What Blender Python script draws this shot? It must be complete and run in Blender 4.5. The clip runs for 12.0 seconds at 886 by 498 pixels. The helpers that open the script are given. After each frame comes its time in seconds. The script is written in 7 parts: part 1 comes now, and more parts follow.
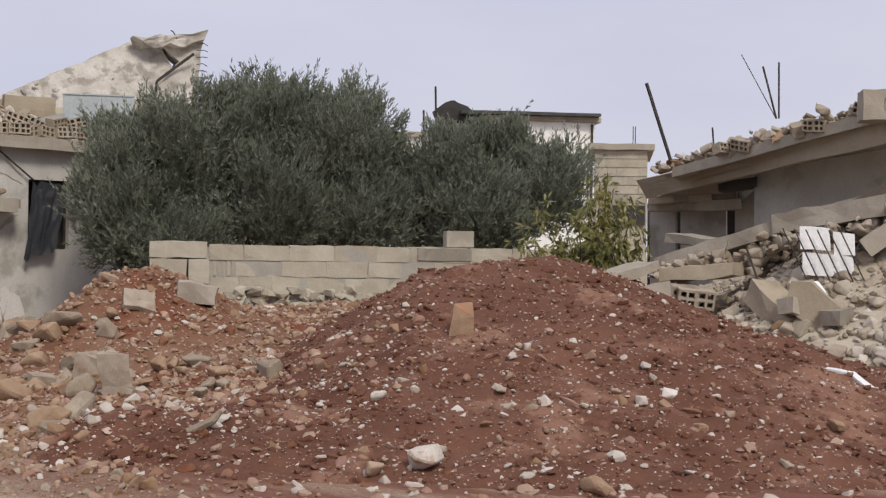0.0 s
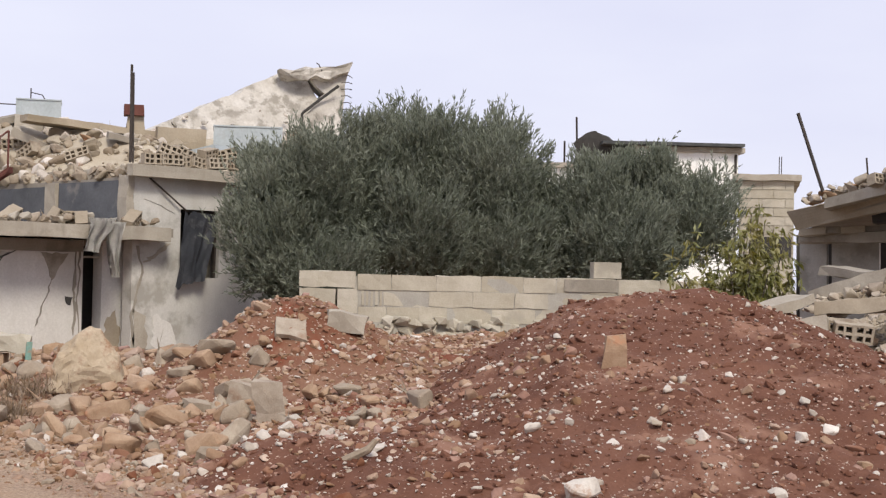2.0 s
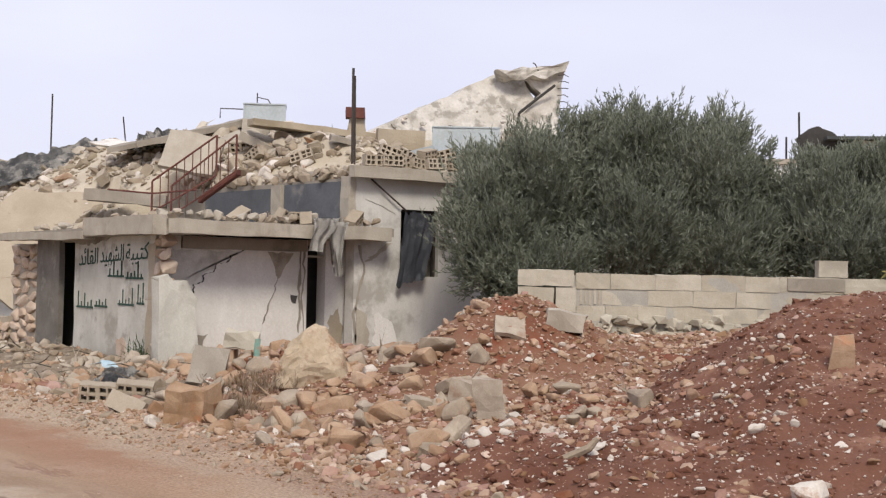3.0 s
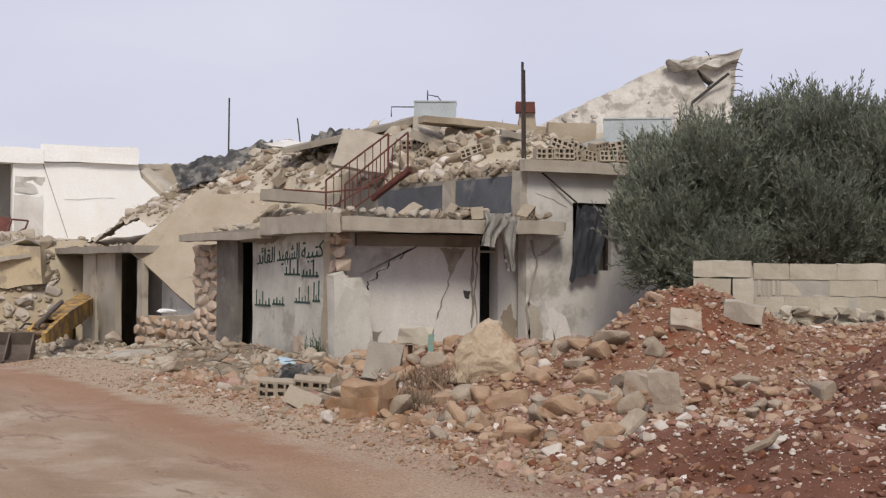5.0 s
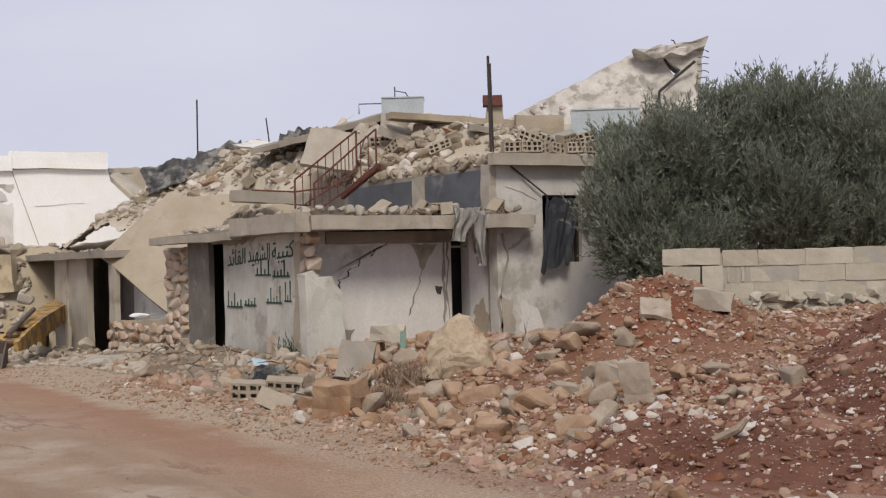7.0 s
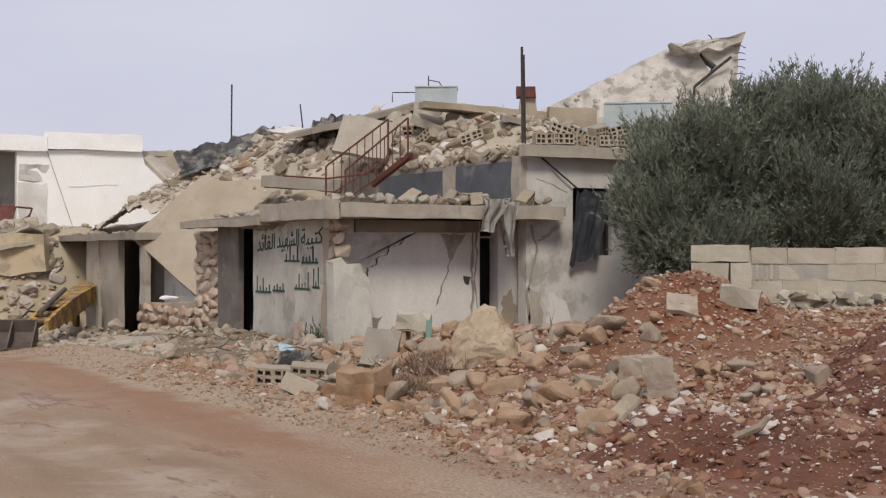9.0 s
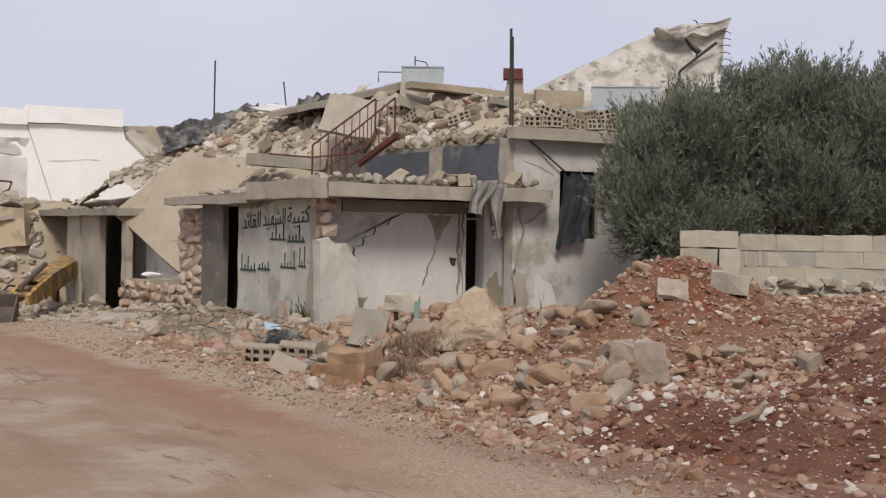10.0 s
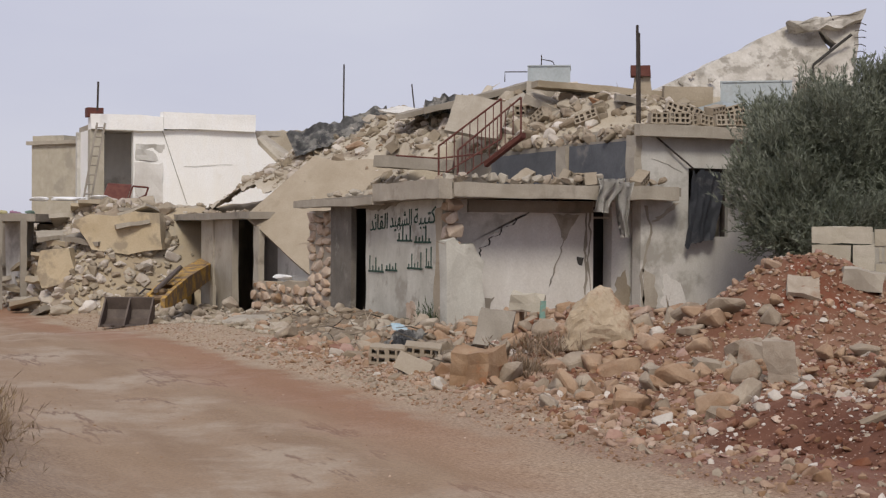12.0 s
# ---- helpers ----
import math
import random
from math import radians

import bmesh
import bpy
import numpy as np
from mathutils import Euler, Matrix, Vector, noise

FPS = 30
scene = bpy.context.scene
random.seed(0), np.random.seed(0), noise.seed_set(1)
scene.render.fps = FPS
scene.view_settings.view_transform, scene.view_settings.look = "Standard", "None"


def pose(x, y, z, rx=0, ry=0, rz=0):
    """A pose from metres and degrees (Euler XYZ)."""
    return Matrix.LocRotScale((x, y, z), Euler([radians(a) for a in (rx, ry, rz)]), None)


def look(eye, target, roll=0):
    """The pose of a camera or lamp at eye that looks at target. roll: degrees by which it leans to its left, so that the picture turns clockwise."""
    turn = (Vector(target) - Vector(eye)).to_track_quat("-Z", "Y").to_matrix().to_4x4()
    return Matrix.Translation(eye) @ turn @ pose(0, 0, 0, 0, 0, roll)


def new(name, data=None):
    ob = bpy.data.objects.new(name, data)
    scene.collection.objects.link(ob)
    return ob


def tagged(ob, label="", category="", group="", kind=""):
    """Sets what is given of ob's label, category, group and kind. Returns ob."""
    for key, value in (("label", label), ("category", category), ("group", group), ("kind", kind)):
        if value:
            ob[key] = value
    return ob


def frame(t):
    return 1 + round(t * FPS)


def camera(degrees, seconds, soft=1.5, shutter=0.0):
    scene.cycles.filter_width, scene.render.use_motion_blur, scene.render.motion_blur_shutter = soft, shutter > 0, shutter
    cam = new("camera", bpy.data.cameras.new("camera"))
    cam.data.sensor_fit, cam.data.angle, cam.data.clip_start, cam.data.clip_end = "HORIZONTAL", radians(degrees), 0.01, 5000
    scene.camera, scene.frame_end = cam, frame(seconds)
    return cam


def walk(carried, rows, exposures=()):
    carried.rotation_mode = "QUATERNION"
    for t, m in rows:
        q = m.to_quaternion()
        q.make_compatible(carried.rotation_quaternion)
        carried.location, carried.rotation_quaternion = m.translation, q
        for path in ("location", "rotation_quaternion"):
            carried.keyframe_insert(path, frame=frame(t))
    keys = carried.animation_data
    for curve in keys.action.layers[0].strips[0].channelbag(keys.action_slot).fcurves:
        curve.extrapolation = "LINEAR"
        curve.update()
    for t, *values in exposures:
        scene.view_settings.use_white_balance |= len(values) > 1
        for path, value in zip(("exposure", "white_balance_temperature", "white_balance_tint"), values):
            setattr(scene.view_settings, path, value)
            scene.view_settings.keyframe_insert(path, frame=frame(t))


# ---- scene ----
# ---- camera ----
LENS = 34.08
PATH = [
    (0.00, look((0.169, 0.050, 1.587), (-12.781, 15.291, 1.626), 0.84)),
    (0.50, look((0.189, 0.100, 1.583), (-12.572, 15.500, 1.553), 0.67)),
    (0.70, look((0.194, 0.115, 1.583), (-13.197, 14.969, 1.484), 0.92)),
    (0.85, look((0.197, 0.124, 1.584), (-13.564, 14.636, 1.442), 1.06)),
    (1.00, look((0.199, 0.128, 1.584), (-13.732, 14.476, 1.422), 1.13)),
    (1.50, look((0.160, 0.050, 1.607), (-13.549, 14.611, 1.703), 1.47)),
    (1.80, look((0.115, 0.005, 1.600), (-13.665, 14.503, 1.753), 1.43)),
    (2.00, look((0.051, -0.040, 1.588), (-14.263, 13.921, 2.015), 1.23)),
    (2.20, look((0.049, -0.055, 1.585), (-14.801, 13.333, 1.999), 1.34)),
    (2.50, look((0.047, -0.074, 1.581), (-15.317, 12.724, 1.983), 1.44)),
    (3.00, look((0.053, -0.087, 1.579), (-16.173, 11.599, 1.936), 1.24)),
    (3.50, look((0.016, -0.051, 1.589), (-16.918, 10.586, 1.912), 0.87)),
    (3.70, look((0.021, -0.056, 1.570), (-17.147, 10.198, 1.896), 0.67)),
    (5.50, look((-0.022, -0.008, 1.549), (-17.543, 9.633, 1.812), 0.30)),
    (6.00, look((-0.021, -0.015, 1.559), (-17.460, 9.773, 1.779), -0.24)),
    (6.50, look((-0.008, -0.004, 1.545), (-17.327, 9.995, 1.743), -0.73)),
    (7.00, look((0.018, 0.058, 1.567), (-17.336, 10.010, 1.764), -1.41)),
    (7.50, look((0.062, 0.130, 1.565), (-17.431, 9.856, 1.848), -0.94)),
    (7.70, look((0.100, 0.160, 1.562), (-17.345, 9.648, 1.829), -0.66)),
    (9.30, look((-0.002, 0.070, 1.564), (-17.514, 9.729, 1.536), 0.28)),
    (9.50, look((-0.029, 0.039, 1.563), (-17.297, 10.128, 1.499), 0.42)),
    (9.70, look((-0.029, 0.039, 1.563), (-17.226, 10.248, 1.447), 0.42)),
    (10.00, look((-0.064, -0.035, 1.575), (-17.462, 9.828, 1.370), 0.96)),
    (10.50, look((-0.067, -0.018, 1.568), (-17.927, 8.979, 1.323), 1.29)),
    (11.00, look((-0.067, -0.016, 1.562), (-18.368, 8.044, 1.290), 1.07)),
    (11.50, look((-0.060, -0.003, 1.573), (-18.463, 7.822, 1.277), 0.52)),
    (11.70, look((-0.074, 0.084, 1.556), (-18.312, 8.290, 1.347), 0.32)),
    (12.00, look((-0.075, 0.087, 1.556), (-18.307, 8.304, 1.350), 0.32)),
]
cam = camera(LENS, 12.0, soft=1.3)
walk(cam, PATH, [(0.0, 0.03), (0.5, 0.26), (1.0, 0.40), (1.5, 0.40), (2.5, 0.42), (3.5, 0.38), (4.5, 0.2), (5.5, 0.06), (6.5, 0.05), (9.5, 0.0), (10.0, 0.04), (10.5, 0.10), (11.0, 0.05), (11.5, -0.04), (12.0, -0.08)])

# ---- light: thin overcast, weak wide sun from behind the camera's right ----
SUN_EL, SUN_AZ = 44.0, 118.0
world = bpy.data.worlds.new("overcast_sky")
scene.world = world
world.use_nodes = True
wn, wl = world.node_tree.nodes, world.node_tree.links
wn.clear()
sky = wn.new("ShaderNodeTexSky")
sky.sky_type, sky.sun_disc = "NISHITA", False
sky.sun_elevation, sky.sun_rotation = radians(SUN_EL), radians(SUN_AZ)
sky_gain = wn.new("ShaderNodeVectorMath")
sky_gain.operation = "SCALE"
sky_gain.inputs["Scale"].default_value = 0.09
cloud_tex = wn.new("ShaderNodeTexNoise")
cloud_tex.inputs["Scale"].default_value = 2.2
cloud_tex.inputs["Detail"].default_value = 5
cloud_co = wn.new("ShaderNodeTexCoord")
cloud_map = wn.new("ShaderNodeMapping")
cloud_map.inputs["Scale"].default_value = (1, 1, 3.5)
cloud_ramp = wn.new("ShaderNodeValToRGB")
cloud_ramp.color_ramp.elements[0].position, cloud_ramp.color_ramp.elements[0].color = 0.35, (0.600, 0.600, 0.735, 1)
cloud_ramp.color_ramp.elements[1].position, cloud_ramp.color_ramp.elements[1].color = 0.72, (0.690, 0.690, 0.790, 1)
veil = wn.new("ShaderNodeMix")
veil.data_type = "RGBA"
veil.inputs[0].default_value = 0.9
bg = wn.new("ShaderNodeBackground")
bg.inputs["Strength"].default_value = 1.0
out = wn.new("ShaderNodeOutputWorld")
wl.new(sky.outputs[0], sky_gain.inputs[0])
wl.new(cloud_co.outputs["Generated"], cloud_map.inputs[0])
wl.new(cloud_map.outputs[0], cloud_tex.inputs["Vector"])
wl.new(cloud_tex.outputs["Fac"], cloud_ramp.inputs[0])
wl.new(sky_gain.outputs[0], veil.inputs[6])
wl.new(cloud_ramp.outputs[0], veil.inputs[7])
wl.new(veil.outputs[2], bg.inputs["Color"])
wl.new(bg.outputs[0], out.inputs[0])
sun_data = bpy.data.lights.new("sun", "SUN")
sun_data.energy, sun_data.angle, sun_data.color = 2.3, radians(16), (1.0, 0.93, 0.83)
sun = new("sun", sun_data)
SUN_DIR = Vector((math.sin(radians(SUN_AZ)) * math.cos(radians(SUN_EL)), math.cos(radians(SUN_AZ)) * math.cos(radians(SUN_EL)), math.sin(radians(SUN_EL))))
sun.matrix_world = look(SUN_DIR * 50, (0, 0, 0))


# ---- materials ----
def mat(name, c1, c2, scale=3.0, rough=0.9, bump=0.35, grain=60.0, stain=None, stain_scale=1.0, stain_at=0.58, vary=0.0, island=0.0, metal=0.0, spot=None, spot_scale=30.0, spot_at=0.68, streak=None):
    """Two-tone noise colour at world size, a finer grain, optional stains and specks, bump from both scales."""
    m = bpy.data.materials.new(name)
    m.use_nodes = True
    n, l = m.node_tree.nodes, m.node_tree.links
    b = n["Principled BSDF"]
    b.inputs["Roughness"].default_value, b.inputs["Metallic"].default_value = rough, metal
    b.inputs["Specular IOR Level"].default_value = 0.25 if metal == 0 else 0.5
    geo = n.new("ShaderNodeNewGeometry")

    def noise_at(sc, detail, rough_=0.6):
        t = n.new("ShaderNodeTexNoise")
        t.inputs["Scale"].default_value, t.inputs["Detail"].default_value, t.inputs["Roughness"].default_value = sc, detail, rough_
        l.new(geo.outputs["Position"], t.inputs["Vector"])
        return t

    def ramp(src, a, z):
        r = n.new("ShaderNodeMapRange")
        r.inputs[1].default_value, r.inputs[2].default_value = a, z
        l.new(src, r.inputs[0])
        return r.outputs[0]

    def mix(fac, a, bcol, mode="MIX"):
        x = n.new("ShaderNodeMix")
        x.data_type, x.blend_type = "RGBA", mode
        for sock, v in ((x.inputs[0], fac), (x.inputs[6], a), (x.inputs[7], bcol)):
            if isinstance(v, (tuple, list)):
                sock.default_value = (*v, 1)
            elif isinstance(v, float):
                sock.default_value = v
            else:
                l.new(v, sock)
        return x.outputs[2]

    big, fine = noise_at(scale, 6), noise_at(grain, 4, 0.7)
    col = mix(ramp(big.outputs["Fac"], 0.32, 0.68), c1, c2)
    col = mix(ramp(fine.outputs["Fac"], 0.3, 0.7), mix(1.0, col, (0.89, 0.88, 0.87), "MULTIPLY"), mix(1.0, col, (1.08, 1.08, 1.08), "MULTIPLY"))
    if stain:
        st = noise_at(stain_scale, 7, 0.65)
        col = mix(ramp(st.outputs["Fac"], stain_at, stain_at + 0.09), col, stain)
    if streak:
        # rain-washed runs of dirt, long in the vertical
        mpg = n.new("ShaderNodeMapping")
        mpg.inputs["Scale"].default_value = (1.0, 1.0, 0.30)
        l.new(geo.outputs["Position"], mpg.inputs[0])
        run = n.new("ShaderNodeTexNoise")
        run.inputs["Scale"].default_value, run.inputs["Detail"].default_value, run.inputs["Roughness"].default_value = 3.2, 7, 0.66
        l.new(mpg.outputs[0], run.inputs["Vector"])
        weak = n.new("ShaderNodeMath")
        weak.operation = "MULTIPLY"
        weak.inputs[1].default_value = 0.55
        l.new(ramp(run.outputs["Fac"], 0.45, 0.72), weak.inputs[0])
        col = mix(weak.outputs[0], col, streak)
    if spot:
        sp = noise_at(spot_scale, 2, 0.5)
        col = mix(ramp(sp.outputs["Fac"], spot_at, spot_at + 0.05), col, spot)
    if vary or island:
        hsv = n.new("ShaderNodeHueSaturation")
        if vary:
            oi = n.new("ShaderNodeObjectInfo")
            src = oi.outputs["Random"]
        else:
            src = geo.outputs["Random Per Island"]
        k = vary or island
        mr = n.new("ShaderNodeMapRange")
        mr.inputs[3].default_value, mr.inputs[4].default_value = 1 - k, 1 + k
        l.new(src, mr.inputs[0])
        l.new(mr.outputs[0], hsv.inputs["Value"])
        mr2 = n.new("ShaderNodeMapRange")
        mr2.inputs[3].default_value, mr2.inputs[4].default_value = 1 + k * 0.8, 1 - k * 0.8
        l.new(src, mr2.inputs[0])
        l.new(mr2.outputs[0], hsv.inputs["Saturation"])
        l.new(col, hsv.inputs["Color"])
        col = hsv.outputs[0]
    l.new(col, b.inputs["Base Color"])
    if bump:
        add = n.new("ShaderNodeMath")
        add.operation = "MULTIPLY_ADD"
        add.inputs[1].default_value = 0.35
        l.new(fine.outputs["Fac"], add.inputs[0])
        l.new(big.outputs["Fac"], add.inputs[2])
        bn = n.new("ShaderNodeBump")
        bn.inputs["Strength"].default_value, bn.inputs["Distance"].default_value = bump, 0.03
        l.new(add.outputs[0], bn.inputs["Height"])
        l.new(bn.outputs[0], b.inputs["Normal"])
    return m


M_CONC = mat("weathered_concrete", (0.345, 0.305, 0.245), (0.43, 0.39, 0.325), 2.5, 0.92, 0.4, 50, stain=(0.24, 0.21, 0.17), stain_scale=1.3, stain_at=0.58, streak=(0.27, 0.235, 0.185))
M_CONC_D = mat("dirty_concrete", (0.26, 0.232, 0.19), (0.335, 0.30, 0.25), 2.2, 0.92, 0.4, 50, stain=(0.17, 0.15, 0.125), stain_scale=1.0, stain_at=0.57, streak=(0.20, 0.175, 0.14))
M_BROWN = mat("brown_slab_concrete", (0.33, 0.275, 0.20), (0.405, 0.345, 0.262), 1.5, 0.93, 0.3, 40, stain=(0.28, 0.23, 0.16), stain_scale=0.8)
M_PLASTER = mat("grey_plaster", (0.50, 0.49, 0.45), (0.60, 0.58, 0.54), 1.4, 0.9, 0.25, 40, stain=(0.36, 0.34, 0.30), stain_scale=1.1, stain_at=0.54, streak=(0.41, 0.38, 0.33))
M_SIGN = mat("old_sign_plaster", (0.44, 0.425, 0.37), (0.57, 0.555, 0.495), 1.8, 0.9, 0.3, 40, stain=(0.33, 0.305, 0.26), stain_scale=1.4, stain_at=0.52, streak=(0.36, 0.335, 0.285))
M_WHITE = mat("white_plaster", (0.60, 0.575, 0.53), (0.68, 0.66, 0.62), 1.2, 0.88, 0.12, 35, stain=(0.53, 0.49, 0.43), stain_scale=0.7, stain_at=0.58, streak=(0.54, 0.51, 0.46))
M_BRIGHT = mat("whitewash", (0.85, 0.84, 0.80), (0.90, 0.90, 0.88), 1.0, 0.85, 0.15, 30, stain=(0.76, 0.72, 0.64), stain_scale=0.8, stain_at=0.62, streak=(0.84, 0.81, 0.74))
M_BLOCK = mat("limestone_block", (0.40, 0.36, 0.28), (0.48, 0.44, 0.36), 4.0, 0.95, 0.5, 70, stain=(0.34, 0.31, 0.25), stain_scale=1.2, stain_at=0.54, vary=0.09, streak=(0.36, 0.32, 0.25))
M_MORTAR = mat("mortar", (0.33, 0.31, 0.27), (0.40, 0.38, 0.33), 4.0, 0.95, 0.5, 70)
M_GREYPAINT = mat("dark_grey_paint", (0.085, 0.09, 0.10), (0.13, 0.135, 0.145), 2.0, 0.75, 0.2, 30, stain=(0.20, 0.19, 0.18), stain_scale=1.5, stain_at=0.6)
# near-black: the shade inside openings, holes and gaps put into the colour
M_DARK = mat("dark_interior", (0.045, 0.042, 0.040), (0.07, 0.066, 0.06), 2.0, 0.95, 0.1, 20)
M_REDSTONE = mat("pink_stone", (0.44, 0.32, 0.23), (0.54, 0.45, 0.36), 5.0, 0.93, 0.6, 50, stain=(0.33, 0.22, 0.15), stain_scale=4.0, vary=0.12)
M_STONE = mat("pale_rubble_stone", (0.29, 0.185, 0.115), (0.43, 0.315, 0.22), 4.5, 0.93, 0.6, 60, stain=(0.42, 0.22, 0.13), stain_scale=3.0, stain_at=0.60, vary=0.16)
M_STONE_G = mat("grey_rubble_stone", (0.26, 0.205, 0.15), (0.39, 0.33, 0.255), 4.5, 0.93, 0.6, 60, stain=(0.27, 0.18, 0.12), stain_scale=3.0, stain_at=0.6, vary=0.18)
M_STONE_W = mat("white_limestone", (0.45, 0.40, 0.34), (0.58, 0.54, 0.48), 4.0, 0.9, 0.5, 50, stain=(0.34, 0.22, 0.15), stain_scale=4.0, stain_at=0.55, vary=0.12)
M_PEB_RED = mat("stones_in_red_soil", (0.19, 0.085, 0.055), (0.36, 0.225, 0.165), 3.0, 0.93, 0.4, 60, island=0.30)
M_PEB_PALE = mat("pale_broken_stones", (0.235, 0.14, 0.088), (0.40, 0.285, 0.20), 2.0, 0.93, 0.4, 60, island=0.28)
M_PEB_GREY = mat("grey_broken_stones", (0.27, 0.225, 0.165), (0.42, 0.365, 0.285), 2.0, 0.93, 0.4, 60, island=0.28)
M_PEB_WHITE = mat("white_chips", (0.43, 0.37, 0.31), (0.58, 0.53, 0.47), 2.0, 0.93, 0.3, 60, island=0.18)
M_REDSOIL = mat("red_soil", (0.112, 0.046, 0.028), (0.178, 0.085, 0.056), 1.6, 0.97, 1.0, 45, stain=(0.250, 0.135, 0.092), stain_scale=1.3, stain_at=0.53, spot=(0.44, 0.33, 0.26), spot_scale=30.0, spot_at=0.66)
M_PINKSOIL = mat("stony_pink_soil", (0.15, 0.065, 0.038), (0.24, 0.135, 0.088), 1.5, 0.97, 0.9, 45, stain=(0.17, 0.055, 0.03), stain_scale=0.9, stain_at=0.55, spot=(0.50, 0.42, 0.36), spot_scale=22.0, spot_at=0.64)
M_GREYSOIL = mat("grey_rubble_dust", (0.38, 0.325, 0.245), (0.50, 0.445, 0.355), 1.5, 0.97, 0.9, 40, stain=(0.24, 0.19, 0.14), stain_scale=1.2, stain_at=0.56)
M_YELLOWWALL = mat("yellow_wall_plaster", (0.48, 0.385, 0.25), (0.57, 0.48, 0.34), 1.5, 0.93, 0.6, 40, stain=(0.34, 0.28, 0.20), stain_scale=1.8, stain_at=0.52)
# dark grey-brown of the door jamb; also paints the shade in the shop opening
M_CONC_DARK = mat("dark_grey_brown_concrete", (0.13, 0.118, 0.10), (0.20, 0.18, 0.155), 2.5, 0.93, 0.4, 40, stain=(0.27, 0.25, 0.215), stain_scale=2.0, stain_at=0.56)
M_YELLOWSOIL = mat("yellow_rubble_dust", (0.36, 0.29, 0.20), (0.46, 0.39, 0.28), 0.9, 0.97, 0.6, 40, stain=(0.36, 0.32, 0.26), stain_scale=0.8, stain_at=0.55)
M_RUST = mat("rusty_red_paint", (0.095, 0.032, 0.027), (0.15, 0.06, 0.045), 8.0, 0.8, 0.2, 60)
M_IRON = mat("dark_iron", (0.035, 0.03, 0.028), (0.07, 0.055, 0.045), 12.0, 0.7, 0.2, 60)
M_TANK = mat("galvanised_tank", (0.36, 0.40, 0.41), (0.44, 0.48, 0.49), 2.0, 0.55, 0.05, 20, stain=(0.36, 0.36, 0.34), stain_scale=1.6, metal=0.35)
M_YELLOW = mat("faded_yellow_paint", (0.46, 0.27, 0.05), (0.52, 0.33, 0.09), 3.0, 0.75, 0.2, 40, stain=(0.22, 0.15, 0.09), stain_scale=3.2, stain_at=0.44)
M_STEEL = mat("worn_brown_steel", (0.085, 0.065, 0.055), (0.14, 0.11, 0.09), 4.0, 0.65, 0.2, 40)
M_HOLLOW = mat("dusty_hollow_block", (0.30, 0.25, 0.185), (0.40, 0.345, 0.27), 3.0, 0.94, 0.5, 50, stain=(0.24, 0.19, 0.14), stain_scale=3.0, stain_at=0.56, vary=0.12)
M_CLOTH = mat("dusty_grey_cloth", (0.42, 0.40, 0.36), (0.58, 0.56, 0.52), 5.0, 0.95, 0.4, 80, stain=(0.25, 0.24, 0.22), stain_scale=4.0)
M_DCLOTH = mat("dark_torn_tarpaulin", (0.050, 0.052, 0.052), (0.095, 0.097, 0.095), 3.0, 0.8, 0.4, 50)
M_SACK = mat("white_plastic_sack", (0.76, 0.76, 0.75), (0.84, 0.84, 0.83), 3.0, 0.6, 0.3, 30)
M_GREEN = mat("green_spray_paint", (0.035, 0.075, 0.055), (0.06, 0.10, 0.078), 6.0, 0.8, 0.0, 30)
M_BLUEP = mat("pale_blue_plastic", (0.30, 0.42, 0.48), (0.45, 0.55, 0.60), 3.0, 0.6, 0.2, 30)
M_TURQ = mat("turquoise_paint", (0.15, 0.32, 0.27), (0.24, 0.40, 0.34), 4.0, 0.7, 0.1, 30, stain=(0.33, 0.29, 0.22), stain_scale=6.0, stain_at=0.5)
M_BARK = mat("olive_bark", (0.09, 0.075, 0.06), (0.15, 0.13, 0.10), 8.0, 0.95, 0.6, 40)
M_OLIVE = mat("olive_leaves", (0.168, 0.190, 0.138), (0.255, 0.272, 0.208), 1.0, 0.6, 0.0, 20, island=0.28)
M_SAPLEAF = mat("yellowing_leaves", (0.30, 0.26, 0.10), (0.20, 0.22, 0.08), 3.0, 0.6, 0.0, 20, island=0.35)
M_DRY = mat("dry_grass", (0.30, 0.22, 0.12), (0.42, 0.33, 0.20), 3.0, 0.9, 0.0, 20, island=0.3)
M_BUSH = mat("dry_brush", (0.17, 0.12, 0.08), (0.27, 0.20, 0.135), 4.0, 0.9, 0.0, 20, island=0.3)
M_BOULDER = mat("lichened_boulder", (0.36, 0.28, 0.185), (0.50, 0.42, 0.315), 3.0, 0.95, 0.8, 35, stain=(0.29, 0.185, 0.115), stain_scale=3.0, stain_at=0.52)
M_TOPPLED = mat("shattered_pale_concrete", (0.40, 0.37, 0.32), (0.60, 0.57, 0.52), 1.6, 0.93, 1.0, 18, stain=(0.30, 0.275, 0.235), stain_scale=2.4, stain_at=0.50)
M_DEBRIS = mat("brown_debris_soil", (0.15, 0.115, 0.08), (0.25, 0.20, 0.145), 2.5, 0.97, 1.0, 40, stain=(0.30, 0.25, 0.19), stain_scale=2.0, stain_at=0.56, spot=(0.42, 0.37, 0.30), spot_scale=24.0, spot_at=0.66)
M_STREAKED = mat("soot_streaked_tarpaulin", (0.06, 0.06, 0.062), (0.13, 0.13, 0.128), 3.0, 0.75, 0.2, 30, stain=(0.38, 0.36, 0.32), stain_scale=2.6, stain_at=0.48, streak=(0.36, 0.35, 0.32))
M_SLATE = mat("slate_plastic_sheet", (0.055, 0.060, 0.070), (0.10, 0.105, 0.12), 2.5, 0.5, 0.2, 30, stain=(0.16, 0.16, 0.17), stain_scale=2.2, stain_at=0.57)
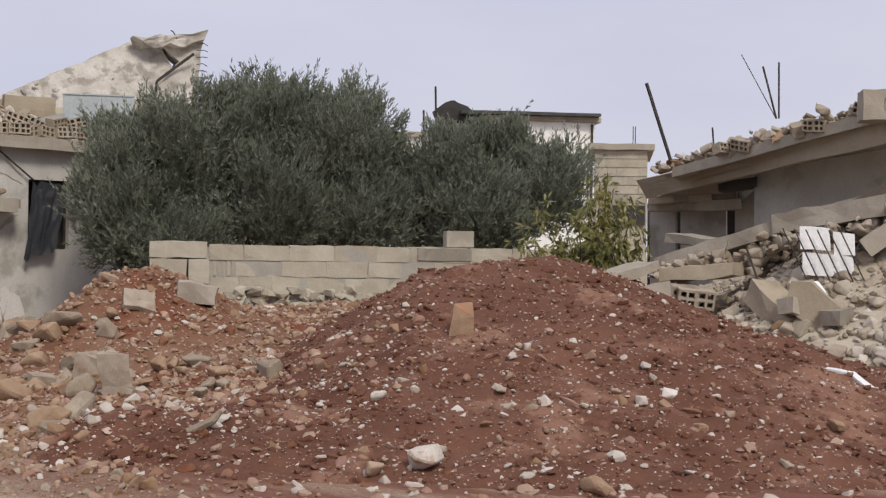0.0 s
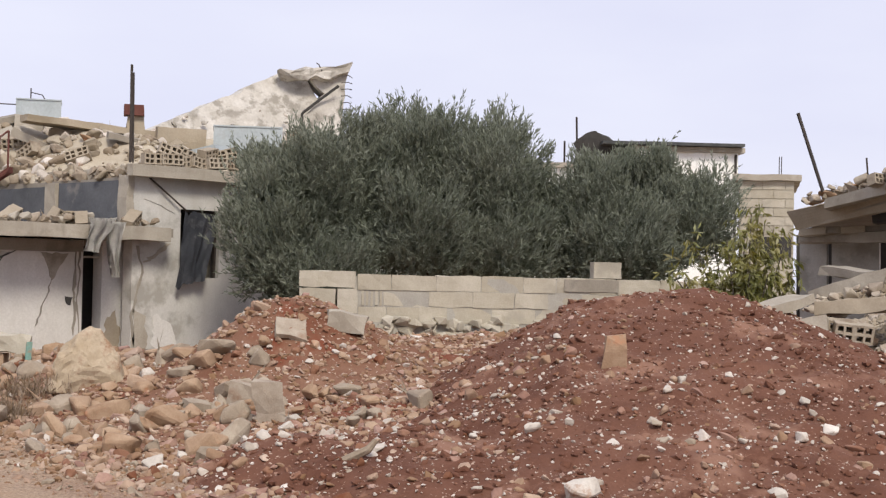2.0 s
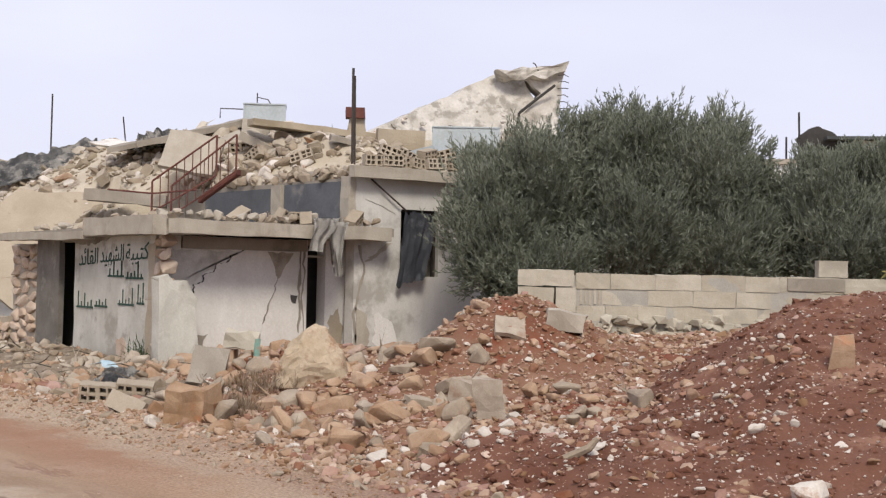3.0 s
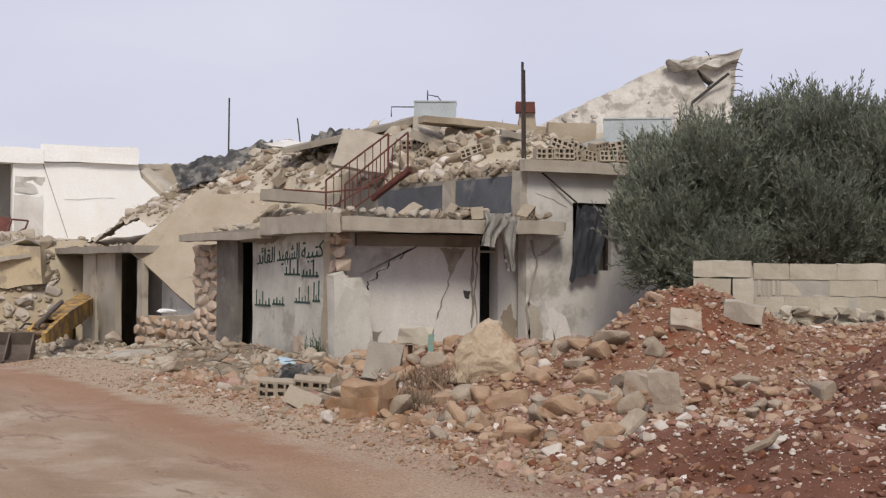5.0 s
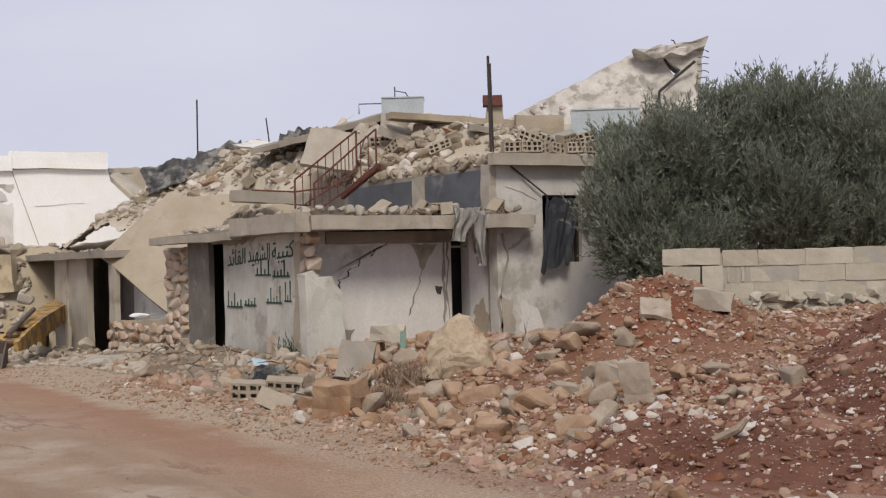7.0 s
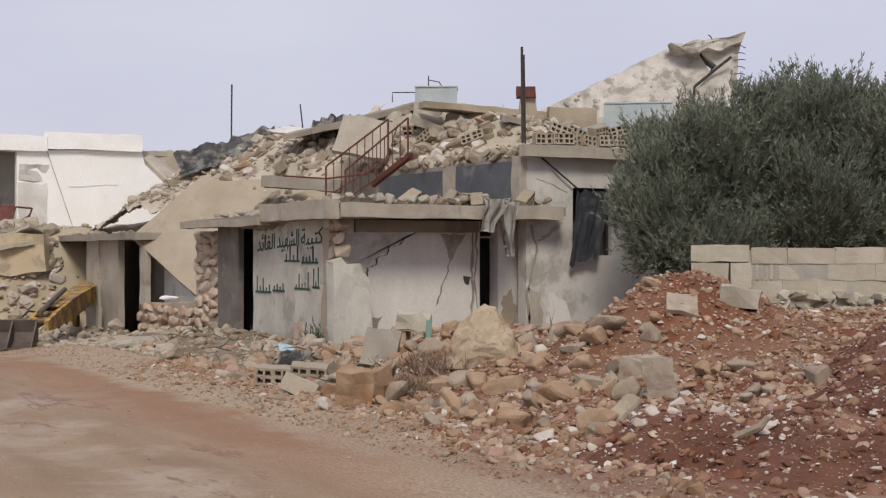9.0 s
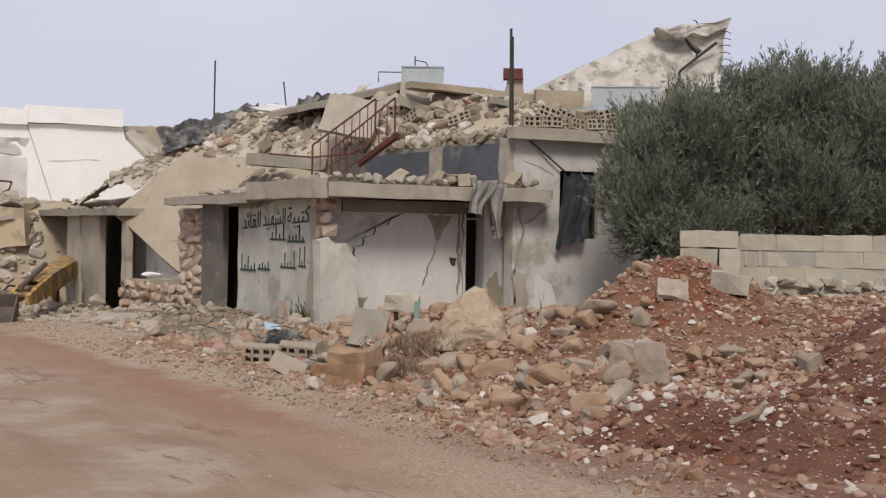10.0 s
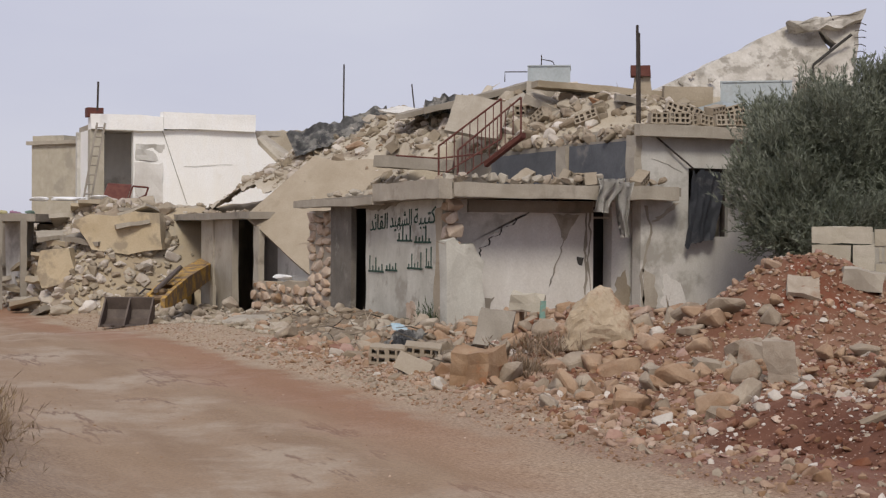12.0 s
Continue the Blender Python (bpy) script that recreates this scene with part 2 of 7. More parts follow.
M_WEED = mat("green_weed", (0.045, 0.075, 0.03), (0.07, 0.10, 0.045), 4.0, 0.8, 0.0, 20, island=0.3)


def thin_leaf(m, share=0.3):
    """Lets light through a leaf material."""
    n, l = m.node_tree.nodes, m.node_tree.links
    b, o = n["Principled BSDF"], n["Material Output"]
    t, x = n.new("ShaderNodeBsdfTranslucent"), n.new("ShaderNodeMixShader")
    x.inputs[0].default_value = share
    l.new(b.inputs["Base Color"].links[0].from_socket, t.inputs["Color"])
    l.new(b.outputs[0], x.inputs[1])
    l.new(t.outputs[0], x.inputs[2])
    l.new(x.outputs[0], o.inputs["Surface"])


for leaf_m in (M_OLIVE, M_SAPLEAF, M_DRY, M_WEED):
    thin_leaf(leaf_m)


def road_material():
    """Red mud over old asphalt and pale gravel at the edges."""
    m = bpy.data.materials.new("red_muddy_road")
    m.use_nodes = True
    n, l = m.node_tree.nodes, m.node_tree.links
    b = n["Principled BSDF"]
    geo = n.new("ShaderNodeNewGeometry")
    sep = n.new("ShaderNodeSeparateXYZ")
    l.new(geo.outputs["Position"], sep.inputs[0])
    mp = n.new("ShaderNodeMapping")
    mp.inputs["Scale"].default_value = (0.22, 1.0, 1.0)
    l.new(geo.outputs["Position"], mp.inputs[0])

    def nz(vec, sc, det, rg=0.6):
        t = n.new("ShaderNodeTexNoise")
        t.inputs["Scale"].default_value, t.inputs["Detail"].default_value, t.inputs["Roughness"].default_value = sc, det, rg
        l.new(vec, t.inputs["Vector"])
        return t.outputs["Fac"]

    def rng(src, a, z, lo=0.0, hi=1.0):
        r = n.new("ShaderNodeMapRange")
        r.inputs[1].default_value, r.inputs[2].default_value, r.inputs[3].default_value, r.inputs[4].default_value = a, z, lo, hi
        l.new(src, r.inputs[0])
        return r.outputs[0]

    def mth(op, a, z):
        x = n.new("ShaderNodeMath")
        x.operation = op
        for s_, v in ((x.inputs[0], a), (x.inputs[1], z)):
            if isinstance(v, float):
                s_.default_value = v
            else:
                l.new(v, s_)
        return x.outputs[0]

    def mix(fac, a, z):
        x = n.new("ShaderNodeMix")
        x.data_type = "RGBA"
        for s_, v in ((x.inputs[0], fac), (x.inputs[6], a), (x.inputs[7], z)):
            if isinstance(v, tuple):
                s_.default_value = (*v, 1)
            else:
                l.new(v, s_)
        return x.outputs[2]

    streak, blot, fine = nz(mp.outputs[0], 1.6, 6), nz(geo.outputs["Position"], 0.55, 7, 0.65), nz(geo.outputs["Position"], 38.0, 5, 0.7)
    mud = mix(rng(streak, 0.35, 0.65), (0.255, 0.172, 0.108), (0.335, 0.240, 0.160))
    mud = mix(rng(blot, 0.50, 0.62), mud, (0.365, 0.282, 0.200))
    # churned wheel marks
    mark = mth("MULTIPLY", rng(streak, 0.565, 0.585), rng(streak, 0.615, 0.595))
    mud = mix(mth("MULTIPLY", mark, rng(blot, 0.42, 0.55)), mud, (0.20, 0.125, 0.08))
    wob = mth("ADD", sep.outputs["Y"], mth("MULTIPLY", mth("SUBTRACT", blot, 0.5), 2.2))
    # a red, soft shoulder along the house side of the track, then pale gravel
    shoulder = mth("MULTIPLY", rng(wob, 3.7, 4.5), rng(wob, 5.3, 4.9))
    mud = mix(mth("MULTIPLY", shoulder, 0.55), mud, (0.27, 0.125, 0.066))
    gravel = mix(rng(fine, 0.35, 0.65), (0.25, 0.175, 0.11), (0.45, 0.355, 0.255))
    col = mix(rng(wob, 4.85, 5.25), mud, gravel)
    near_right = mth("MULTIPLY", rng(sep.outputs["X"], -11.5, -8.5), rng(wob, 3.9, 4.7))
    col = mix(mth("MULTIPLY", near_right, 0.8), col, gravel)
    # red soil washed out from the heap
    wash = mth("MULTIPLY", rng(sep.outputs["X"], -13.0, -9.5), rng(wob, 4.9, 6.0))
    col = mix(mth("MULTIPLY", wash, rng(streak, 0.30, 0.52)), col, (0.17, 0.070, 0.042))
    dry = mix(rng(fine, 0.3, 0.7), (0.20, 0.13, 0.085), (0.34, 0.25, 0.17))
    col = mix(rng(wob, 1.9, 1.5), col, dry)
    dk = n.new("ShaderNodeMix")
    dk.data_type, dk.blend_type = "RGBA", "MULTIPLY"
    dk.inputs[0].default_value = 1.0
    l.new(col, dk.inputs[6])
    tone = n.new("ShaderNodeMapRange")
    tone.inputs[1].default_value, tone.inputs[2].default_value, tone.inputs[3].default_value, tone.inputs[4].default_value = 0.3, 0.7, 0.8, 1.18
    l.new(fine, tone.inputs[0])
    cmb = n.new("ShaderNodeCombineColor")
    for i in range(3):
        l.new(tone.outputs[0], cmb.inputs[i])
    l.new(cmb.outputs[0], dk.inputs[7])
    far = mth("MAXIMUM", rng(sep.outputs["Y"], 20.0, 40.0), rng(sep.outputs["X"], -45.0, -70.0))
    l.new(mix(far, dk.outputs[2], (0.30, 0.25, 0.19)), b.inputs["Base Color"])
    l.new(rng(blot, 0.4, 0.6, 0.95, 0.62), b.inputs["Roughness"])
    b.inputs["Specular IOR Level"].default_value = 0.3
    bn = n.new("ShaderNodeBump")
    bn.inputs["Strength"].default_value, bn.inputs["Distance"].default_value = 0.6, 0.03
    hgt = mth("ADD", mth("MULTIPLY", fine, 0.4), streak)
    l.new(hgt, bn.inputs["Height"])
    l.new(bn.outputs[0], b.inputs["Normal"])
    return m


M_ROAD = road_material()


# ---- building helpers ----
ORG = {}


def thing(name, loc, label, category, group="", kind=""):
    ob = new(name)
    ob.location = loc
    ob.empty_display_size = 0.2
    ORG[ob] = Vector(loc)
    return tagged(ob, label, category, group, kind)


def part(name, bm, material, parent=None, label="", smooth=False):
    """Links a bmesh given in world coordinates as one mesh object under a thing or a part."""
    org = ORG.get(parent, Vector((0, 0, 0)))
    bmesh.ops.translate(bm, verts=bm.verts, vec=-org)
    me = bpy.data.meshes.new(name)
    bm.normal_update()
    bm.to_mesh(me)
    bm.free()
    me.materials.append(material)
    if smooth:
        for p in me.polygons:
            p.use_smooth = True
    ob = new(name, me)
    ORG[ob] = org
    if parent is not None:
        ob.parent = parent
    if label:
        ob["label"] = label
    return ob


def single(name, bm, material, loc, label, category, group="", kind="", smooth=False):
    """A thing that is one mesh, with its origin at loc."""
    bmesh.ops.translate(bm, verts=bm.verts, vec=-Vector(loc))
    me = bpy.data.meshes.new(name)
    bm.normal_update()
    bm.to_mesh(me)
    bm.free()
    me.materials.append(material)
    if smooth:
        for p in me.polygons:
            p.use_smooth = True
    ob = new(name, me)
    ob.location = loc
    ORG[ob] = Vector(loc)
    return tagged(ob, label, category, group, kind)


def wobble(bm, amount, freq=2.5, seed=0.0):
    for v in bm.verts:
        v.co += noise.noise_vector(v.co * freq + Vector((seed, seed * 1.7, seed * 0.3))) * amount
    return bm


def box(lo, hi, cuts=0, jit=0.0, freq=3.0, seed=0.0, m=None):
    """A box from corner to corner; cuts and jit give it broken, uneven edges."""
    bm = bmesh.new()
    bmesh.ops.create_cube(bm, size=1.0)
    lo, hi = Vector(lo), Vector(hi)
    s = hi - lo
    for v in bm.verts:
        v.co = Vector((v.co.x * s.x, v.co.y * s.y, v.co.z * s.z))
    if cuts:
        for axis in range(3):
            n = int(min(cuts, max(0, s[axis] / 0.18)))
            if n:
                es = [e for e in bm.edges if abs((e.verts[0].co - e.verts[1].co).normalized()[axis]) > 0.9]
                bmesh.ops.subdivide_edges(bm, edges=es, cuts=n, use_grid_fill=True)
    c = (lo + hi) / 2
    for v in bm.verts:
        v.co = (m @ v.co if m else v.co) + c
    if jit:
        wobble(bm, jit, freq, seed)
    return bm


def plate(pts, vec, cuts=0, jit=0.0, freq=2.0, seed=0.0):
    """A slab with the given outline, as thick as vec."""
    bm = bmesh.new()
    vec = Vector(vec)
    a = [bm.verts.new(p) for p in pts]
    z = [bm.verts.new(Vector(p) + vec) for p in pts]
    bm.faces.new(a)
    bm.faces.new(list(reversed(z)))
    k = len(pts)
    for i in range(k):
        bm.faces.new((a[i], z[i], z[(i + 1) % k], a[(i + 1) % k]))
    bmesh.ops.recalc_face_normals(bm, faces=bm.faces)
    if cuts:
        bmesh.ops.triangulate(bm, faces=bm.faces)
        bmesh.ops.subdivide_edges(bm, edges=bm.edges, cuts=cuts, use_grid_fill=True)
    if jit:
        wobble(bm, jit, freq, seed)
    return bm


def tube(pts, r, sides=6):
    """A round bar through the points; r may be a list."""
    bm = bmesh.new()
    pts = [Vector(p) for p in pts]
    rs = r if isinstance(r, (list, tuple)) else [r] * len(pts)
    rings = []
    for i, p in enumerate(pts):
        d = (pts[min(i + 1, len(pts) - 1)] - pts[max(i - 1, 0)]).normalized()
        u = d.orthogonal().normalized() if abs(d.z) > 0.95 else d.cross(Vector((0, 0, 1))).normalized()
        w = d.cross(u)
        rings.append([bm.verts.new(p + (u * math.cos(a) + w * math.sin(a)) * rs[i]) for a in [2 * math.pi * k / sides for k in range(sides)]])
    for q0, q1 in zip(rings, rings[1:]):
        for k in range(sides):
            bm.faces.new((q0[k], q0[(k + 1) % sides], q1[(k + 1) % sides], q1[k]))
    bm.faces.new(list(reversed(rings[0])))
    bm.faces.new(rings[-1])
    bmesh.ops.recalc_face_normals(bm, faces=bm.faces)
    return bm


def join(*bms):
    out_bm = bmesh.new()
    for b in bms:
        me = bpy.data.meshes.new("tmp")
        b.to_mesh(me)
        b.free()
        out_bm.from_mesh(me)
        bpy.data.meshes.remove(me)
    return out_bm


def stone_points(rng, sub=2, flat=0.8):
    """A broken stone: the hull of a few scattered points, with chipped edges. Unit size; sub sets how fine it is."""
    bm = bmesh.new()
    for _ in range((0, 11, 15, 18, 20)[sub]):
        p = Vector((rng.uniform(-1, 1), rng.uniform(-1, 1), rng.uniform(-1, 1)))
        big = max(abs(p.x), abs(p.y), abs(p.z))
        # between a ball and a box
        bm.verts.new(p.normalized() * 0.42 + p / big * rng.uniform(0.20, 0.36))
    hull = bmesh.ops.convex_hull(bm, input=bm.verts)
    loose = [g for g in set(hull["geom_interior"] + hull["geom_unused"]) if isinstance(g, bmesh.types.BMVert)]
    bmesh.ops.delete(bm, geom=loose, context="VERTS")
    if sub > 1:
        bmesh.ops.bevel(bm, geom=bm.edges[:], offset=0.07, segments=1, affect="EDGES")
    if sub > 2:
        bmesh.ops.triangulate(bm, faces=bm.faces)
        bmesh.ops.subdivide_edges(bm, edges=bm.edges, cuts=sub - 2, use_grid_fill=True)
        off = rng.uniform(0, 50)
        for v in bm.verts:
            v.co += noise.noise_vector(v.co * 3.0 + Vector((off, 0, 0))) * 0.07 + noise.noise_vector(v.co * 8.0 + Vector((0, off, 0))) * 0.03
    bmesh.ops.triangulate(bm, faces=bm.faces)
    for v in bm.verts:
        v.co.z *= flat
    return bm


SR = random.Random(7)
STONE_MESH = []
for i in range(12):
    sb = stone_points(SR, 2, SR.uniform(0.55, 0.95))
    sm = bpy.data.meshes.new("stone")
    sb.to_mesh(sm)
    sb.free()
    STONE_MESH.append(sm)
STONE_SKIN = {}


def stone(x, y, z, size, material, label, name="rubble_stone", group="loose stones of the heaps", rng=SR, shape=None, squash=1.0, category="stone"):
    base = STONE_MESH[rng.randrange(12) if shape is None else shape]
    key = (base.name, material.name)
    if key not in STONE_SKIN:
        me = base.copy()
        me.name = "stone"
        me.materials.append(material)
        STONE_SKIN[key] = me
    ob = new(name, STONE_SKIN[key])
    ob.location = (x, y, z)
    ob.rotation_euler = (rng.uniform(-0.4, 0.4), rng.uniform(-0.4, 0.4), rng.uniform(0, 6.3))
    ob.scale = (size * rng.uniform(0.85, 1.2), size * rng.uniform(0.75, 1.0), size * squash * rng.uniform(0.8, 1.0))
    return tagged(ob, label, category, group)


def pebbles(name, material, spots, label, seed, kind="stuff", flat=0.75):
    """Many small broken stones joined in one mesh. spots: (x, y, z, size)."""
    rng = np.random.default_rng(seed)
    bm = bmesh.new()
    bmesh.ops.create_icosphere(bm, subdivisions=1, radius=1.0)
    base = np.array([v.co[:] for v in bm.verts])
    tris = np.array([[v.index for v in f.verts] for f in bm.faces])
    bm.free()
    nv, k = len(base), len(spots)
    sp = np.array(spots)
    jit = 1 + rng.uniform(-0.38, 0.25, (k, nv, 1))
    v = base[None] * jit
    v *= np.stack([rng.uniform(0.7, 1.4, k), rng.uniform(0.6, 1.0, k), rng.uniform(0.45, flat, k)], 1)[:, None]
    a = rng.uniform(0, 6.28, k)
    c, s = np.cos(a)[:, None], np.sin(a)[:, None]
    tilt = rng.uniform(-0.5, 0.5, k)[:, None]
    x, y, z = v[..., 0], v[..., 1], v[..., 2]
    x, z = x * np.cos(tilt) - z * np.sin(tilt), x * np.sin(tilt) + z * np.cos(tilt)
    v = np.stack([x * c - y * s, x * s + y * c, z], -1) * sp[:, None, 3:4] + sp[:, None, :3]
    f = (tris[None] + (np.arange(k) * nv)[:, None, None]).reshape(-1, 3)
    me = bpy.data.meshes.new(name)
    me.from_pydata(v.reshape(-1, 3).tolist(), [], f.tolist())
    me.materials.append(material)
    return tagged(new(name, me), label, "rubble", kind=kind)


def rocks(name, material, spots, label, seed):
    """Larger broken stones joined in one mesh, from the shared stone shapes. spots: (x, y, z, size)."""
    rng = np.random.default_rng(seed)
    shapes = []
    for sm_ in STONE_MESH:
        v = np.array([q.co[:] for q in sm_.vertices])
        shapes.append((v, np.array([p.vertices[:] for p in sm_.polygons])))
    vs, fs, n = [], [], 0
    for x, y, z, r in spots:
        v, f = shapes[rng.integers(12)]
        a, b, c = rng.uniform(0, 6.28), rng.uniform(-0.7, 0.7), rng.uniform(-0.7, 0.7)
        m = np.array(Euler((b, c, a)).to_matrix())
        w = (v * rng.uniform(0.65, 1.25, 3)) @ m.T * r + np.array([x, y, z])
        vs.append(w)
        fs.append(f + n)
        n += len(v)
    me = bpy.data.meshes.new(name)
    me.from_pydata(np.concatenate(vs).tolist(), [], np.concatenate(fs).tolist())
    me.materials.append(material)
    return tagged(new(name, me), label, "rubble", kind="stuff")


def leaf_cloud(name, material, base, tip, count, leaf, width, spread, seed, parent, droop=0.0):
    """Sprays of narrow leaves: base and tip are arrays of the sprays' ends."""
    rng = np.random.default_rng(seed)
    k = len(base)
    ax = tip - base
    ln = np.linalg.norm(ax, axis=1, keepdims=True)
    ax = ax / np.maximum(ln, 1e-6)
    t = rng.uniform(0.05, 1.0, (k, count, 1))
    org = base[:, None] + ax[:, None] * ln[:, None] * t
    d = ax[:, None] + rng.normal(0, spread, (k, count, 3))
    d[..., 2] -= droop
    d /= np.linalg.norm(d, axis=2, keepdims=True)
    side = np.cross(d, rng.normal(0, 1, (k, count, 3)))
    side /= np.maximum(np.linalg.norm(side, axis=2, keepdims=True), 1e-6)
    L = leaf * rng.uniform(0.6, 1.25, (k, count, 1))
    w = width * rng.uniform(0.7, 1.2, (k, count, 1))
    mid = org + d * L * 0.5
    q = np.stack([org, mid + side * w * 0.5, org + d * L, mid - side * w * 0.5], 2).reshape(-1, 3)
    o = np.array(ORG.get(parent, Vector((0, 0, 0))))
    n = k * count
    me = bpy.data.meshes.new(name)
    me.from_pydata((q - o).tolist(), [], np.arange(n * 4).reshape(n, 4).tolist())
    me.materials.append(material)
    ob = new(name, me)
    ob.parent = parent
    return ob


# ---- ground and heaps ----
def fbm(x, y, f, seed=0.0):
    return noise.fractal(Vector((x * f + seed, y * f - seed, seed)), 0.9, 2.0, 4)


def smooth01(a, z, x):
    t = min(1.0, max(0.0, (x - a) / (z - a)))
    return t * t * (3 - 2 * t)


def road_z(x, y):
    rut = 0.03 * math.exp(-((y - 2.9) / 0.3) ** 2) + 0.03 * math.exp(-((y - 4.2) / 0.3) ** 2)
    verge = 0.22 * smooth01(1.9, 0.9, y)
    return verge - rut + 0.02 * fbm(x, y, 0.5) + 0.10 * smooth01(5.0, 6.4, y) - 0.33 * smooth01(-22.0, -29.0, x)


def red_h(x, y):
    dx, dy = x + 8.75, y - 11.35
    # the heap is longer along the lane than across it
    r = math.sqrt((dx * 0.94 - dy * 0.12) ** 2 + (dy * 0.98) ** 2 + 0.35)
    h = 1.62 - 0.275 * r + 0.12 * math.exp(-((x + 8.1) ** 2 + (y - 11.9) ** 2) / 0.6)
    s = dx * 0.765 + dy * 0.645
    h -= 0.36 * max(0.0, -0.7 - s) * smooth01(6.5, 9.0, y) + 0.5 * max(0.0, -8.9 - x) * smooth01(9.5, 8.0, y)
    # a low tongue that runs on along the lane
    h2 = 0.50 - 0.11 * max(0.0, 12.2 - y) - 0.04 * abs(x + 4.0) if x > -8 else -1
    h = max(h, min(h2, 0.5))
    h -= 0.40 * max(0.0, 6.35 - y) ** 1.3
    h -= 0.45 * max(0.0, y - 11.9) * smooth01(-8.0, -6.5, x)
    return h + 0.06 * fbm(x, y, 1.1, 3.0) + 0.045 * fbm(x, y, 3.4, 9.0) + 0.02 * fbm(x, y, 9.0, 4.0)


def rubble_h(x, y):
    ramp = min(0.95, max(-0.2, (y - 6.0) * 0.155))
    left = 0.30 + 0.70 * smooth01(-15.8, -12.8, x)
    right = smooth01(-6.6, -8.6, x)
    h = ramp * left * right
    h += 0.80 * math.exp(-((x + 12.35) ** 2 / 0.75 + (y - 9.75) ** 2 / 1.1))
    h += 0.25 * math.exp(-((x + 14.6) ** 2 / 1.8 + (y - 8.2) ** 2 / 1.5))
    h += 0.42 * math.exp(-((x + 16.2) ** 2 / 4.5 + (y - 9.4) ** 2 / 2.6))
    h *= smooth01(5.8, 6.6, y)
    return h + 0.05 * fbm(x, y, 1.4, 5.0) + 0.03 * fbm(x, y, 4.5, 2.0) - 0.02


def grey_h(x, y):
    k = smooth01(-8.4, -6.2, x)
    h = min(1.2 + 0.42 * smooth01(-9.0, -6.8, x), (y - 12.2 + 0.9 * k) * (0.42 + 0.12 * k) + 0.30 * k) * smooth01(-10.2, -8.6, x) * smooth01(11.2, 11.7, y)
    h += 0.22 * math.exp(-((x + 6.3) ** 2 / 3.5 + (y - 13.2) ** 2 / 1.0))
    return h + 0.10 * fbm(x, y, 0.9, 1.0) + 0.05 * fbm(x, y, 3.2, 7.0)


def ground_at(x, y):
    return max(road_z(x, y), red_h(x, y), rubble_h(x, y) if y > 5.6 and x < -6 else -1, grey_h(x, y) if y > 11.2 else -1)


def field(name, x0, x1, y0, y1, step, fn, material, label, category, floor=-0.05, kind="structure"):
    """A heap as a height field; what lies under the floor is cut away."""
    nx, ny = int((x1 - x0) / step), int((y1 - y0) / step)
    vs = [(x0 + i * step, y0 + j * step, max(floor - 0.15, fn(x0 + i * step, y0 + j * step))) for j in range(ny + 1) for i in range(nx + 1)]
    fs = []
    for j in range(ny):
        for i in range(nx):
            a = j * (nx + 1) + i
            q = (a, a + 1, a + nx + 2, a + nx + 1)
            if max(vs[p][2] for p in q) > floor:
                fs.append(q)
    me = bpy.data.meshes.new(name)
    me.from_pydata(vs, [], fs)
    bm = bmesh.new()
    bm.from_mesh(me)
    bmesh.ops.delete(bm, geom=[v for v in bm.verts if not v.link_faces], context="VERTS")
    bm.to_mesh(me)
    bm.free()
    me.materials.append(material)
    for p in me.polygons:
        p.use_smooth = True
    return tagged(new(name, me), label, category, kind=kind)


def make_ground():
    xs = sorted(set([-900, -400, -200, -120, -80, -60] + [-48 + 0.4 * i for i in range(141)] + [12, 20, 40, 80, 160, 400, 900]))
    ys = sorted(set([-900, -300, -100, -40, -15, -6] + [-2 + 0.25 * i for i in range(57)] + [13, 15, 18, 24, 32, 45, 70, 120, 250, 500, 900]))
    vs = [(x, y, road_z(x, y) if -50 < x < 12 and -3 < y < 13.1 else -0.25 if x < -24 else 0.1) for y in ys for x in xs]
    nx = len(xs)
    fs = [(j * nx + i, j * nx + i + 1, (j + 1) * nx + i + 1, (j + 1) * nx + i) for j in range(len(ys) - 1) for i in range(nx - 1)]
    me = bpy.data.meshes.new("ground")
    me.from_pydata(vs, [], fs)
    me.materials.append(M_ROAD)
    for p in me.polygons:
        p.use_smooth = True
    tagged(new("ground", me), "red muddy dirt lane with pale gravel edges", "road", kind="structure")


make_ground()
field("red_soil_heap", -13.0, 2.0, 4.4, 16.0, 0.07, red_h, M_REDSOIL, "heap of loose red soil full of small stones", "soil heap", floor=-0.08)
field("rubble_heap", -19.5, -6.5, 5.6, 14.0, 0.09, rubble_h, M_PINKSOIL, "low heap of stony pinkish rubble before a block wall", "rubble heap", floor=-0.06)
def debris_h(x, y):
    k = smooth01(-25.5, -23.5, x) * smooth01(-12.6, -14.2, x) * smooth01(6.2, 7.2, y) * smooth01(8.62, 8.3, y)
    return road_z(x, y) - 0.08 + k * (0.22 + 0.14 * fbm(x, y, 0.9, 3.3)) + 0.05 * fbm(x, y, 2.8, 1.0)


field("debris_heap", -26.0, -12.4, 6.0, 8.7, 0.08, debris_h, M_DEBRIS, "low bank of brown debris before a plastered wall", "rubble heap", floor=-0.6)
field("grey_rubble_heap", -10.5, 3.0, 11.2, 19.0, 0.12, grey_h, M_GREYSOIL, "grey heap of collapsed masonry and dust", "rubble heap", floor=-0.05)


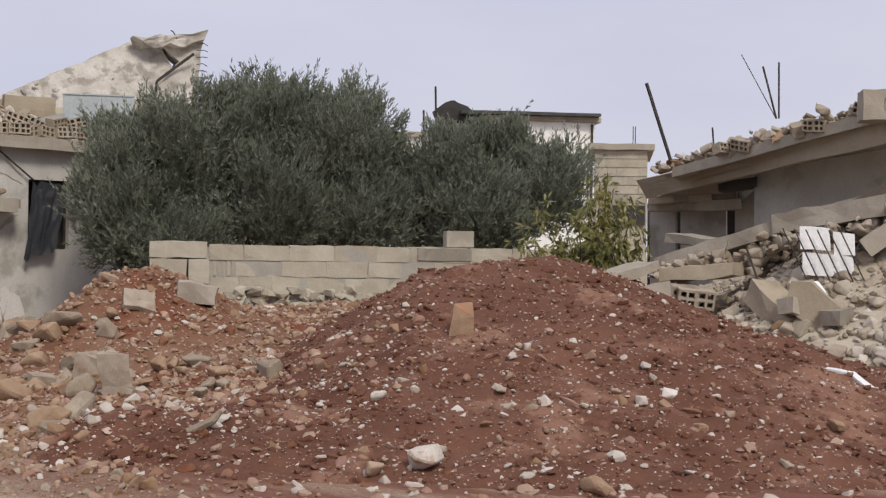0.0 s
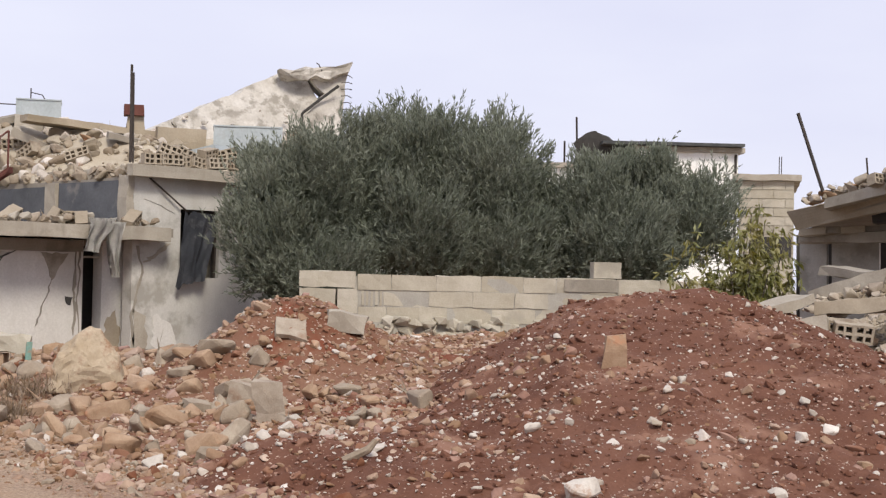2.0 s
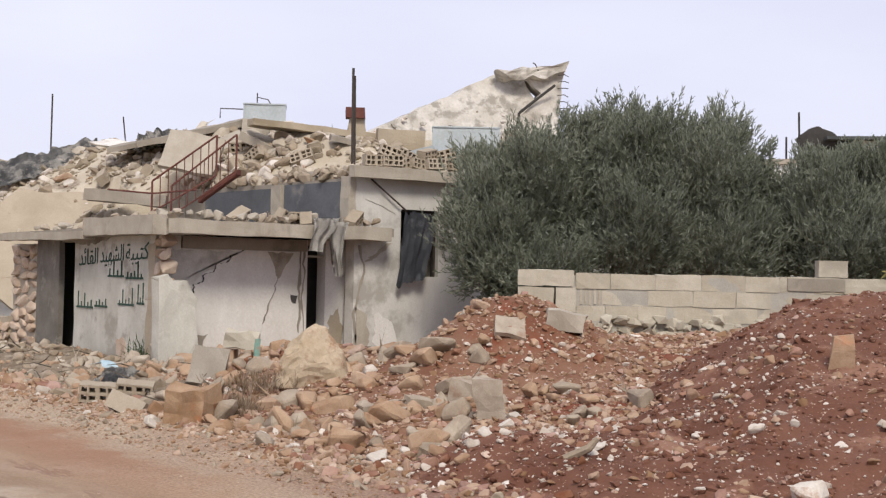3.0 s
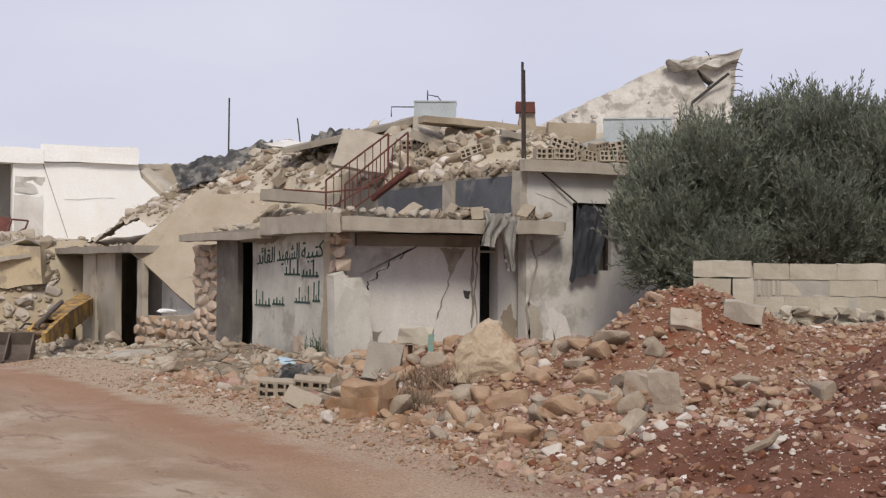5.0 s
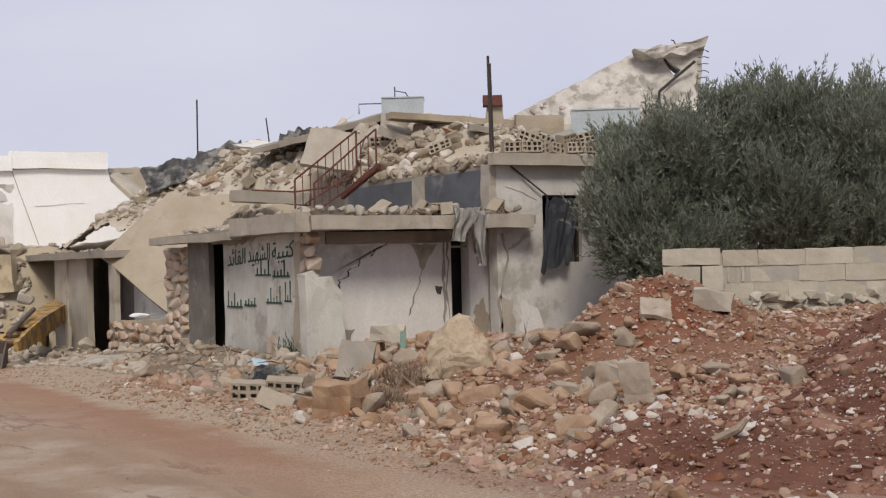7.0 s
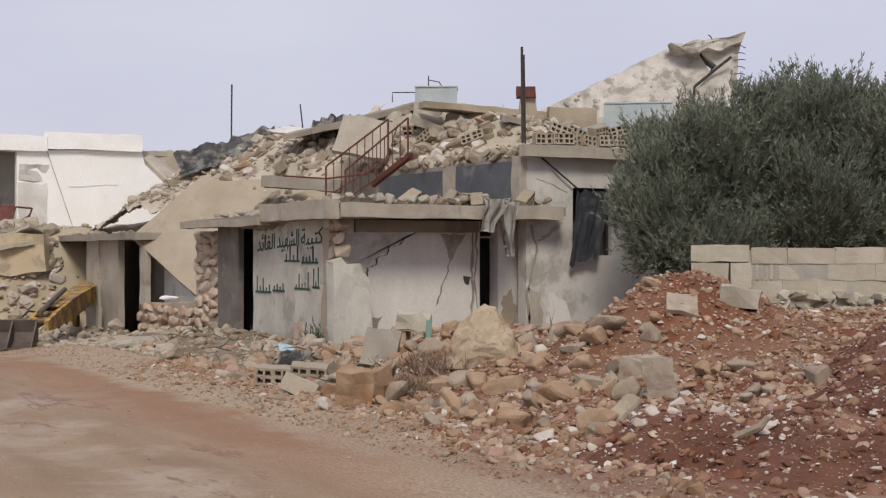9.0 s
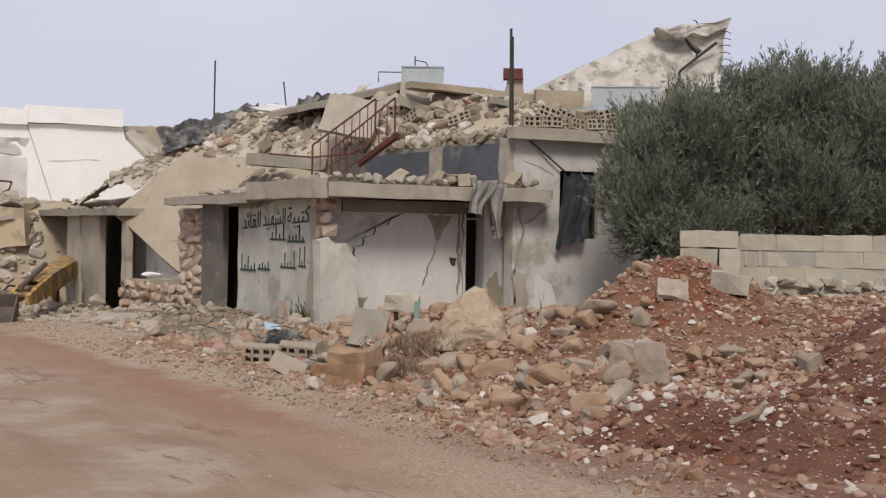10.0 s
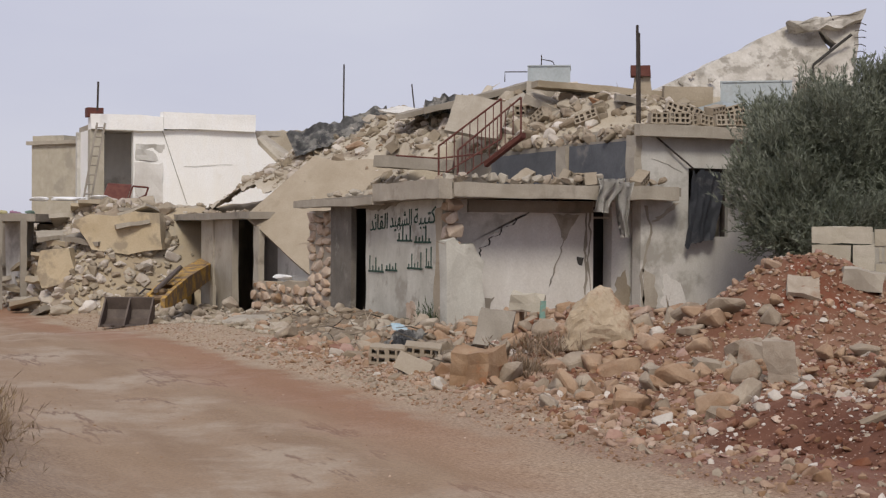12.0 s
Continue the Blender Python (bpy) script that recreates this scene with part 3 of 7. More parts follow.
# ---- wall of limestone blocks before the olive trees ----
def block_wall():
    a, z = Vector((-13.67, 10.93, 0)), Vector((-10.2, 15.45, 0))
    d = (z - a).normalized()
    nrm = Vector((d.y, -d.x, 0))
    ang = math.atan2(d.y, d.x)
    w = thing("wall_garden", (a.x, a.y, 0), "low garden wall of grey limestone blocks with a broken end", "wall", kind="structure")
    rng = random.Random(3)

    def blk(s0, s1, z0, z1, depth=0.2, proud=0.0, name="block", material=M_BLOCK):
        c = a + d * ((s0 + s1) / 2) - nrm * (depth / 2 - proud)
        bm = box((-(s1 - s0) / 2 + 0.004, -depth / 2, -(z1 - z0) / 2 + 0.004), ((s1 - s0) / 2 - 0.004, depth / 2, (z1 - z0) / 2 - 0.004), 3, 0.014, 5, rng.uniform(0, 40))
        bmesh.ops.rotate(bm, verts=bm.verts, matrix=Matrix.Rotation(ang, 3, "Z"))
        bmesh.ops.translate(bm, verts=bm.verts, vec=Vector((c.x, c.y, (z0 + z1) / 2)))
        return part(name, bm, material, w)

    # wider pier at the broken end
    blk(0.0, 0.68, 1.47, 1.67, 0.34, 0.05)
    blk(0.0, 0.44, 1.16, 1.46, 0.34, 0.05)
    blk(0.46, 0.70, 1.16, 1.46, 0.34, 0.05)
    blk(0.10, 0.72, 0.86, 1.15, 0.36, 0.06)
    blk(0.0, 0.70, 0.2, 0.85, 0.36, 0.04)
    top = 1.64
    for course in range(3):
        z1 = top - course * 0.195
        s = 0.72 if course else 0.70
        while s < 5.6:
            ln = rng.choice((0.42, 0.52, 0.40, 0.34, 0.55))
            if course == 1 and s < 0.8:
                s += 0.30
                continue
            blk(s, min(s + ln, 5.7), z1 - 0.195, z1 + rng.uniform(-0.006, 0.006), 0.2, rng.uniform(-0.008, 0.008))
            s += ln
    # pierced vent brick with upright ribs
    for i in range(5):
        blk(0.75 + 0.055 * i, 0.785 + 0.055 * i, 1.255, 1.44, 0.16, 0.0, "vent_rib")
    blk(3.62, 3.98, 1.64, 1.85, 0.2, 0.01)
    blk(3.25, 3.95, 1.47, 1.63, 0.05, 0.016, "cement_patch", M_CONC_D)
    c = a + d * 3.1 - nrm * 0.1
    bm = box((-2.45, -0.095, 0.0), (2.6, 0.06, 1.61), 14, 0.012, 4)
    bmesh.ops.rotate(bm, verts=bm.verts, matrix=Matrix.Rotation(ang, 3, "Z"))
    bmesh.ops.translate(bm, verts=bm.verts, vec=Vector((c.x, c.y, 0)))
    part("mortar_core", bm, M_MORTAR, w)
    # undressed footing stones
    for i in range(110):
        s, zz = rng.uniform(0.75, 4.2), rng.uniform(0.75, 1.10)
        p = a + d * s + nrm * 0.03
        sm = stone_points(rng, 1, 0.8)
        for v in sm.verts:
            v.co *= rng.uniform(0.98, 1.02)
        bmesh.ops.scale(sm, verts=sm.verts, vec=Vector((0.17, 0.12, 0.11)) * rng.uniform(0.8, 1.4))
        bmesh.ops.translate(sm, verts=sm.verts, vec=Vector((p.x, p.y, zz)))
        part("footing_stone", sm, M_BLOCK, w)


block_wall()


# ---- the shelled house beside the lane ----
def house():
    h = thing("ruined_house", (-20, 10, 0), "shell-damaged grey concrete house with rubble on its roof", "house")
    # sign wall towards the lane, with a doorway at its far end
    part("sign_wall", box((-21.75, 8.5, -0.15), (-18.75, 8.72, 2.10), 12, 0.012, 2.0, 1), M_SIGN, h, "scarred plaster wall with green spray-painted lettering")
    part("jamb", box((-23.37, 8.48, -0.3), (-22.38, 8.57, 2.05), 8, 0.015, 3, 2), M_CONC_DARK, h, "dark stained door jamb")
    # added dark sheet across the doorway; its colour is the shade indoors
    part("door_leaf", box((-23.38, 8.95, -0.1), (-21.76, 9.0, 2.0)), M_DARK, h, "dark sheet standing in for the shade behind a doorway")
    part("lintel", box((-23.4, 8.52, 1.97), (-21.7, 8.74, 2.10)), M_CONC_D, h)
    rng = random.Random(11)
    pil = part("pilaster_core", box((-24.60, 8.52, -0.1), (-23.40, 8.8, 1.95), 6, 0.02, 3, 4), M_CONC, h)
    for col in range(3):
        zz = 0.0
        while zz < 1.85:
            hh = rng.uniform(0.14, 0.26)
            sb = stone_points(rng, 2, 1.0)
            bmesh.ops.scale(sb, verts=sb.verts, vec=Vector((0.33, 0.13, hh * 0.80)))
            bmesh.ops.translate(sb, verts=sb.verts, vec=Vector((-24.4 + col * 0.38 + rng.uniform(-0.05, 0.05), 8.53, zz + hh / 2)))
            part("stone", sb, M_REDSTONE, pil)
            zz += hh
    # exposed stones where the sign wall broke off
    zz = 0.05
    while zz < 2.0:
        hh = rng.uniform(0.14, 0.24)
        for dx in (0.0, 0.16):
            sb = stone_points(rng, 2, 1.0)
            bmesh.ops.scale(sb, verts=sb.verts, vec=Vector((0.17, 0.19, hh * 0.80)))
            bmesh.ops.translate(sb, verts=sb.verts, vec=Vector((-18.72 + dx + rng.uniform(-0.04, 0.04), 8.60, zz + hh / 2)))
            part("corner_stone", sb, M_REDSTONE, h)
        zz += hh
    part("wall_stub", plate([(-18.38, 8.40, -0.1), (-18.38, 8.96, -0.1), (-18.38, 9.00, 0.5), (-18.38, 8.93, 0.95), (-18.38, 8.97, 1.18), (-18.38, 8.86, 1.30), (-18.38, 8.80, 1.42), (-18.38, 8.60, 1.40), (-18.38, 8.52, 1.50), (-18.38, 8.38, 1.46)], (-0.22, 0, 0), 2, 0.02, 5, 6), M_SIGN, h, "broken-off return of a plastered wall")
    # porch slab, sagging at its outer corner
    slab = part("porch_slab", plate([(-18.15, 8.2, 2.05), (-18.15, 12.1, 2.13), (-24.3, 12.1, 2.13), (-24.3, 8.2, 2.0)], (0, 0, 0.13), 0, 0), M_CONC_D, h, "cracked concrete porch slab")
    part("porch_edge", box((-20.6, 8.16, 2.05), (-18.13, 8.36, 2.31), 10, 0.018, 3, 3), M_CONC, h)
    part("porch_edge", box((-18.33, 8.38, 2.07), (-18.12, 12.05, 2.27), 14, 0.02, 3, 8), M_CONC, h)
    part("porch_edge", box((-24.4, 8.15, 2.0), (-20.62, 8.36, 2.12), 14, 0.02, 3, 9), M_CONC, h)
    # inner wall of the porch with a doorway, then the wall that runs back
    part("inner_wall", box((-19.15, 8.75, -0.1), (-18.9, 11.04, 2.06)), M_WHITE, h, "white plastered wall with long cracks")
    part("inner_wall", box((-19.15, 11.36, -0.1), (-18.9, 11.8, 2.06)), M_WHITE, h)
    part("door_head", box((-19.14, 11.04, 1.98), (-18.91, 11.36, 2.06)), M_CONC_D, h)
    # added dark sheet: shade beyond the porch doorway as colour
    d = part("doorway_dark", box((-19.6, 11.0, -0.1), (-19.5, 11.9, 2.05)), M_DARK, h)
    part("transom_bar", box((-19.0, 11.04, 1.80), (-18.95, 11.36, 1.83)), M_CONC, h)
    part("side_wall", box((-18.74, 11.62, -0.1), (-18.5, 12.46, 3.04)), M_PLASTER, h)
    part("side_wall", box((-18.74, 13.18, -0.1), (-18.5, 18.5, 3.04)), M_PLASTER, h)
    part("side_wall", box((-18.74, 12.46, -0.1), (-18.5, 13.18, 1.54)), M_PLASTER, h)
    part("side_wall", box((-18.74, 12.46, 2.58), (-18.5, 13.18, 3.04)), M_PLASTER, h)
    w = part("window_frame", join(box((-18.66, 12.46, 1.54), (-18.58, 12.50, 2.58)), box((-18.66, 13.14, 1.54), (-18.58, 13.18, 2.58)), box((-18.66, 12.50, 2.54), (-18.58, 13.14, 2.58))), M_IRON, h)
    # added dark sheet: shade of the room behind the window as colour
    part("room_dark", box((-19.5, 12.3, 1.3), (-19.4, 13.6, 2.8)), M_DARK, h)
    # upper wall towards the lane, painted dark grey in two bays
    part("upper_wall", box((-24.6, 11.58, 2.1), (-18.52, 11.8, 3.02), 20, 0.012, 2, 12), M_CONC_D, h)
    part("painted_bay", box((-20.55, 11.545, 2.35), (-18.75, 11.585, 2.98), 10, 0.012, 3, 13), M_GREYPAINT, h, "dark grey painted plaster bay")
    part("painted_bay", box((-23.4, 11.545, 2.40), (-21.0, 11.585, 2.94), 10, 0.012, 3, 14), M_GREYPAINT, h)
    part("upper_jamb", box((-20.95, 11.52, 2.35), (-20.62, 11.6, 2.99), 5, 0.02, 4, 15), M_CONC, h)
    part("corner_jamb", box((-18.75, 11.5, 2.25), (-18.48, 11.62, 3.05), 5, 0.03, 4, 16), M_CONC, h)
    part("roof_slab", box((-25.0, 11.78, 3.04), (-18.35, 19.0, 3.20), 16, 0.03, 2, 17), M_CONC, h, "concrete roof slab with a stained edge")
    part("roof_lip", box((-18.42, 11.45, 3.02), (-18.28, 18.6, 3.20), 18, 0.02, 4, 18), M_CONC, h)
    part("back_wall", box((-25.0, 18.3, 0.0), (-18.75, 18.5, 3.04)), M_PLASTER, h)
    part("far_wall", box((-25.0, 11.8, 0.0), (-24.8, 18.3, 3.04)), M_PLASTER, h)
    part("porch_lintel", box((-18.98, 8.95, 1.88), (-18.84, 11.0, 2.055), 10, 0.012, 3, 21), M_CONC_D, h)
    # cracks and patches of bare masonry where the plaster fell
    def ragged(x, pts, wide, material, name, seed):
        rg = random.Random(seed)
        fine = []
        for (ya, za), (yb, zb) in zip(pts, pts[1:]):
            for k in range(4):
                f = k / 4
                fine.append((ya + (yb - ya) * f + rg.uniform(-0.02, 0.02), za + (zb - za) * f, wide * rg.uniform(0.35, 1.2)))
        fine.append((*pts[-1], wide * 0.2))
        ring = [(x, y - w / 2, z) for y, z, w in fine] + [(x, y + w / 2, z) for y, z, w in reversed(fine)]
        part(name, plate(ring, (0.008, 0, 0)), material, h)

    def patch(x, pts, material, name, seed, jag=0.03):
        rg = random.Random(seed)
        ring = []
        for (ya, za), (yb, zb) in zip(pts, pts[1:] + pts[:1]):
            k = max(2, int(math.hypot(yb - ya, zb - za) / 0.07))
            ring += [(x, ya + (yb - ya) * i / k + rg.uniform(-jag, jag), za + (zb - za) * i / k + rg.uniform(-jag, jag)) for i in range(k)]
        part(name, plate(ring, (0.008, 0, 0)), material, h)

    patch(-18.9, [(8.80, 1.86), (9.92, 1.86), (9.72, 1.78), (9.45, 1.60), (9.31, 1.53), (9.17, 1.38), (9.14, 1.18), (9.20, 1.0), (9.08, 0.93), (8.80, 0.97)], M_PLASTER, "bare_patch", 2, 0.02)
    patch(-18.9, [(10.36, 1.86), (10.78, 1.86), (10.66, 1.66), (10.54, 1.46), (10.47, 1.62)], M_CONC, "bare_patch", 3, 0.02)
    patch(-18.9, [(8.86, 0.66), (9.12, 0.60), (9.40, 0.64), (9.30, 0.48), (9.0, 0.40), (8.86, 0.5)], M_CONC_D, "bare_patch", 6, 0.03)
    patch(-18.9, [(10.76, 1.24), (10.88, 1.22), (10.86, 1.10), (10.78, 1.12)], M_DARK, "hole", 7, 0.012)
    ragged(-18.893, [(9.96, 1.88), (9.74, 1.79), (9.70, 1.70), (9.52, 1.66), (9.48, 1.55), (9.32, 1.52), (9.28, 1.40), (9.16, 1.36), (9.15, 1.22)], 0.026, M_DARK, "crack", 1)
    ragged(-18.893, [(10.54, 1.48), (10.46, 1.25), (10.36, 1.0), (10.29, 0.80)], 0.02, M_CONC_D, "crack", 4)
    ragged(-18.893, [(10.90, 1.90), (10.89, 1.4), (10.91, 1.1), (10.90, 0.66)], 0.05, M_CONC_D, "crack", 15)
    ragged(-18.9, [(10.97, 2.0), (10.98, 1.6), (10.96, 1.2), (10.99, 0.6)], 0.03, M_CONC_D, "crack", 5)
    patch(-18.5, [(11.66, 1.05), (11.86, 0.95), (11.92, 0.6), (11.80, 0.3), (11.64, 0.3)], M_CONC, "bare_patch", 21, 0.03)
    patch(-18.5, [(12.05, 1.0), (12.3, 0.85), (12.42, 0.55), (12.2, 0.35), (11.98, 0.5)], M_WHITE, "bare_patch", 22, 0.03)
    patch(-18.9, [(11.44, 0.9), (11.60, 1.05), (11.70, 0.7), (11.62, 0.35), (11.42, 0.4)], M_BROWN, "bare_patch", 23, 0.03)
    ragged(-18.5, [(11.72, 2.0), (11.80, 1.6), (11.72, 1.25), (11.64, 0.95), (11.68, 0.5)], 0.05, M_CONC_D, "crack", 8)
    ragged(-18.5, [(12.25, 2.05), (12.0, 1.85), (11.82, 1.75)], 0.14, M_CONC, "bare_patch", 10)
    ragged(-18.5, [(11.8, 2.70), (12.1, 2.62), (12.35, 2.5)], 0.02, M_CONC_D, "crack", 11)
    # sign wall: fallen plaster low down and at the broken edge, grey runs on the stub
    def face_patch(pts, material, name, seed):
        rg = random.Random(seed)
        ring = []
        for (xa, za), (xb, zb) in zip(pts, pts[1:] + pts[:1]):
            ring += [(xa + (xb - xa) * i / 5 + rg.uniform(-0.025, 0.025), 8.497, za + (zb - za) * i / 5 + rg.uniform(-0.025, 0.025)) for i in range(5)]
        part(name, plate(ring, (0, -0.008, 0)), material, h)

    face_patch([(-20.05, 0.52), (-19.75, 0.56), (-19.62, 0.30), (-19.68, 0.02), (-20.02, 0.05)], M_REDSTONE, "bare_patch", 31)
    face_patch([(-18.98, 1.9), (-18.76, 1.95), (-18.76, 0.1), (-19.0, 0.2), (-19.06, 0.7), (-18.95, 1.2)], M_BROWN, "bare_patch", 32)
    face_patch([(-21.7, 2.04), (-20.2, 2.06), (-20.6, 1.98), (-21.2, 1.92), (-21.7, 1.95)], M_CONC_D, "bare_patch", 33)
    # stay bar from the roof corner to the window
    part("stay_bar", tube([(-18.45, 11.86, 3.02), (-18.42, 12.5, 2.56)], 0.014), M_IRON, h)
    return h


house()


def lettering():
    """Spray-painted words: the first line can be read, the others are plain bars."""
    g = thing("painted_lettering", (-20.3, 8.49, 1.4), "dark green spray-painted words on a plaster wall", "graffiti")

    def word(body, x0, x1, z, lean):
        cu = bpy.data.curves.new("word", "FONT")
        cu.body, cu.size, cu.extrude, cu.resolution_u = body, 0.34, 0.004, 3
        tmp = bpy.data.objects.new("word", cu)
        scene.collection.objects.link(tmp)
        bpy.context.view_layer.update()
        bm = bmesh.new()
        bm.from_mesh(tmp.to_mesh())
        tmp.to_mesh_clear()
        bpy.data.objects.remove(tmp)
        xa, xz = min(v.co.x for v in bm.verts), max(v.co.x for v in bm.verts)
        for v in bm.verts:
            u, w = (v.co.x - xa) / (xz - xa), v.co.y
            v.co = Vector((x0 + u * (x1 - x0) + w * lean, 8.490 + v.co.z * 0.5, z + w + u * 0.04))
        part("word", bm, M_GREEN, g)

    # battalion - the martyr - the commander, drawn from the last letter to the first
    word("\ufe94\ufe92\ufef4\ufe98\ufedb", -19.78, -18.98, 1.68, 0.06)
    word("\ufeaa\ufef4\ufeec\ufeb8\ufedf\ufe8d", -20.72, -19.86, 1.65, 0.06)
    word("\ufeaa\ufe8b\ufe8e\ufed8\ufedf\ufe8d", -21.56, -20.82, 1.60, 0.06)

    def bars(x0, x1, z, tops):
        part("bar", box((x0, 8.486, z), (x1, 8.498, z + 0.030)), M_GREEN, g)
        for i, hgt in enumerate(tops):
            x, hgt = x0 + (x1 - x0) * (i + 0.5) / len(tops), hgt * 1.3
            part("bar", box((x - 0.011, 8.486, z), (x + 0.011, 8.498, z + hgt)), M_GREEN, g)

    bars(-20.42, -19.85, 1.44, (0.10, 0.20, 0.08, 0.19))
    bars(-19.76, -19.16, 1.42, (0.08, 0.07, 0.09, 0.20, 0.06))
    bars(-19.35, -19.10, 1.06, (0.22, 0.08, 0.24))
    bars(-20.02, -19.45, 1.03, (0.06, 0.18, 0.07, 0.09, 0.20))
    bars(-20.90, -20.42, 0.98, (0.07, 0.09, 0.06, 0.10))
    bars(-21.62, -20.98, 0.95, (0.20, 0.08, 0.18, 0.07, 0.10))


lettering()


# ---- roof of the shelled house ----
def lerp(x, table):
    for (x0, v0), (x1, v1) in zip(table, table[1:]):
        if x <= x1:
            return v0 + (v1 - v0) * max(0.0, (x - x0) / (x1 - x0))
    return table[-1][1]


def roof_h(x, y):
    ry = lerp(x, ((-38, 10.2), (-34, 10.8), (-30, 11.3), (-24.8, 13.0), (-21.5, 12.9), (-18.4, 14.5)))
    rz = lerp(x, ((-34, 3.1), (-31.5, 3.7), (-30, 3.98), (-27, 4.2), (-24.8, 4.38), (-22.0, 4.0), (-20.5, 3.62), (-18.9, 3.40), (-18.4, 3.2)))
    d = y - ry
    h = rz - 0.62 * math.sqrt(max(0.0, -d) ** 2 + 0.02) if d < 0 else rz - 0.05 * d
    return h + 0.10 * fbm(x, y, 1.3, 4.0) + 0.05 * fbm(x, y, 4.0, 8.0)


def roof_fn(x, y):
    if x > -24.4 and y < 11.62:
        return 0.0
    if x > -18.7:
        return 0.0
    h = roof_h(x, y)
    if -28.6 < x < -24.9 and y < 11.0:
        # under the leaning slab
        h = min(h, 1.78 + (-0.466 * (x + 28.15) + 0.636 * (y - 8.38)) / 0.615)
    return h if h > (3.0 if x > -24.4 else 1.2) else 0.0


field("roof_rubble_bed", -34.0, -18.5, 9.0, 17.5, 0.12, roof_fn, M_GREYSOIL, "grey broken masonry covering a collapsed roof", "rubble heap", floor=1.1)


def hollow_block_mesh():
    """A block with two rows of four open cells, as one closed shell."""
    xs = [-0.2, -0.175, -0.1125, -0.0875, -0.025, 0.025, 0.0875, 0.1125, 0.175, 0.2]
    zs = [-0.1, -0.075, -0.015, 0.015, 0.075, 0.1]
    bm = bmesh.new()
    vt = {}

    def vert(i, j, k):
        if (i, j, k) not in vt:
            vt[(i, j, k)] = bm.verts.new((xs[i], -0.1 + 0.2 * k, zs[j]))
        return vt[(i, j, k)]

    def solid(i, j):
        return 0 <= i < 9 and 0 <= j < 5 and not (i % 2 == 1 and j % 2 == 1)

    for i in range(9):
        for j in range(5):
            if not solid(i, j):
                continue
            bm.faces.new((vert(i, j, 0), vert(i + 1, j, 0), vert(i + 1, j + 1, 0), vert(i, j + 1, 0)))
            bm.faces.new((vert(i, j, 1), vert(i, j + 1, 1), vert(i + 1, j + 1, 1), vert(i + 1, j, 1)))
            for di, dj, a, b in ((-1, 0, (i, j), (i, j + 1)), (1, 0, (i + 1, j), (i + 1, j + 1)), (0, -1, (i, j), (i + 1, j)), (0, 1, (i, j + 1), (i + 1, j + 1))):
                if not solid(i + di, j + dj):
                    bm.faces.new((vert(*a, 0), vert(*b, 0), vert(*b, 1), vert(*a, 1)))
    bmesh.ops.recalc_face_normals(bm, faces=bm.faces)
    wobble(bm, 0.010, 8)
    me = bpy.data.meshes.new("hollow_block")
    bm.to_mesh(me)
    bm.free()
    me.materials.append(M_HOLLOW)
    return me


HOLLOW = hollow_block_mesh()


def hollow_block(x, y, z, rx=0, ry=0, rz=0, s=1.0):
    ob = new("hollow_block", HOLLOW)
    ob.matrix_world = pose(x, y, z, rx, ry, rz) @ Matrix.Scale(s, 4)
    return tagged(ob, "dusty grey hollow concrete block lying in rubble", "concrete block", "loose hollow blocks")


RB = random.Random(21)
for i in range(11):
    hollow_block(-18.62 + RB.uniform(-0.06, 0.06), 12.05 + 0.27 * i, 3.29 + RB.uniform(0, 0.05), RB.uniform(-8, 8), RB.uniform(-8, 8), 90 + RB.uniform(-20, 20), 0.85)
for i in range(9):
    hollow_block(-18.72, 12.4 + 0.34 * i + RB.uniform(-0.1, 0.1), 3.46 + RB.uniform(-0.02, 0.04), RB.uniform(-20, 20), RB.uniform(-20, 20), RB.uniform(0, 180), 0.85)
for x, y in ((-20.2, 12.1), (-21.3, 12.3), (-22.4, 12.0), (-19.6, 12.0), (-23.3, 12.2), (-25.2, 11.3), (-26.5, 10.9)):
    hollow_block(x, y, roof_h(x, y) + 0.08, RB.uniform(-40, 40), RB.uniform(-40, 40), RB.uniform(0, 180))
for x, y in ((-18.6, 10.5), (-18.5, 10.75), (-18.7, 10.62), (-18.35, 11.5), (-19.0, 9.9)):
    hollow_block(x, y, 2.36, RB.uniform(-30, 30), RB.uniform(-30, 30), RB.uniform(0, 180), 0.9)
# broken stones lined up on the porch slab
for i in range(46):
    if i < 26:
        x, y = -18.32 + RB.uniform(-0.2, 0.1), 8.6 + 3.3 * i / 25
    else:
        x, y = -18.6 - 5.6 * (i - 26) / 19, 8.5 + RB.uniform(-0.1, 0.5)
    stone(x, y, 2.27 + (0.05 if i < 26 or x > -20.6 else -0.09) + RB.uniform(0, 0.06), RB.uniform(0.07, 0.18), RB.choice((M_STONE_G, M_STONE_G, M_CONC)), "grey broken stone lying on a porch slab", "porch_stone", rng=RB, group="stones on the porch slab")
for i in range(14):
    x, y = RB.uniform(-24.3, -18.9), 11.35 + RB.uniform(-0.15, 0.1)
    stone(x, y, 2.36, RB.uniform(0.10, 0.22), M_STONE_G, "grey broken stone lying on a porch slab", "porch_stone", rng=RB, group="stones on the porch slab")
bits = []
for i in range(170):
    x = RB.uniform(-24.4, -18.55)
    bits.append((x, 11.62 + RB.uniform(-0.08, 0.35), 3.02 + RB.uniform(0.0, 0.16), RB.choice((0.06, 0.09, 0.12, 0.16, 0.2))))
rocks("wall_top_rocks", M_PEB_GREY, bits[::2], "grey masonry lying along a broken wall top", 35)
rocks("wall_top_rocks", M_STONE_G, bits[1::2], "dusty masonry lying along a broken wall top", 36)
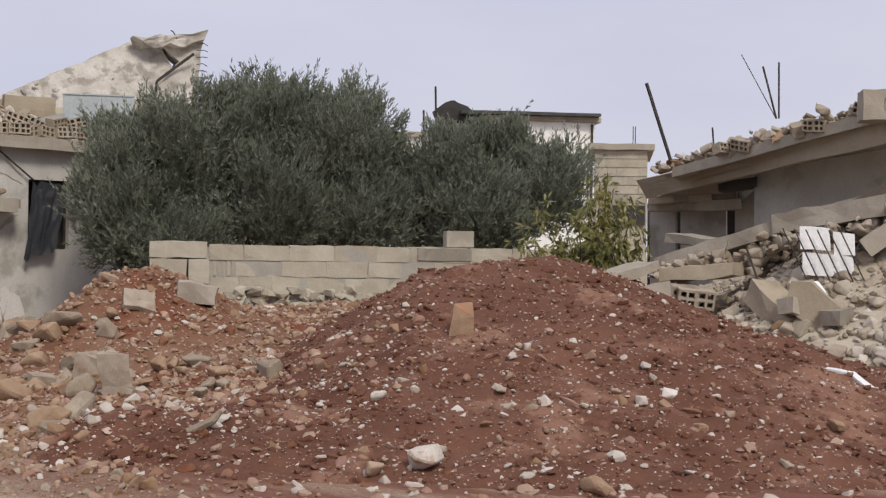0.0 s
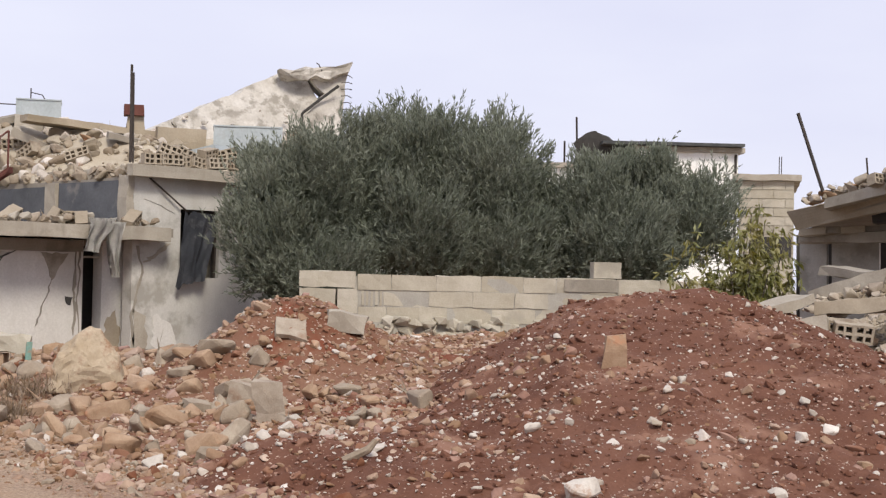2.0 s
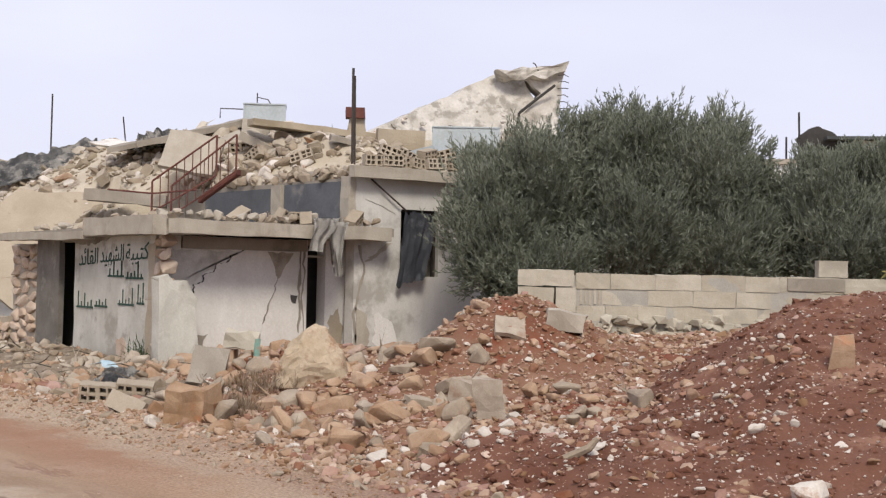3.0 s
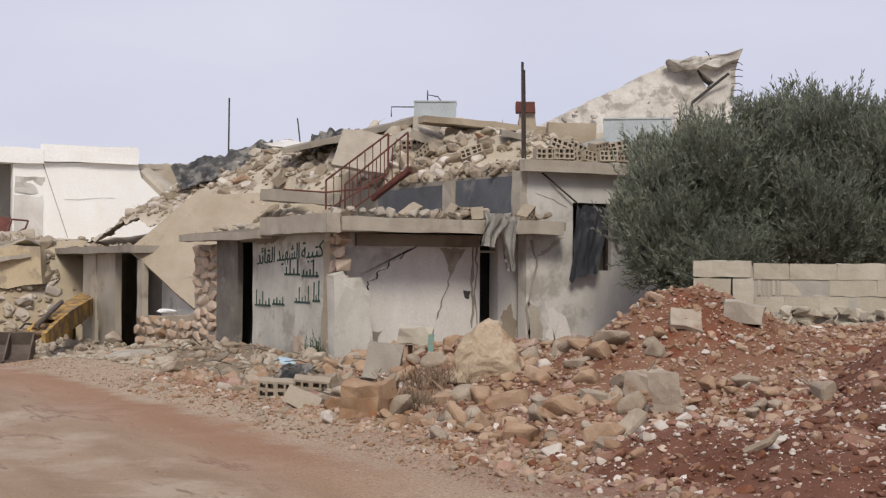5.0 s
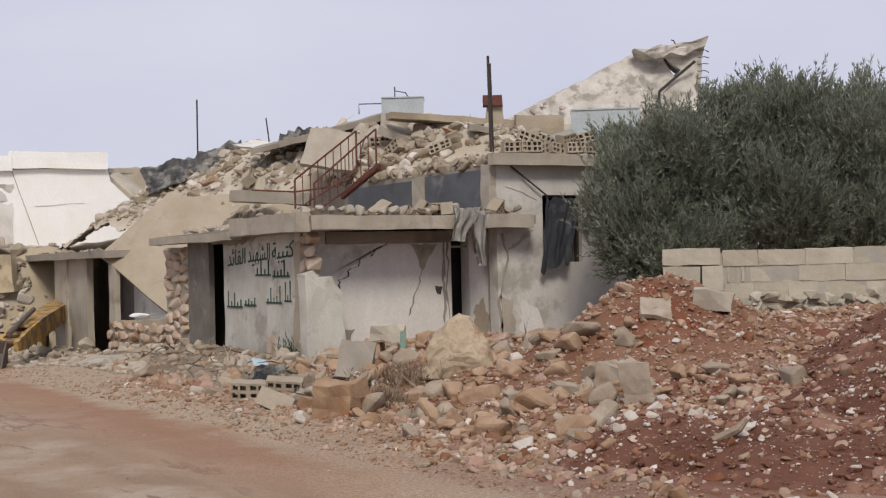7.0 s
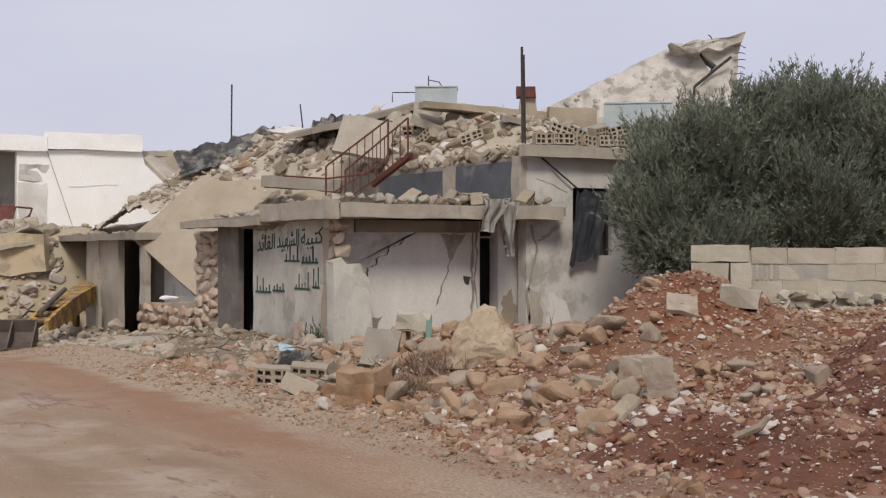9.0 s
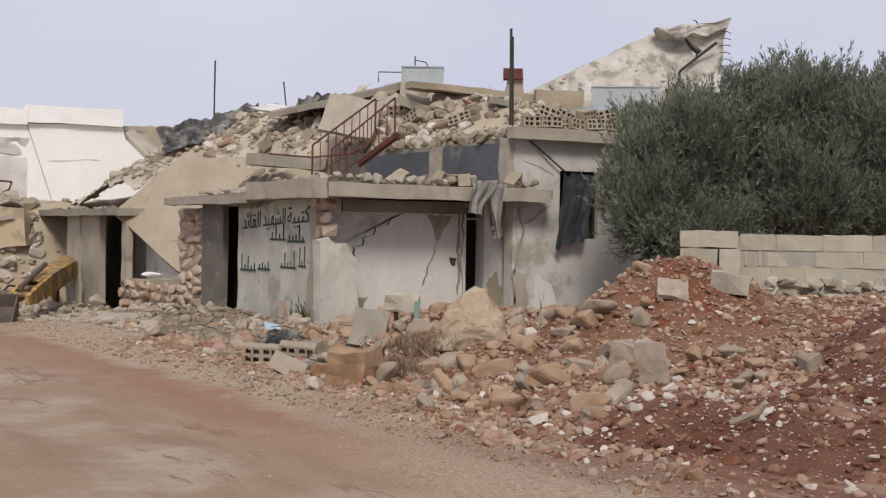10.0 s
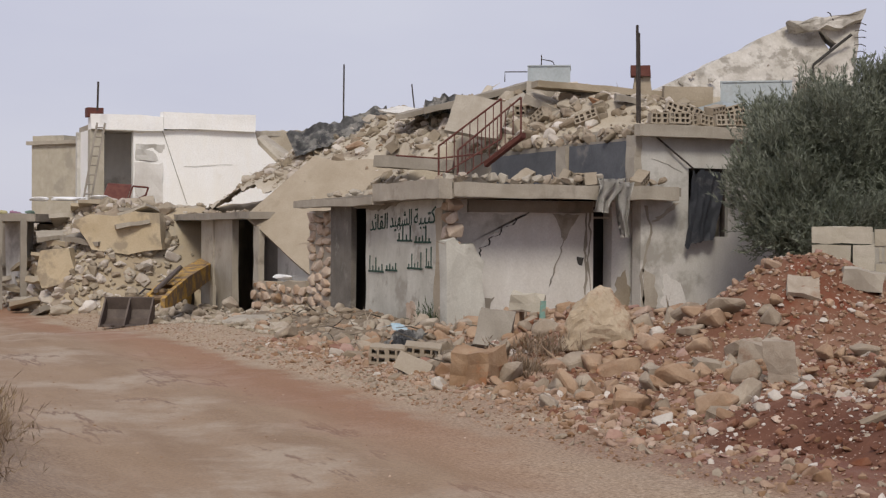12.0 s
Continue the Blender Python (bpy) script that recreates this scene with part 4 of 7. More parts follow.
# larger broken pieces on the roof
for i in range(60):
    x, y = RB.uniform(-28, -18.9), RB.uniform(10.5, 14.0)
    if roof_fn(x, y) < 2.3:
        continue
    stone(x, y, roof_fn(x, y) + 0.02, RB.uniform(0.10, 0.32), RB.choice((M_STONE_G, M_STONE_G, M_STONE, M_STONE_W)), "broken piece of masonry on a collapsed roof", "masonry_piece", rng=RB, group="broken masonry on the roof", squash=0.7)
spots = []
for i in range(2600):
    x, y = RB.uniform(-33.5, -18.7), RB.uniform(9.2, 14.5)
    if roof_fn(x, y) > 2.2:
        spots.append((x, y, roof_fn(x, y) + 0.01, RB.choice((0.03, 0.04, 0.05, 0.06, 0.09))))
bits = []
for i in range(1700):
    x, y = RB.uniform(-33.5, -18.8), RB.uniform(9.4, 14.4)
    if roof_fn(x, y) > 2.2:
        bits.append((x, y, roof_fn(x, y) + (-0.12 if -28.6 < x < -24.9 and y < 11.0 else 0.02), RB.choice((0.08, 0.1, 0.12, 0.15, 0.18, 0.24))))
rocks("roof_masonry", M_PEB_GREY, bits[::2], "broken grey masonry strewn over a collapsed roof", 32)
rocks("roof_masonry", M_STONE_G, bits[1::4], "broken ochre masonry strewn over a collapsed roof", 33)
rocks("roof_masonry", M_PEB_WHITE, bits[3::4], "broken white plaster lumps strewn over a roof", 34)
pebbles("roof_rubble_stones", M_PEB_GREY, spots, "small broken stones strewn over a collapsed roof", 31)


def slab_piece(name, lo, size, rot, material, label, seed):
    bm = box(tuple(-s / 2 for s in size), tuple(s / 2 for s in size), 8, 0.03, 3, seed)
    bmesh.ops.transform(bm, matrix=pose(0, 0, 0, *rot), verts=bm.verts)
    bmesh.ops.translate(bm, verts=bm.verts, vec=Vector(lo))
    return single(name, bm, material, lo, label, "concrete slab", "broken slabs on the roof")


for i, (p, sz, rt, m_) in enumerate((
        ((-22.43, 13.16, 4.13), (2.3, 0.5, 0.12), (0, 4, 75), M_BROWN), ((-25.64, 12.47, 4.27), (2.4, 1.2, 0.12), (6, -14, 65), M_CONC_D),
        ((-26.42, 11.97, 4.11), (1.9, 1.0, 0.1), (8, -12, 60), M_CONC_D), ((-22.83, 12.45, 3.85), (0.9, 0.5, 0.16), (12, 25, 40), M_CONC),
        ((-24.10, 12.18, 3.85), (0.9, 0.7, 0.12), (25, -25, 60), M_CONC), ((-23.37, 12.51, 4.16), (0.5, 0.4, 0.35), (4, 4, 60), M_CONC),
        ((-21.59, 14.49, 4.00), (0.85, 0.4, 0.36), (3, 2, 62), M_BROWN), ((-21.11, 13.40, 3.82), (1.2, 0.3, 0.1), (10, 8, 70), M_CONC_D),
        ((-23.43, 11.28, 3.64), (1.0, 0.8, 0.1), (60, 10, 50), M_CONC), ((-23.90, 10.26, 2.81), (1.4, 0.5, 0.2), (0, 4, 60), M_CONC_D))):
    slab_piece("broken_slab", p, sz, rt, m_, "broken flat piece of concrete on a collapsed roof", 30 + i)
# white flapping sheet and dark cloth caught in the rubble
single("white_sheet", plate([(-27.39, 10.97, 4.01), (-27.24, 11.34, 4.11), (-27.02, 11.86, 4.07), (-27.11, 11.65, 3.93)], (0.1, -0.1, 0.03), 3, 0.05, 3, 2), M_SACK, (-27.24, 11.34, 4.01), "white plastic sheet caught in roof rubble", "plastic sheet")
def draped(name, tl, tr, br, bl, folds, material, label, category, seed, nu=44, nv=16, freq=14):
    """A rumpled sheet between four corners."""
    tl, tr, br, bl = (Vector(v) for v in (tl, tr, br, bl))
    bm = bmesh.new()
    nrm = (tr - tl).cross(bl - tl).normalized()
    grid = []
    for j in range(nv + 1):
        row = []
        for i in range(nu + 1):
            u, v = i / nu, j / nv
            p = tl.lerp(tr, u).lerp(bl.lerp(br, u), v)
            crease = noise.noise(Vector((u * freq + seed, v * 2.2, seed))) + 0.5 * noise.noise(Vector((u * freq * 2.2, v * 5 + seed, 2.0)))
            sag = 0.10 * noise.noise(Vector((u * 5, seed, 1.0)))
            p = p + nrm * folds * crease + Vector((0, 0, sag * (1 if j in (0, nv) else 0.6)))
            row.append(bm.verts.new(p))
        grid.append(row)
    for a, z in zip(grid, grid[1:]):
        for k in range(nu):
            bm.faces.new((a[k], a[k + 1], z[k + 1], z[k]))
    bmesh.ops.solidify(bm, geom=bm.faces[:], thickness=0.015)
    return single(name, bm, material, tl, label, category)


draped("dark_tarpaulin", (-30.4, 9.97, 3.74), (-29.55, 12.0, 4.36), (-28.6, 11.66, 3.74), (-29.3, 9.84, 3.18), 0.11, M_STREAKED, "torn black tarpaulin with pale streaks over rubble", "tarpaulin", 5, 60, 20, 9)
draped("crumpled_sheet", (-26.3, 11.5, 4.22), (-25.8, 12.1, 4.32), (-25.4, 11.9, 3.92), (-25.9, 11.3, 3.85), 0.09, M_STREAKED, "grey plastic sheet caught under a roof slab", "plastic sheet", 11, 18, 10)


def water_tank(name, c, size, rz, label, fittings):
    t = thing(name, (c[0], c[1], c[2]), label, "water tank")
    m = pose(*c, 0, 0, rz)
    bm = box((-size[0] / 2, -size[1] / 2, 0), (size[0] / 2, size[1] / 2, size[2]), 6, 0.008, 2)
    bmesh.ops.bevel(bm, geom=[e for e in bm.edges if e.is_boundary], offset=0.01)
    bmesh.ops.transform(bm, matrix=m, verts=bm.verts)
    part("tank_body", bm, M_TANK, t)
    for sx in (-1, 1):
        bm = box((sx * size[0] / 2 - 0.015, -size[1] / 2 - 0.012, 0), (sx * size[0] / 2 + 0.015, -size[1] / 2 + 0.012, size[2]))
        bmesh.ops.transform(bm, matrix=m, verts=bm.verts)
        part("seam", bm, M_TANK, t)
    bm = box((-size[0] / 2 - 0.02, -size[1] / 2 - 0.02, size[2]), (size[0] / 2 + 0.02, size[1] / 2 + 0.02, size[2] + 0.025))
    bmesh.ops.transform(bm, matrix=m, verts=bm.verts)
    part("lid", bm, M_TANK, t)
    if fittings:
        bm = tube([m @ Vector((-size[0] * 0.2, 0, size[2])), m @ Vector((-size[0] * 0.2, 0, size[2] + 0.18)), m @ Vector((0.05, 0, size[2] + 0.14)), m @ Vector((0.12, 0, size[2] + 0.03))], 0.012)
        part("float_pipe", bm, M_IRON, t)
        bm = tube([m @ Vector((-size[0] * 0.2, 0, size[2] + 0.0)), m @ Vector((-size[0] * 0.2, 0, size[2] + 0.26))], 0.012)
        part("vent_pipe", bm, M_IRON, t)
        bm = tube([m @ Vector((-size[0] * 0.5, 0, size[2] - 0.06)), m @ Vector((-size[0] * 1.1, 0, size[2] - 0.06)), m @ Vector((-size[0] * 1.1, 0, size[2] - 0.25))], 0.012)
        part("feed_pipe", bm, M_IRON, t)


water_tank("roof_water_tank", (-24.61, 13.37, 4.39), (0.78, 0.7, 0.36), 60, "grey galvanised water tank on a collapsed roof", True)
water_tank("roof_water_tank", (-20.51, 15.16, 3.63), (1.15, 0.8, 0.52), 55, "pale blue-grey metal water tank among roof rubble", False)
single("corrugated_strip", plate([(-20.20, 13.33, 3.46), (-19.64, 14.14, 3.72), (-19.61, 14.18, 3.61), (-20.13, 13.45, 3.40)], (0.02, -0.3, 0.02), 1, 0.02, 4), M_TANK, (-19.91, 13.76, 3.56), "bent pale metal strip lying on roof rubble", "metal strip")


def chimney():
    c = thing("broken_chimney", (-22.02, 13.84, 4.09), "broken plastered chimney stub with red brick cap", "chimney")
    part("stack", plate([(-22.10, 13.70, 4.02), (-21.92, 13.99, 4.01), (-21.94, 13.95, 4.39), (-22.09, 13.72, 4.39)], (-0.25, 0.15, 0), 1, 0.02, 4), M_BROWN, c)
    part("cap", plate([(-22.04, 13.61, 4.37), (-21.85, 13.91, 4.37), (-21.86, 13.90, 4.55), (-22.04, 13.61, 4.56)], (-0.3, 0.18, 0), 1, 0.015, 4), M_RUST, c, "dark red brick cap")


chimney()


def rod(name, a, z, r, label, category="pole"):
    bm = tube([a, z], r)
    return single(name, bm, M_IRON, a, label, category, "rods and poles on the roofs")


rod("antenna_pole", (-19.51, 12.18, 3.32), (-19.52, 12.17, 4.85), 0.022, "thin dark iron antenna pole on a roof corner")
rod("antenna_pole", (-19.58, 12.27, 3.32), (-19.59, 12.25, 4.74), 0.016, "thin dark iron antenna pole on a roof corner")
rod("antenna_pole", (-33.75, 12.54, 4.28), (-33.75, 12.55, 5.74), 0.022, "thin dark iron pole standing behind roof rubble")
rod("antenna_pole", (-33.09, 14.19, 4.46), (-33.13, 14.11, 5.27), 0.018, "thin dark iron pole standing behind roof rubble")


def stair_rail():
    s = thing("stair_railing", (-21.44, 9.63, 2.50), "rusty red iron stair railing, bent and detached", "railing")
    front = [(-21.44, 9.63, 2.98), (-21.01, 10.54, 3.75)]
    back = [(-22.04, 10.25, 2.96), (-21.57, 11.19, 3.85)]
    for (a, z), drop in ((front, 0.50), (back, 0.50)):
        a, z = Vector(a), Vector(z)
        part("handrail", tube([a, z], 0.018), M_RUST, s)
        low = Vector((0, 0, -drop))
        part("bottom_rail", tube([a + low, z + low * 1.3], 0.014), M_RUST, s)
        for i in range(9):
            p = a.lerp(z, i / 8)
            part("baluster" if 0 < i < 8 else "newel", tube([p, p + low * (1 + 0.3 * i / 8)], 0.009 if 0 < i < 8 else 0.018, 5), M_RUST, s)
    part("landing_rail", tube([(-22.18, 9.19, 2.85), (-21.44, 9.63, 2.78), (-21.41, 10.40, 2.88)], 0.016), M_RUST, s)
    part("string_plate", plate([(-21.94, 10.69, 2.69), (-21.66, 11.24, 3.18), (-21.66, 11.24, 3.27), (-21.94, 10.69, 2.78)], (-0.05, 0.1, 0), 2, 0.015, 4), M_RUST, s, "bent red steel stair string")


stair_rail()


# hanging cloth on the porch, and the torn curtain in the window
def hanging(name, pts, width_dir, material, label, category, seed):
    bm = bmesh.new()
    rows = []
    n = 10
    for i in range(n + 1):
        t_ = i / n
        c = Vector(pts[0]).lerp(Vector(pts[1]), t_)
        w = Vector(width_dir) * (1 - 0.45 * t_)
        rows.append([bm.verts.new(c + w * (k / 8 - 0.5) + Vector((0.07 * math.sin(k * 1.9 + t_ * 2), 0.03 * math.cos(k * 1.3), 0))) for k in range(9)])
    for a, z in zip(rows, rows[1:]):
        for k in range(8):
            bm.faces.new((a[k], a[k + 1], z[k + 1], z[k]))
    wobble(bm, 0.06, 3.5, seed)
    bmesh.ops.solidify(bm, geom=bm.faces[:], thickness=0.012)
    return single(name, bm, material, pts[0], label, category, smooth=True)


hanging("hanging_cloth", ((-18.00, 10.81, 2.37), (-18.00, 10.65, 1.88)), (0, 0.52, 0.0), M_CLOTH, "dusty grey cloth hanging over a porch slab", "cloth", 2)
hanging("hanging_cloth", ((-17.98, 11.01, 2.31), (-17.98, 11.02, 1.51)), (0, 0.28, 0.0), M_CLOTH, "striped grey and beige cloth strip hanging down", "cloth", 5)
draped("window_tarpaulin", (-18.38, 12.46, 2.55), (-18.44, 13.12, 2.50), (-18.30, 12.78, 1.50), (-18.34, 12.30, 1.40), 0.05, M_SLATE, "slate-coloured plastic sheet hanging from a window", "tarpaulin", 9, 24, 24, 3.5)


# ---- toppled upper storey behind the house ----
def toppled():
    t = thing("toppled_slab", (-26.32, 19.91, 4.71), "huge cracked pale concrete slab, tilted upright", "concrete slab")
    part("slab", plate([(-26.59, 16.89, 4.61), (-26.77, 18.44, 5.32), (-26.73, 19.35, 5.72), (-26.63, 20.16, 6.09), (-26.54, 20.62, 6.34), (-26.24, 21.00, 6.24), (-25.77, 21.10, 5.54), (-25.82, 20.56, 4.88), (-25.86, 19.86, 4.41), (-26.26, 18.30, 4.33)], (-0.55, 0.3, 0.05), 7, 0.07, 2.6, 3), M_TOPPLED, t, "whitish shattered concrete face")
    part("end_piece", plate([(-25.98, 20.83, 6.22), (-25.72, 21.16, 6.36), (-25.37, 21.58, 6.50), (-25.34, 21.46, 5.77), (-25.24, 21.27, 4.66), (-25.37, 21.11, 4.42), (-25.70, 20.38, 4.42), (-25.76, 20.63, 5.26), (-25.65, 21.09, 5.81)], (-0.6, 0.35, 0.0), 5, 0.05, 3.0, 7), M_TOPPLED, t)
    part("top_beam", plate([(-26.09, 20.21, 6.28), (-25.12, 21.40, 6.50), (-25.16, 21.36, 6.28), (-25.49, 20.97, 6.12), (-26.08, 20.23, 6.12)], (-0.3, 0.2, 0), 4, 0.12, 3, 9), M_TOPPLED, t)
    for i in range(6):
        q = Vector((-25.24, 21.27, 6.20)).lerp(Vector((-25.25, 21.26, 5.43)), i / 5)
        part("bent_bar", tube([q, q + Vector((0.08, 0.13, 0.02)), q + Vector((0.12, 0.22, -0.03 + 0.02 * (i % 3)))], 0.01, 5), M_IRON, t)
    part("bent_bar", tube([(-25.53, 20.92, 6.30), (-25.57, 20.86, 6.45), (-25.61, 20.82, 6.48)], 0.014, 5), M_IRON, t)
    for k, (pa, pz, w) in enumerate((((-25.24, 21.19, 5.97), (-25.75, 20.56, 5.32), 0.035), ((-25.75, 20.56, 5.32), (-25.82, 20.48, 4.88), 0.03))):
        part("gap", tube([pa, Vector(pa).lerp(Vector(pz), 0.5) + Vector((0.0, 0.05, 0.04)), pz], w, 5), M_DARK, t)


toppled()
RT = random.Random(8)
bits = []
for i in range(16):
    u_, v_ = RT.random(), RT.random() ** 1.3
    low = Vector((-26.41, 17.36, 4.50)).lerp(Vector((-25.47, 20.36, 4.65)), u_)
    high = Vector((-26.78, 17.16, 4.69)).lerp(Vector((-26.08, 20.55, 6.19)), u_)
    q = low.lerp(high, v_)
    bits.append((q.x, q.y, q.z, RT.choice((0.05, 0.07, 0.09, 0.12, 0.16))))
rocks("slab_fragments", M_PEB_WHITE, bits[::2], "pale fragments clinging to a toppled slab", 81)
rocks("slab_fragments", M_TOPPLED, bits[1::2], "grey fragments clinging to a toppled slab", 82)
for i in range(40):
    x = 900 + 300 * RT.random()
    p = Vector((-26.17, 16.62, 4.49)).lerp(Vector((-24.92, 20.08, 4.71)), (x - 900) / 300)
    stone(p.x, p.y, p.z + RT.uniform(-0.4, 0.1), RT.uniform(0.08, 0.3), RT.choice((M_STONE_W, M_STONE_G)), "pale broken masonry below a toppled slab", "masonry_lump", rng=RT, group="masonry under the toppled slab")
single("masonry_bank", plate([(-25.94, 16.05, 4.41), (-24.00, 20.41, 4.58), (-24.01, 20.40, 3.25), (-25.95, 16.04, 3.52)], (-1.5, 0.9, 0), 3, 0.15, 1.5, 4), M_GREYSOIL, (-25.09, 18.21, 3.51), "bank of broken masonry under a toppled slab", "rubble heap", kind="structure")


# ---- brown slab leaning on the next house, and that house's porch ----
single("leaning_slab", plate([(-28.15, 8.38, 1.9), (-27.91, 9.73, 3.11), (-27.34, 10.05, 3.0), (-26.94, 10.38, 3.04), (-26.19, 10.86, 2.98), (-25.98, 10.75, 2.7), (-26.1, 10.47, 2.5), (-25.41, 9.69, 1.17), (-25.36, 9.12, 0.54), (-25.97, 8.94, 0.82)], (-0.06, 0.09, -0.085), 3, 0.02, 3.0, 5), M_BROWN, (-26.47, 9.14, 1.25), "brown concrete slab leaning at a steep angle", "concrete slab")


def next_house():
    h = thing("shop_front", (-29, 9, 0), "ruined bare concrete shop front with square piers", "building")
    part("lintel_slab", box((-33.9, 8.3, 1.84), (-27.6, 9.4, 1.98), 14, 0.02, 2, 3), M_CONC_D, h)
    for x0, x1, y0 in ((-32.0, -31.0, 8.5), (-31.0, -30.2, 8.54), (-30.2, -29.5, 8.5)):
        part("pier", box((x0, y0, -0.5), (x1, 8.64, 1.85), 6, 0.012, 2, x0), M_CONC, h)
    part("pier", box((-27.95, 8.5, -0.4), (-27.62, 8.62, 1.70), 5, 0.02, 3, 5), M_CONC, h)
    part("recess_wall", plate([(-27.95, 9.0, -0.4), (-27.95, 9.0, 1.76), (-27.2, 9.0, 1.42), (-26.0, 9.0, 0.84), (-25.2, 9.0, 0.45), (-24.6, 9.0, 0.4), (-24.6, 9.0, -0.4)], (0, 0.14, 0), 2, 0.012, 2, 6), M_PLASTER, h, "pale grey wall under a leaning slab")
    # added dark sheet behind the piers; shade of the opening painted as colour
    part("opening_dark", box((-36.0, 9.3, -0.5), (-28.3, 9.4, 1.84)), M_CONC_DARK, h)
    rng = random.Random(4)
    part("low_wall", plate([(-27.95, 8.5, -0.4), (-27.95, 8.5, 0.55), (-27.2, 8.5, 0.62), (-26.6, 8.5, 0.56), (-25.8, 8.5, 0.66), (-24.7, 8.5, 0.70), (-24.7, 8.5, -0.4)], (0, 0.3, 0), 3, 0.03, 3, 8), M_BROWN, h, "low rubble wall with fallen plaster")
    for i in range(44):
        sb = stone_points(rng, 2, 0.9)
        bmesh.ops.scale(sb, verts=sb.verts, vec=Vector((0.24, 0.13, 0.15)) * rng.uniform(0.8, 1.25))
        bmesh.ops.translate(sb, verts=sb.verts, vec=Vector((-27.8 + 3.1 * (i % 11) / 10 + rng.uniform(-0.08, 0.08), 8.50 + rng.uniform(-0.03, 0.03), -0.05 + 0.19 * (i // 11))))
        part("low_wall_stone", sb, M_REDSTONE if i % 3 else M_STONE, h)
    part("loose_board", box((-30.75, 8.38, -0.3), (-30.55, 8.45, 0.42), 2, 0.01, 3, 2), M_CONC, h)


next_house()
for i in range(26):
    x = -33.7 + 6.0 * i / 25
    stone(x, 8.5 + RT.uniform(-0.1, 0.5), 2.0, RT.uniform(0.06, 0.16), M_STONE_G, "grey broken stone lying on a porch slab", "porch_stone", rng=RT, group="stones on the porch slab")
single("white_bag", stone_points(random.Random(2), 3, 0.6), M_SACK, (0, 0, 0), "crumpled white plastic bag on a low wall", "plastic bag").matrix_world = pose(-26.3, 8.55, 0.72, 0, 0, 30) @ Matrix.Diagonal((0.34, 0.14, 0.14, 1))


# ---- whitewashed house beyond ----
def white_house():
    h = thing("white_house", (-41, 10, 0), "whitewashed flat-roofed house with a cracked wall", "house")
    part("wall", plate([(-40, 8.69, 0.0), (-40, 13.6, 0.0), (-40, 13.5, 2.5), (-40, 12.95, 3.45), (-40, 12.25, 4.1), (-40, 12.14, 4.50), (-40, 8.69, 4.38)], (-0.25, 0, 0), 1, 0.012, 2), M_BRIGHT, h)
    part("broken_side", plate([(-40.3, 12.2, 0.0), (-40.3, 17.0, 0.0), (-40.3, 17.0, 4.45), (-40.3, 14.6, 4.5), (-40.3, 13.2, 4.55), (-40.3, 12.2, 4.45)], (-0.3, 0, 0), 4, 0.09, 3, 2), M_GREYSOIL, h, "torn-open masonry flank")
    part("peeled_patch", box((-40.0, 8.75, 3.55), (-39.985, 9.55, 4.0), 6, 0.05, 4, 3), M_PLASTER, h, "bare grey patch where the whitewash fell")
    part("peeled_patch", box((-40.0, 8.72, 2.3), (-39.985, 9.5, 3.5), 6, 0.04, 3, 9), M_WHITE, h)
    part("parapet", box((-40.3, 9.5, 4.44), (-39.85, 12.14, 4.92), 10, 0.03, 2, 3), M_BRIGHT, h)
    part("parapet", box((-40.3, 7.5, 4.36), (-39.85, 9.5, 4.78), 8, 0.03, 2, 4), M_BRIGHT, h)
    part("recess_wall", box((-41.6, 7.4, 0.0), (-41.4, 9.0, 4.36)), M_PLASTER, h)
    part("corner_pier", box((-40.3, 7.5, 0.0), (-39.95, 7.88, 4.36)), M_BLOCK, h)
    part("side_wall", box((-41.6, 7.5, 0.0), (-40.3, 7.7, 4.36)), M_BRIGHT, h)
    part("roof", box((-41.6, 7.5, 4.36), (-40.3, 13.2, 4.5)), M_CONC, h)
    part("roof_stub", box((-40.3, 7.42, 4.7), (-39.9, 7.85, 4.95)), M_RUST, h)
    part("roof_pole", tube([(-39.37, 7.58, 4.83), (-39.36, 7.60, 5.60)], 0.03), M_IRON, h)
    part("fallen_beam", plate([(-36.43, 11.14, 4.03), (-36.39, 11.28, 4.03), (-35.17, 11.81, 3.30), (-35.23, 11.63, 3.18)], (-0.3, 0.2, 0.1), 1, 0.03, 3), M_CONC, h, "pale beam sloping down from a broken roof")
    part("crack", plate([(-39.99, 9.45, 4.5), (-39.99, 9.465, 4.5), (-39.99, 10.2, 2.35), (-39.99, 10.185, 2.35)], (0.01, 0, 0)), M_CONC_D, h)
    part("crack", plate([(-39.99, 10.1, 3.40), (-39.99, 11.5, 3.5), (-39.99, 11.5, 3.512), (-39.99, 10.1, 3.412)], (0.005, 0, 0), 3, 0.03, 4), M_PLASTER, h)


white_house()


def ladder():
    l_ = thing("wooden_ladder", (-37.94, 7.06, 2.45), "grey wooden ladder leaning against a roof edge", "ladder")
    part("stile", tube([(-37.96, 6.97, 2.42), (-38.38, 7.39, 4.42)], 0.03, 5), M_CONC_D, l_)
    part("stile", tube([(-37.92, 7.16, 2.42), (-38.35, 7.59, 4.42)], 0.03, 5), M_CONC_D, l_)
    for i in range(8):
        part("rung", tube([Vector((-37.96, 6.97, 2.42)).lerp(Vector((-38.38, 7.39, 4.42)), (i + 0.5) / 8), Vector((-37.92, 7.16, 2.42)).lerp(Vector((-38.35, 7.59, 4.42)), (i + 0.5) / 8)], 0.02, 5), M_CONC_D, l_)


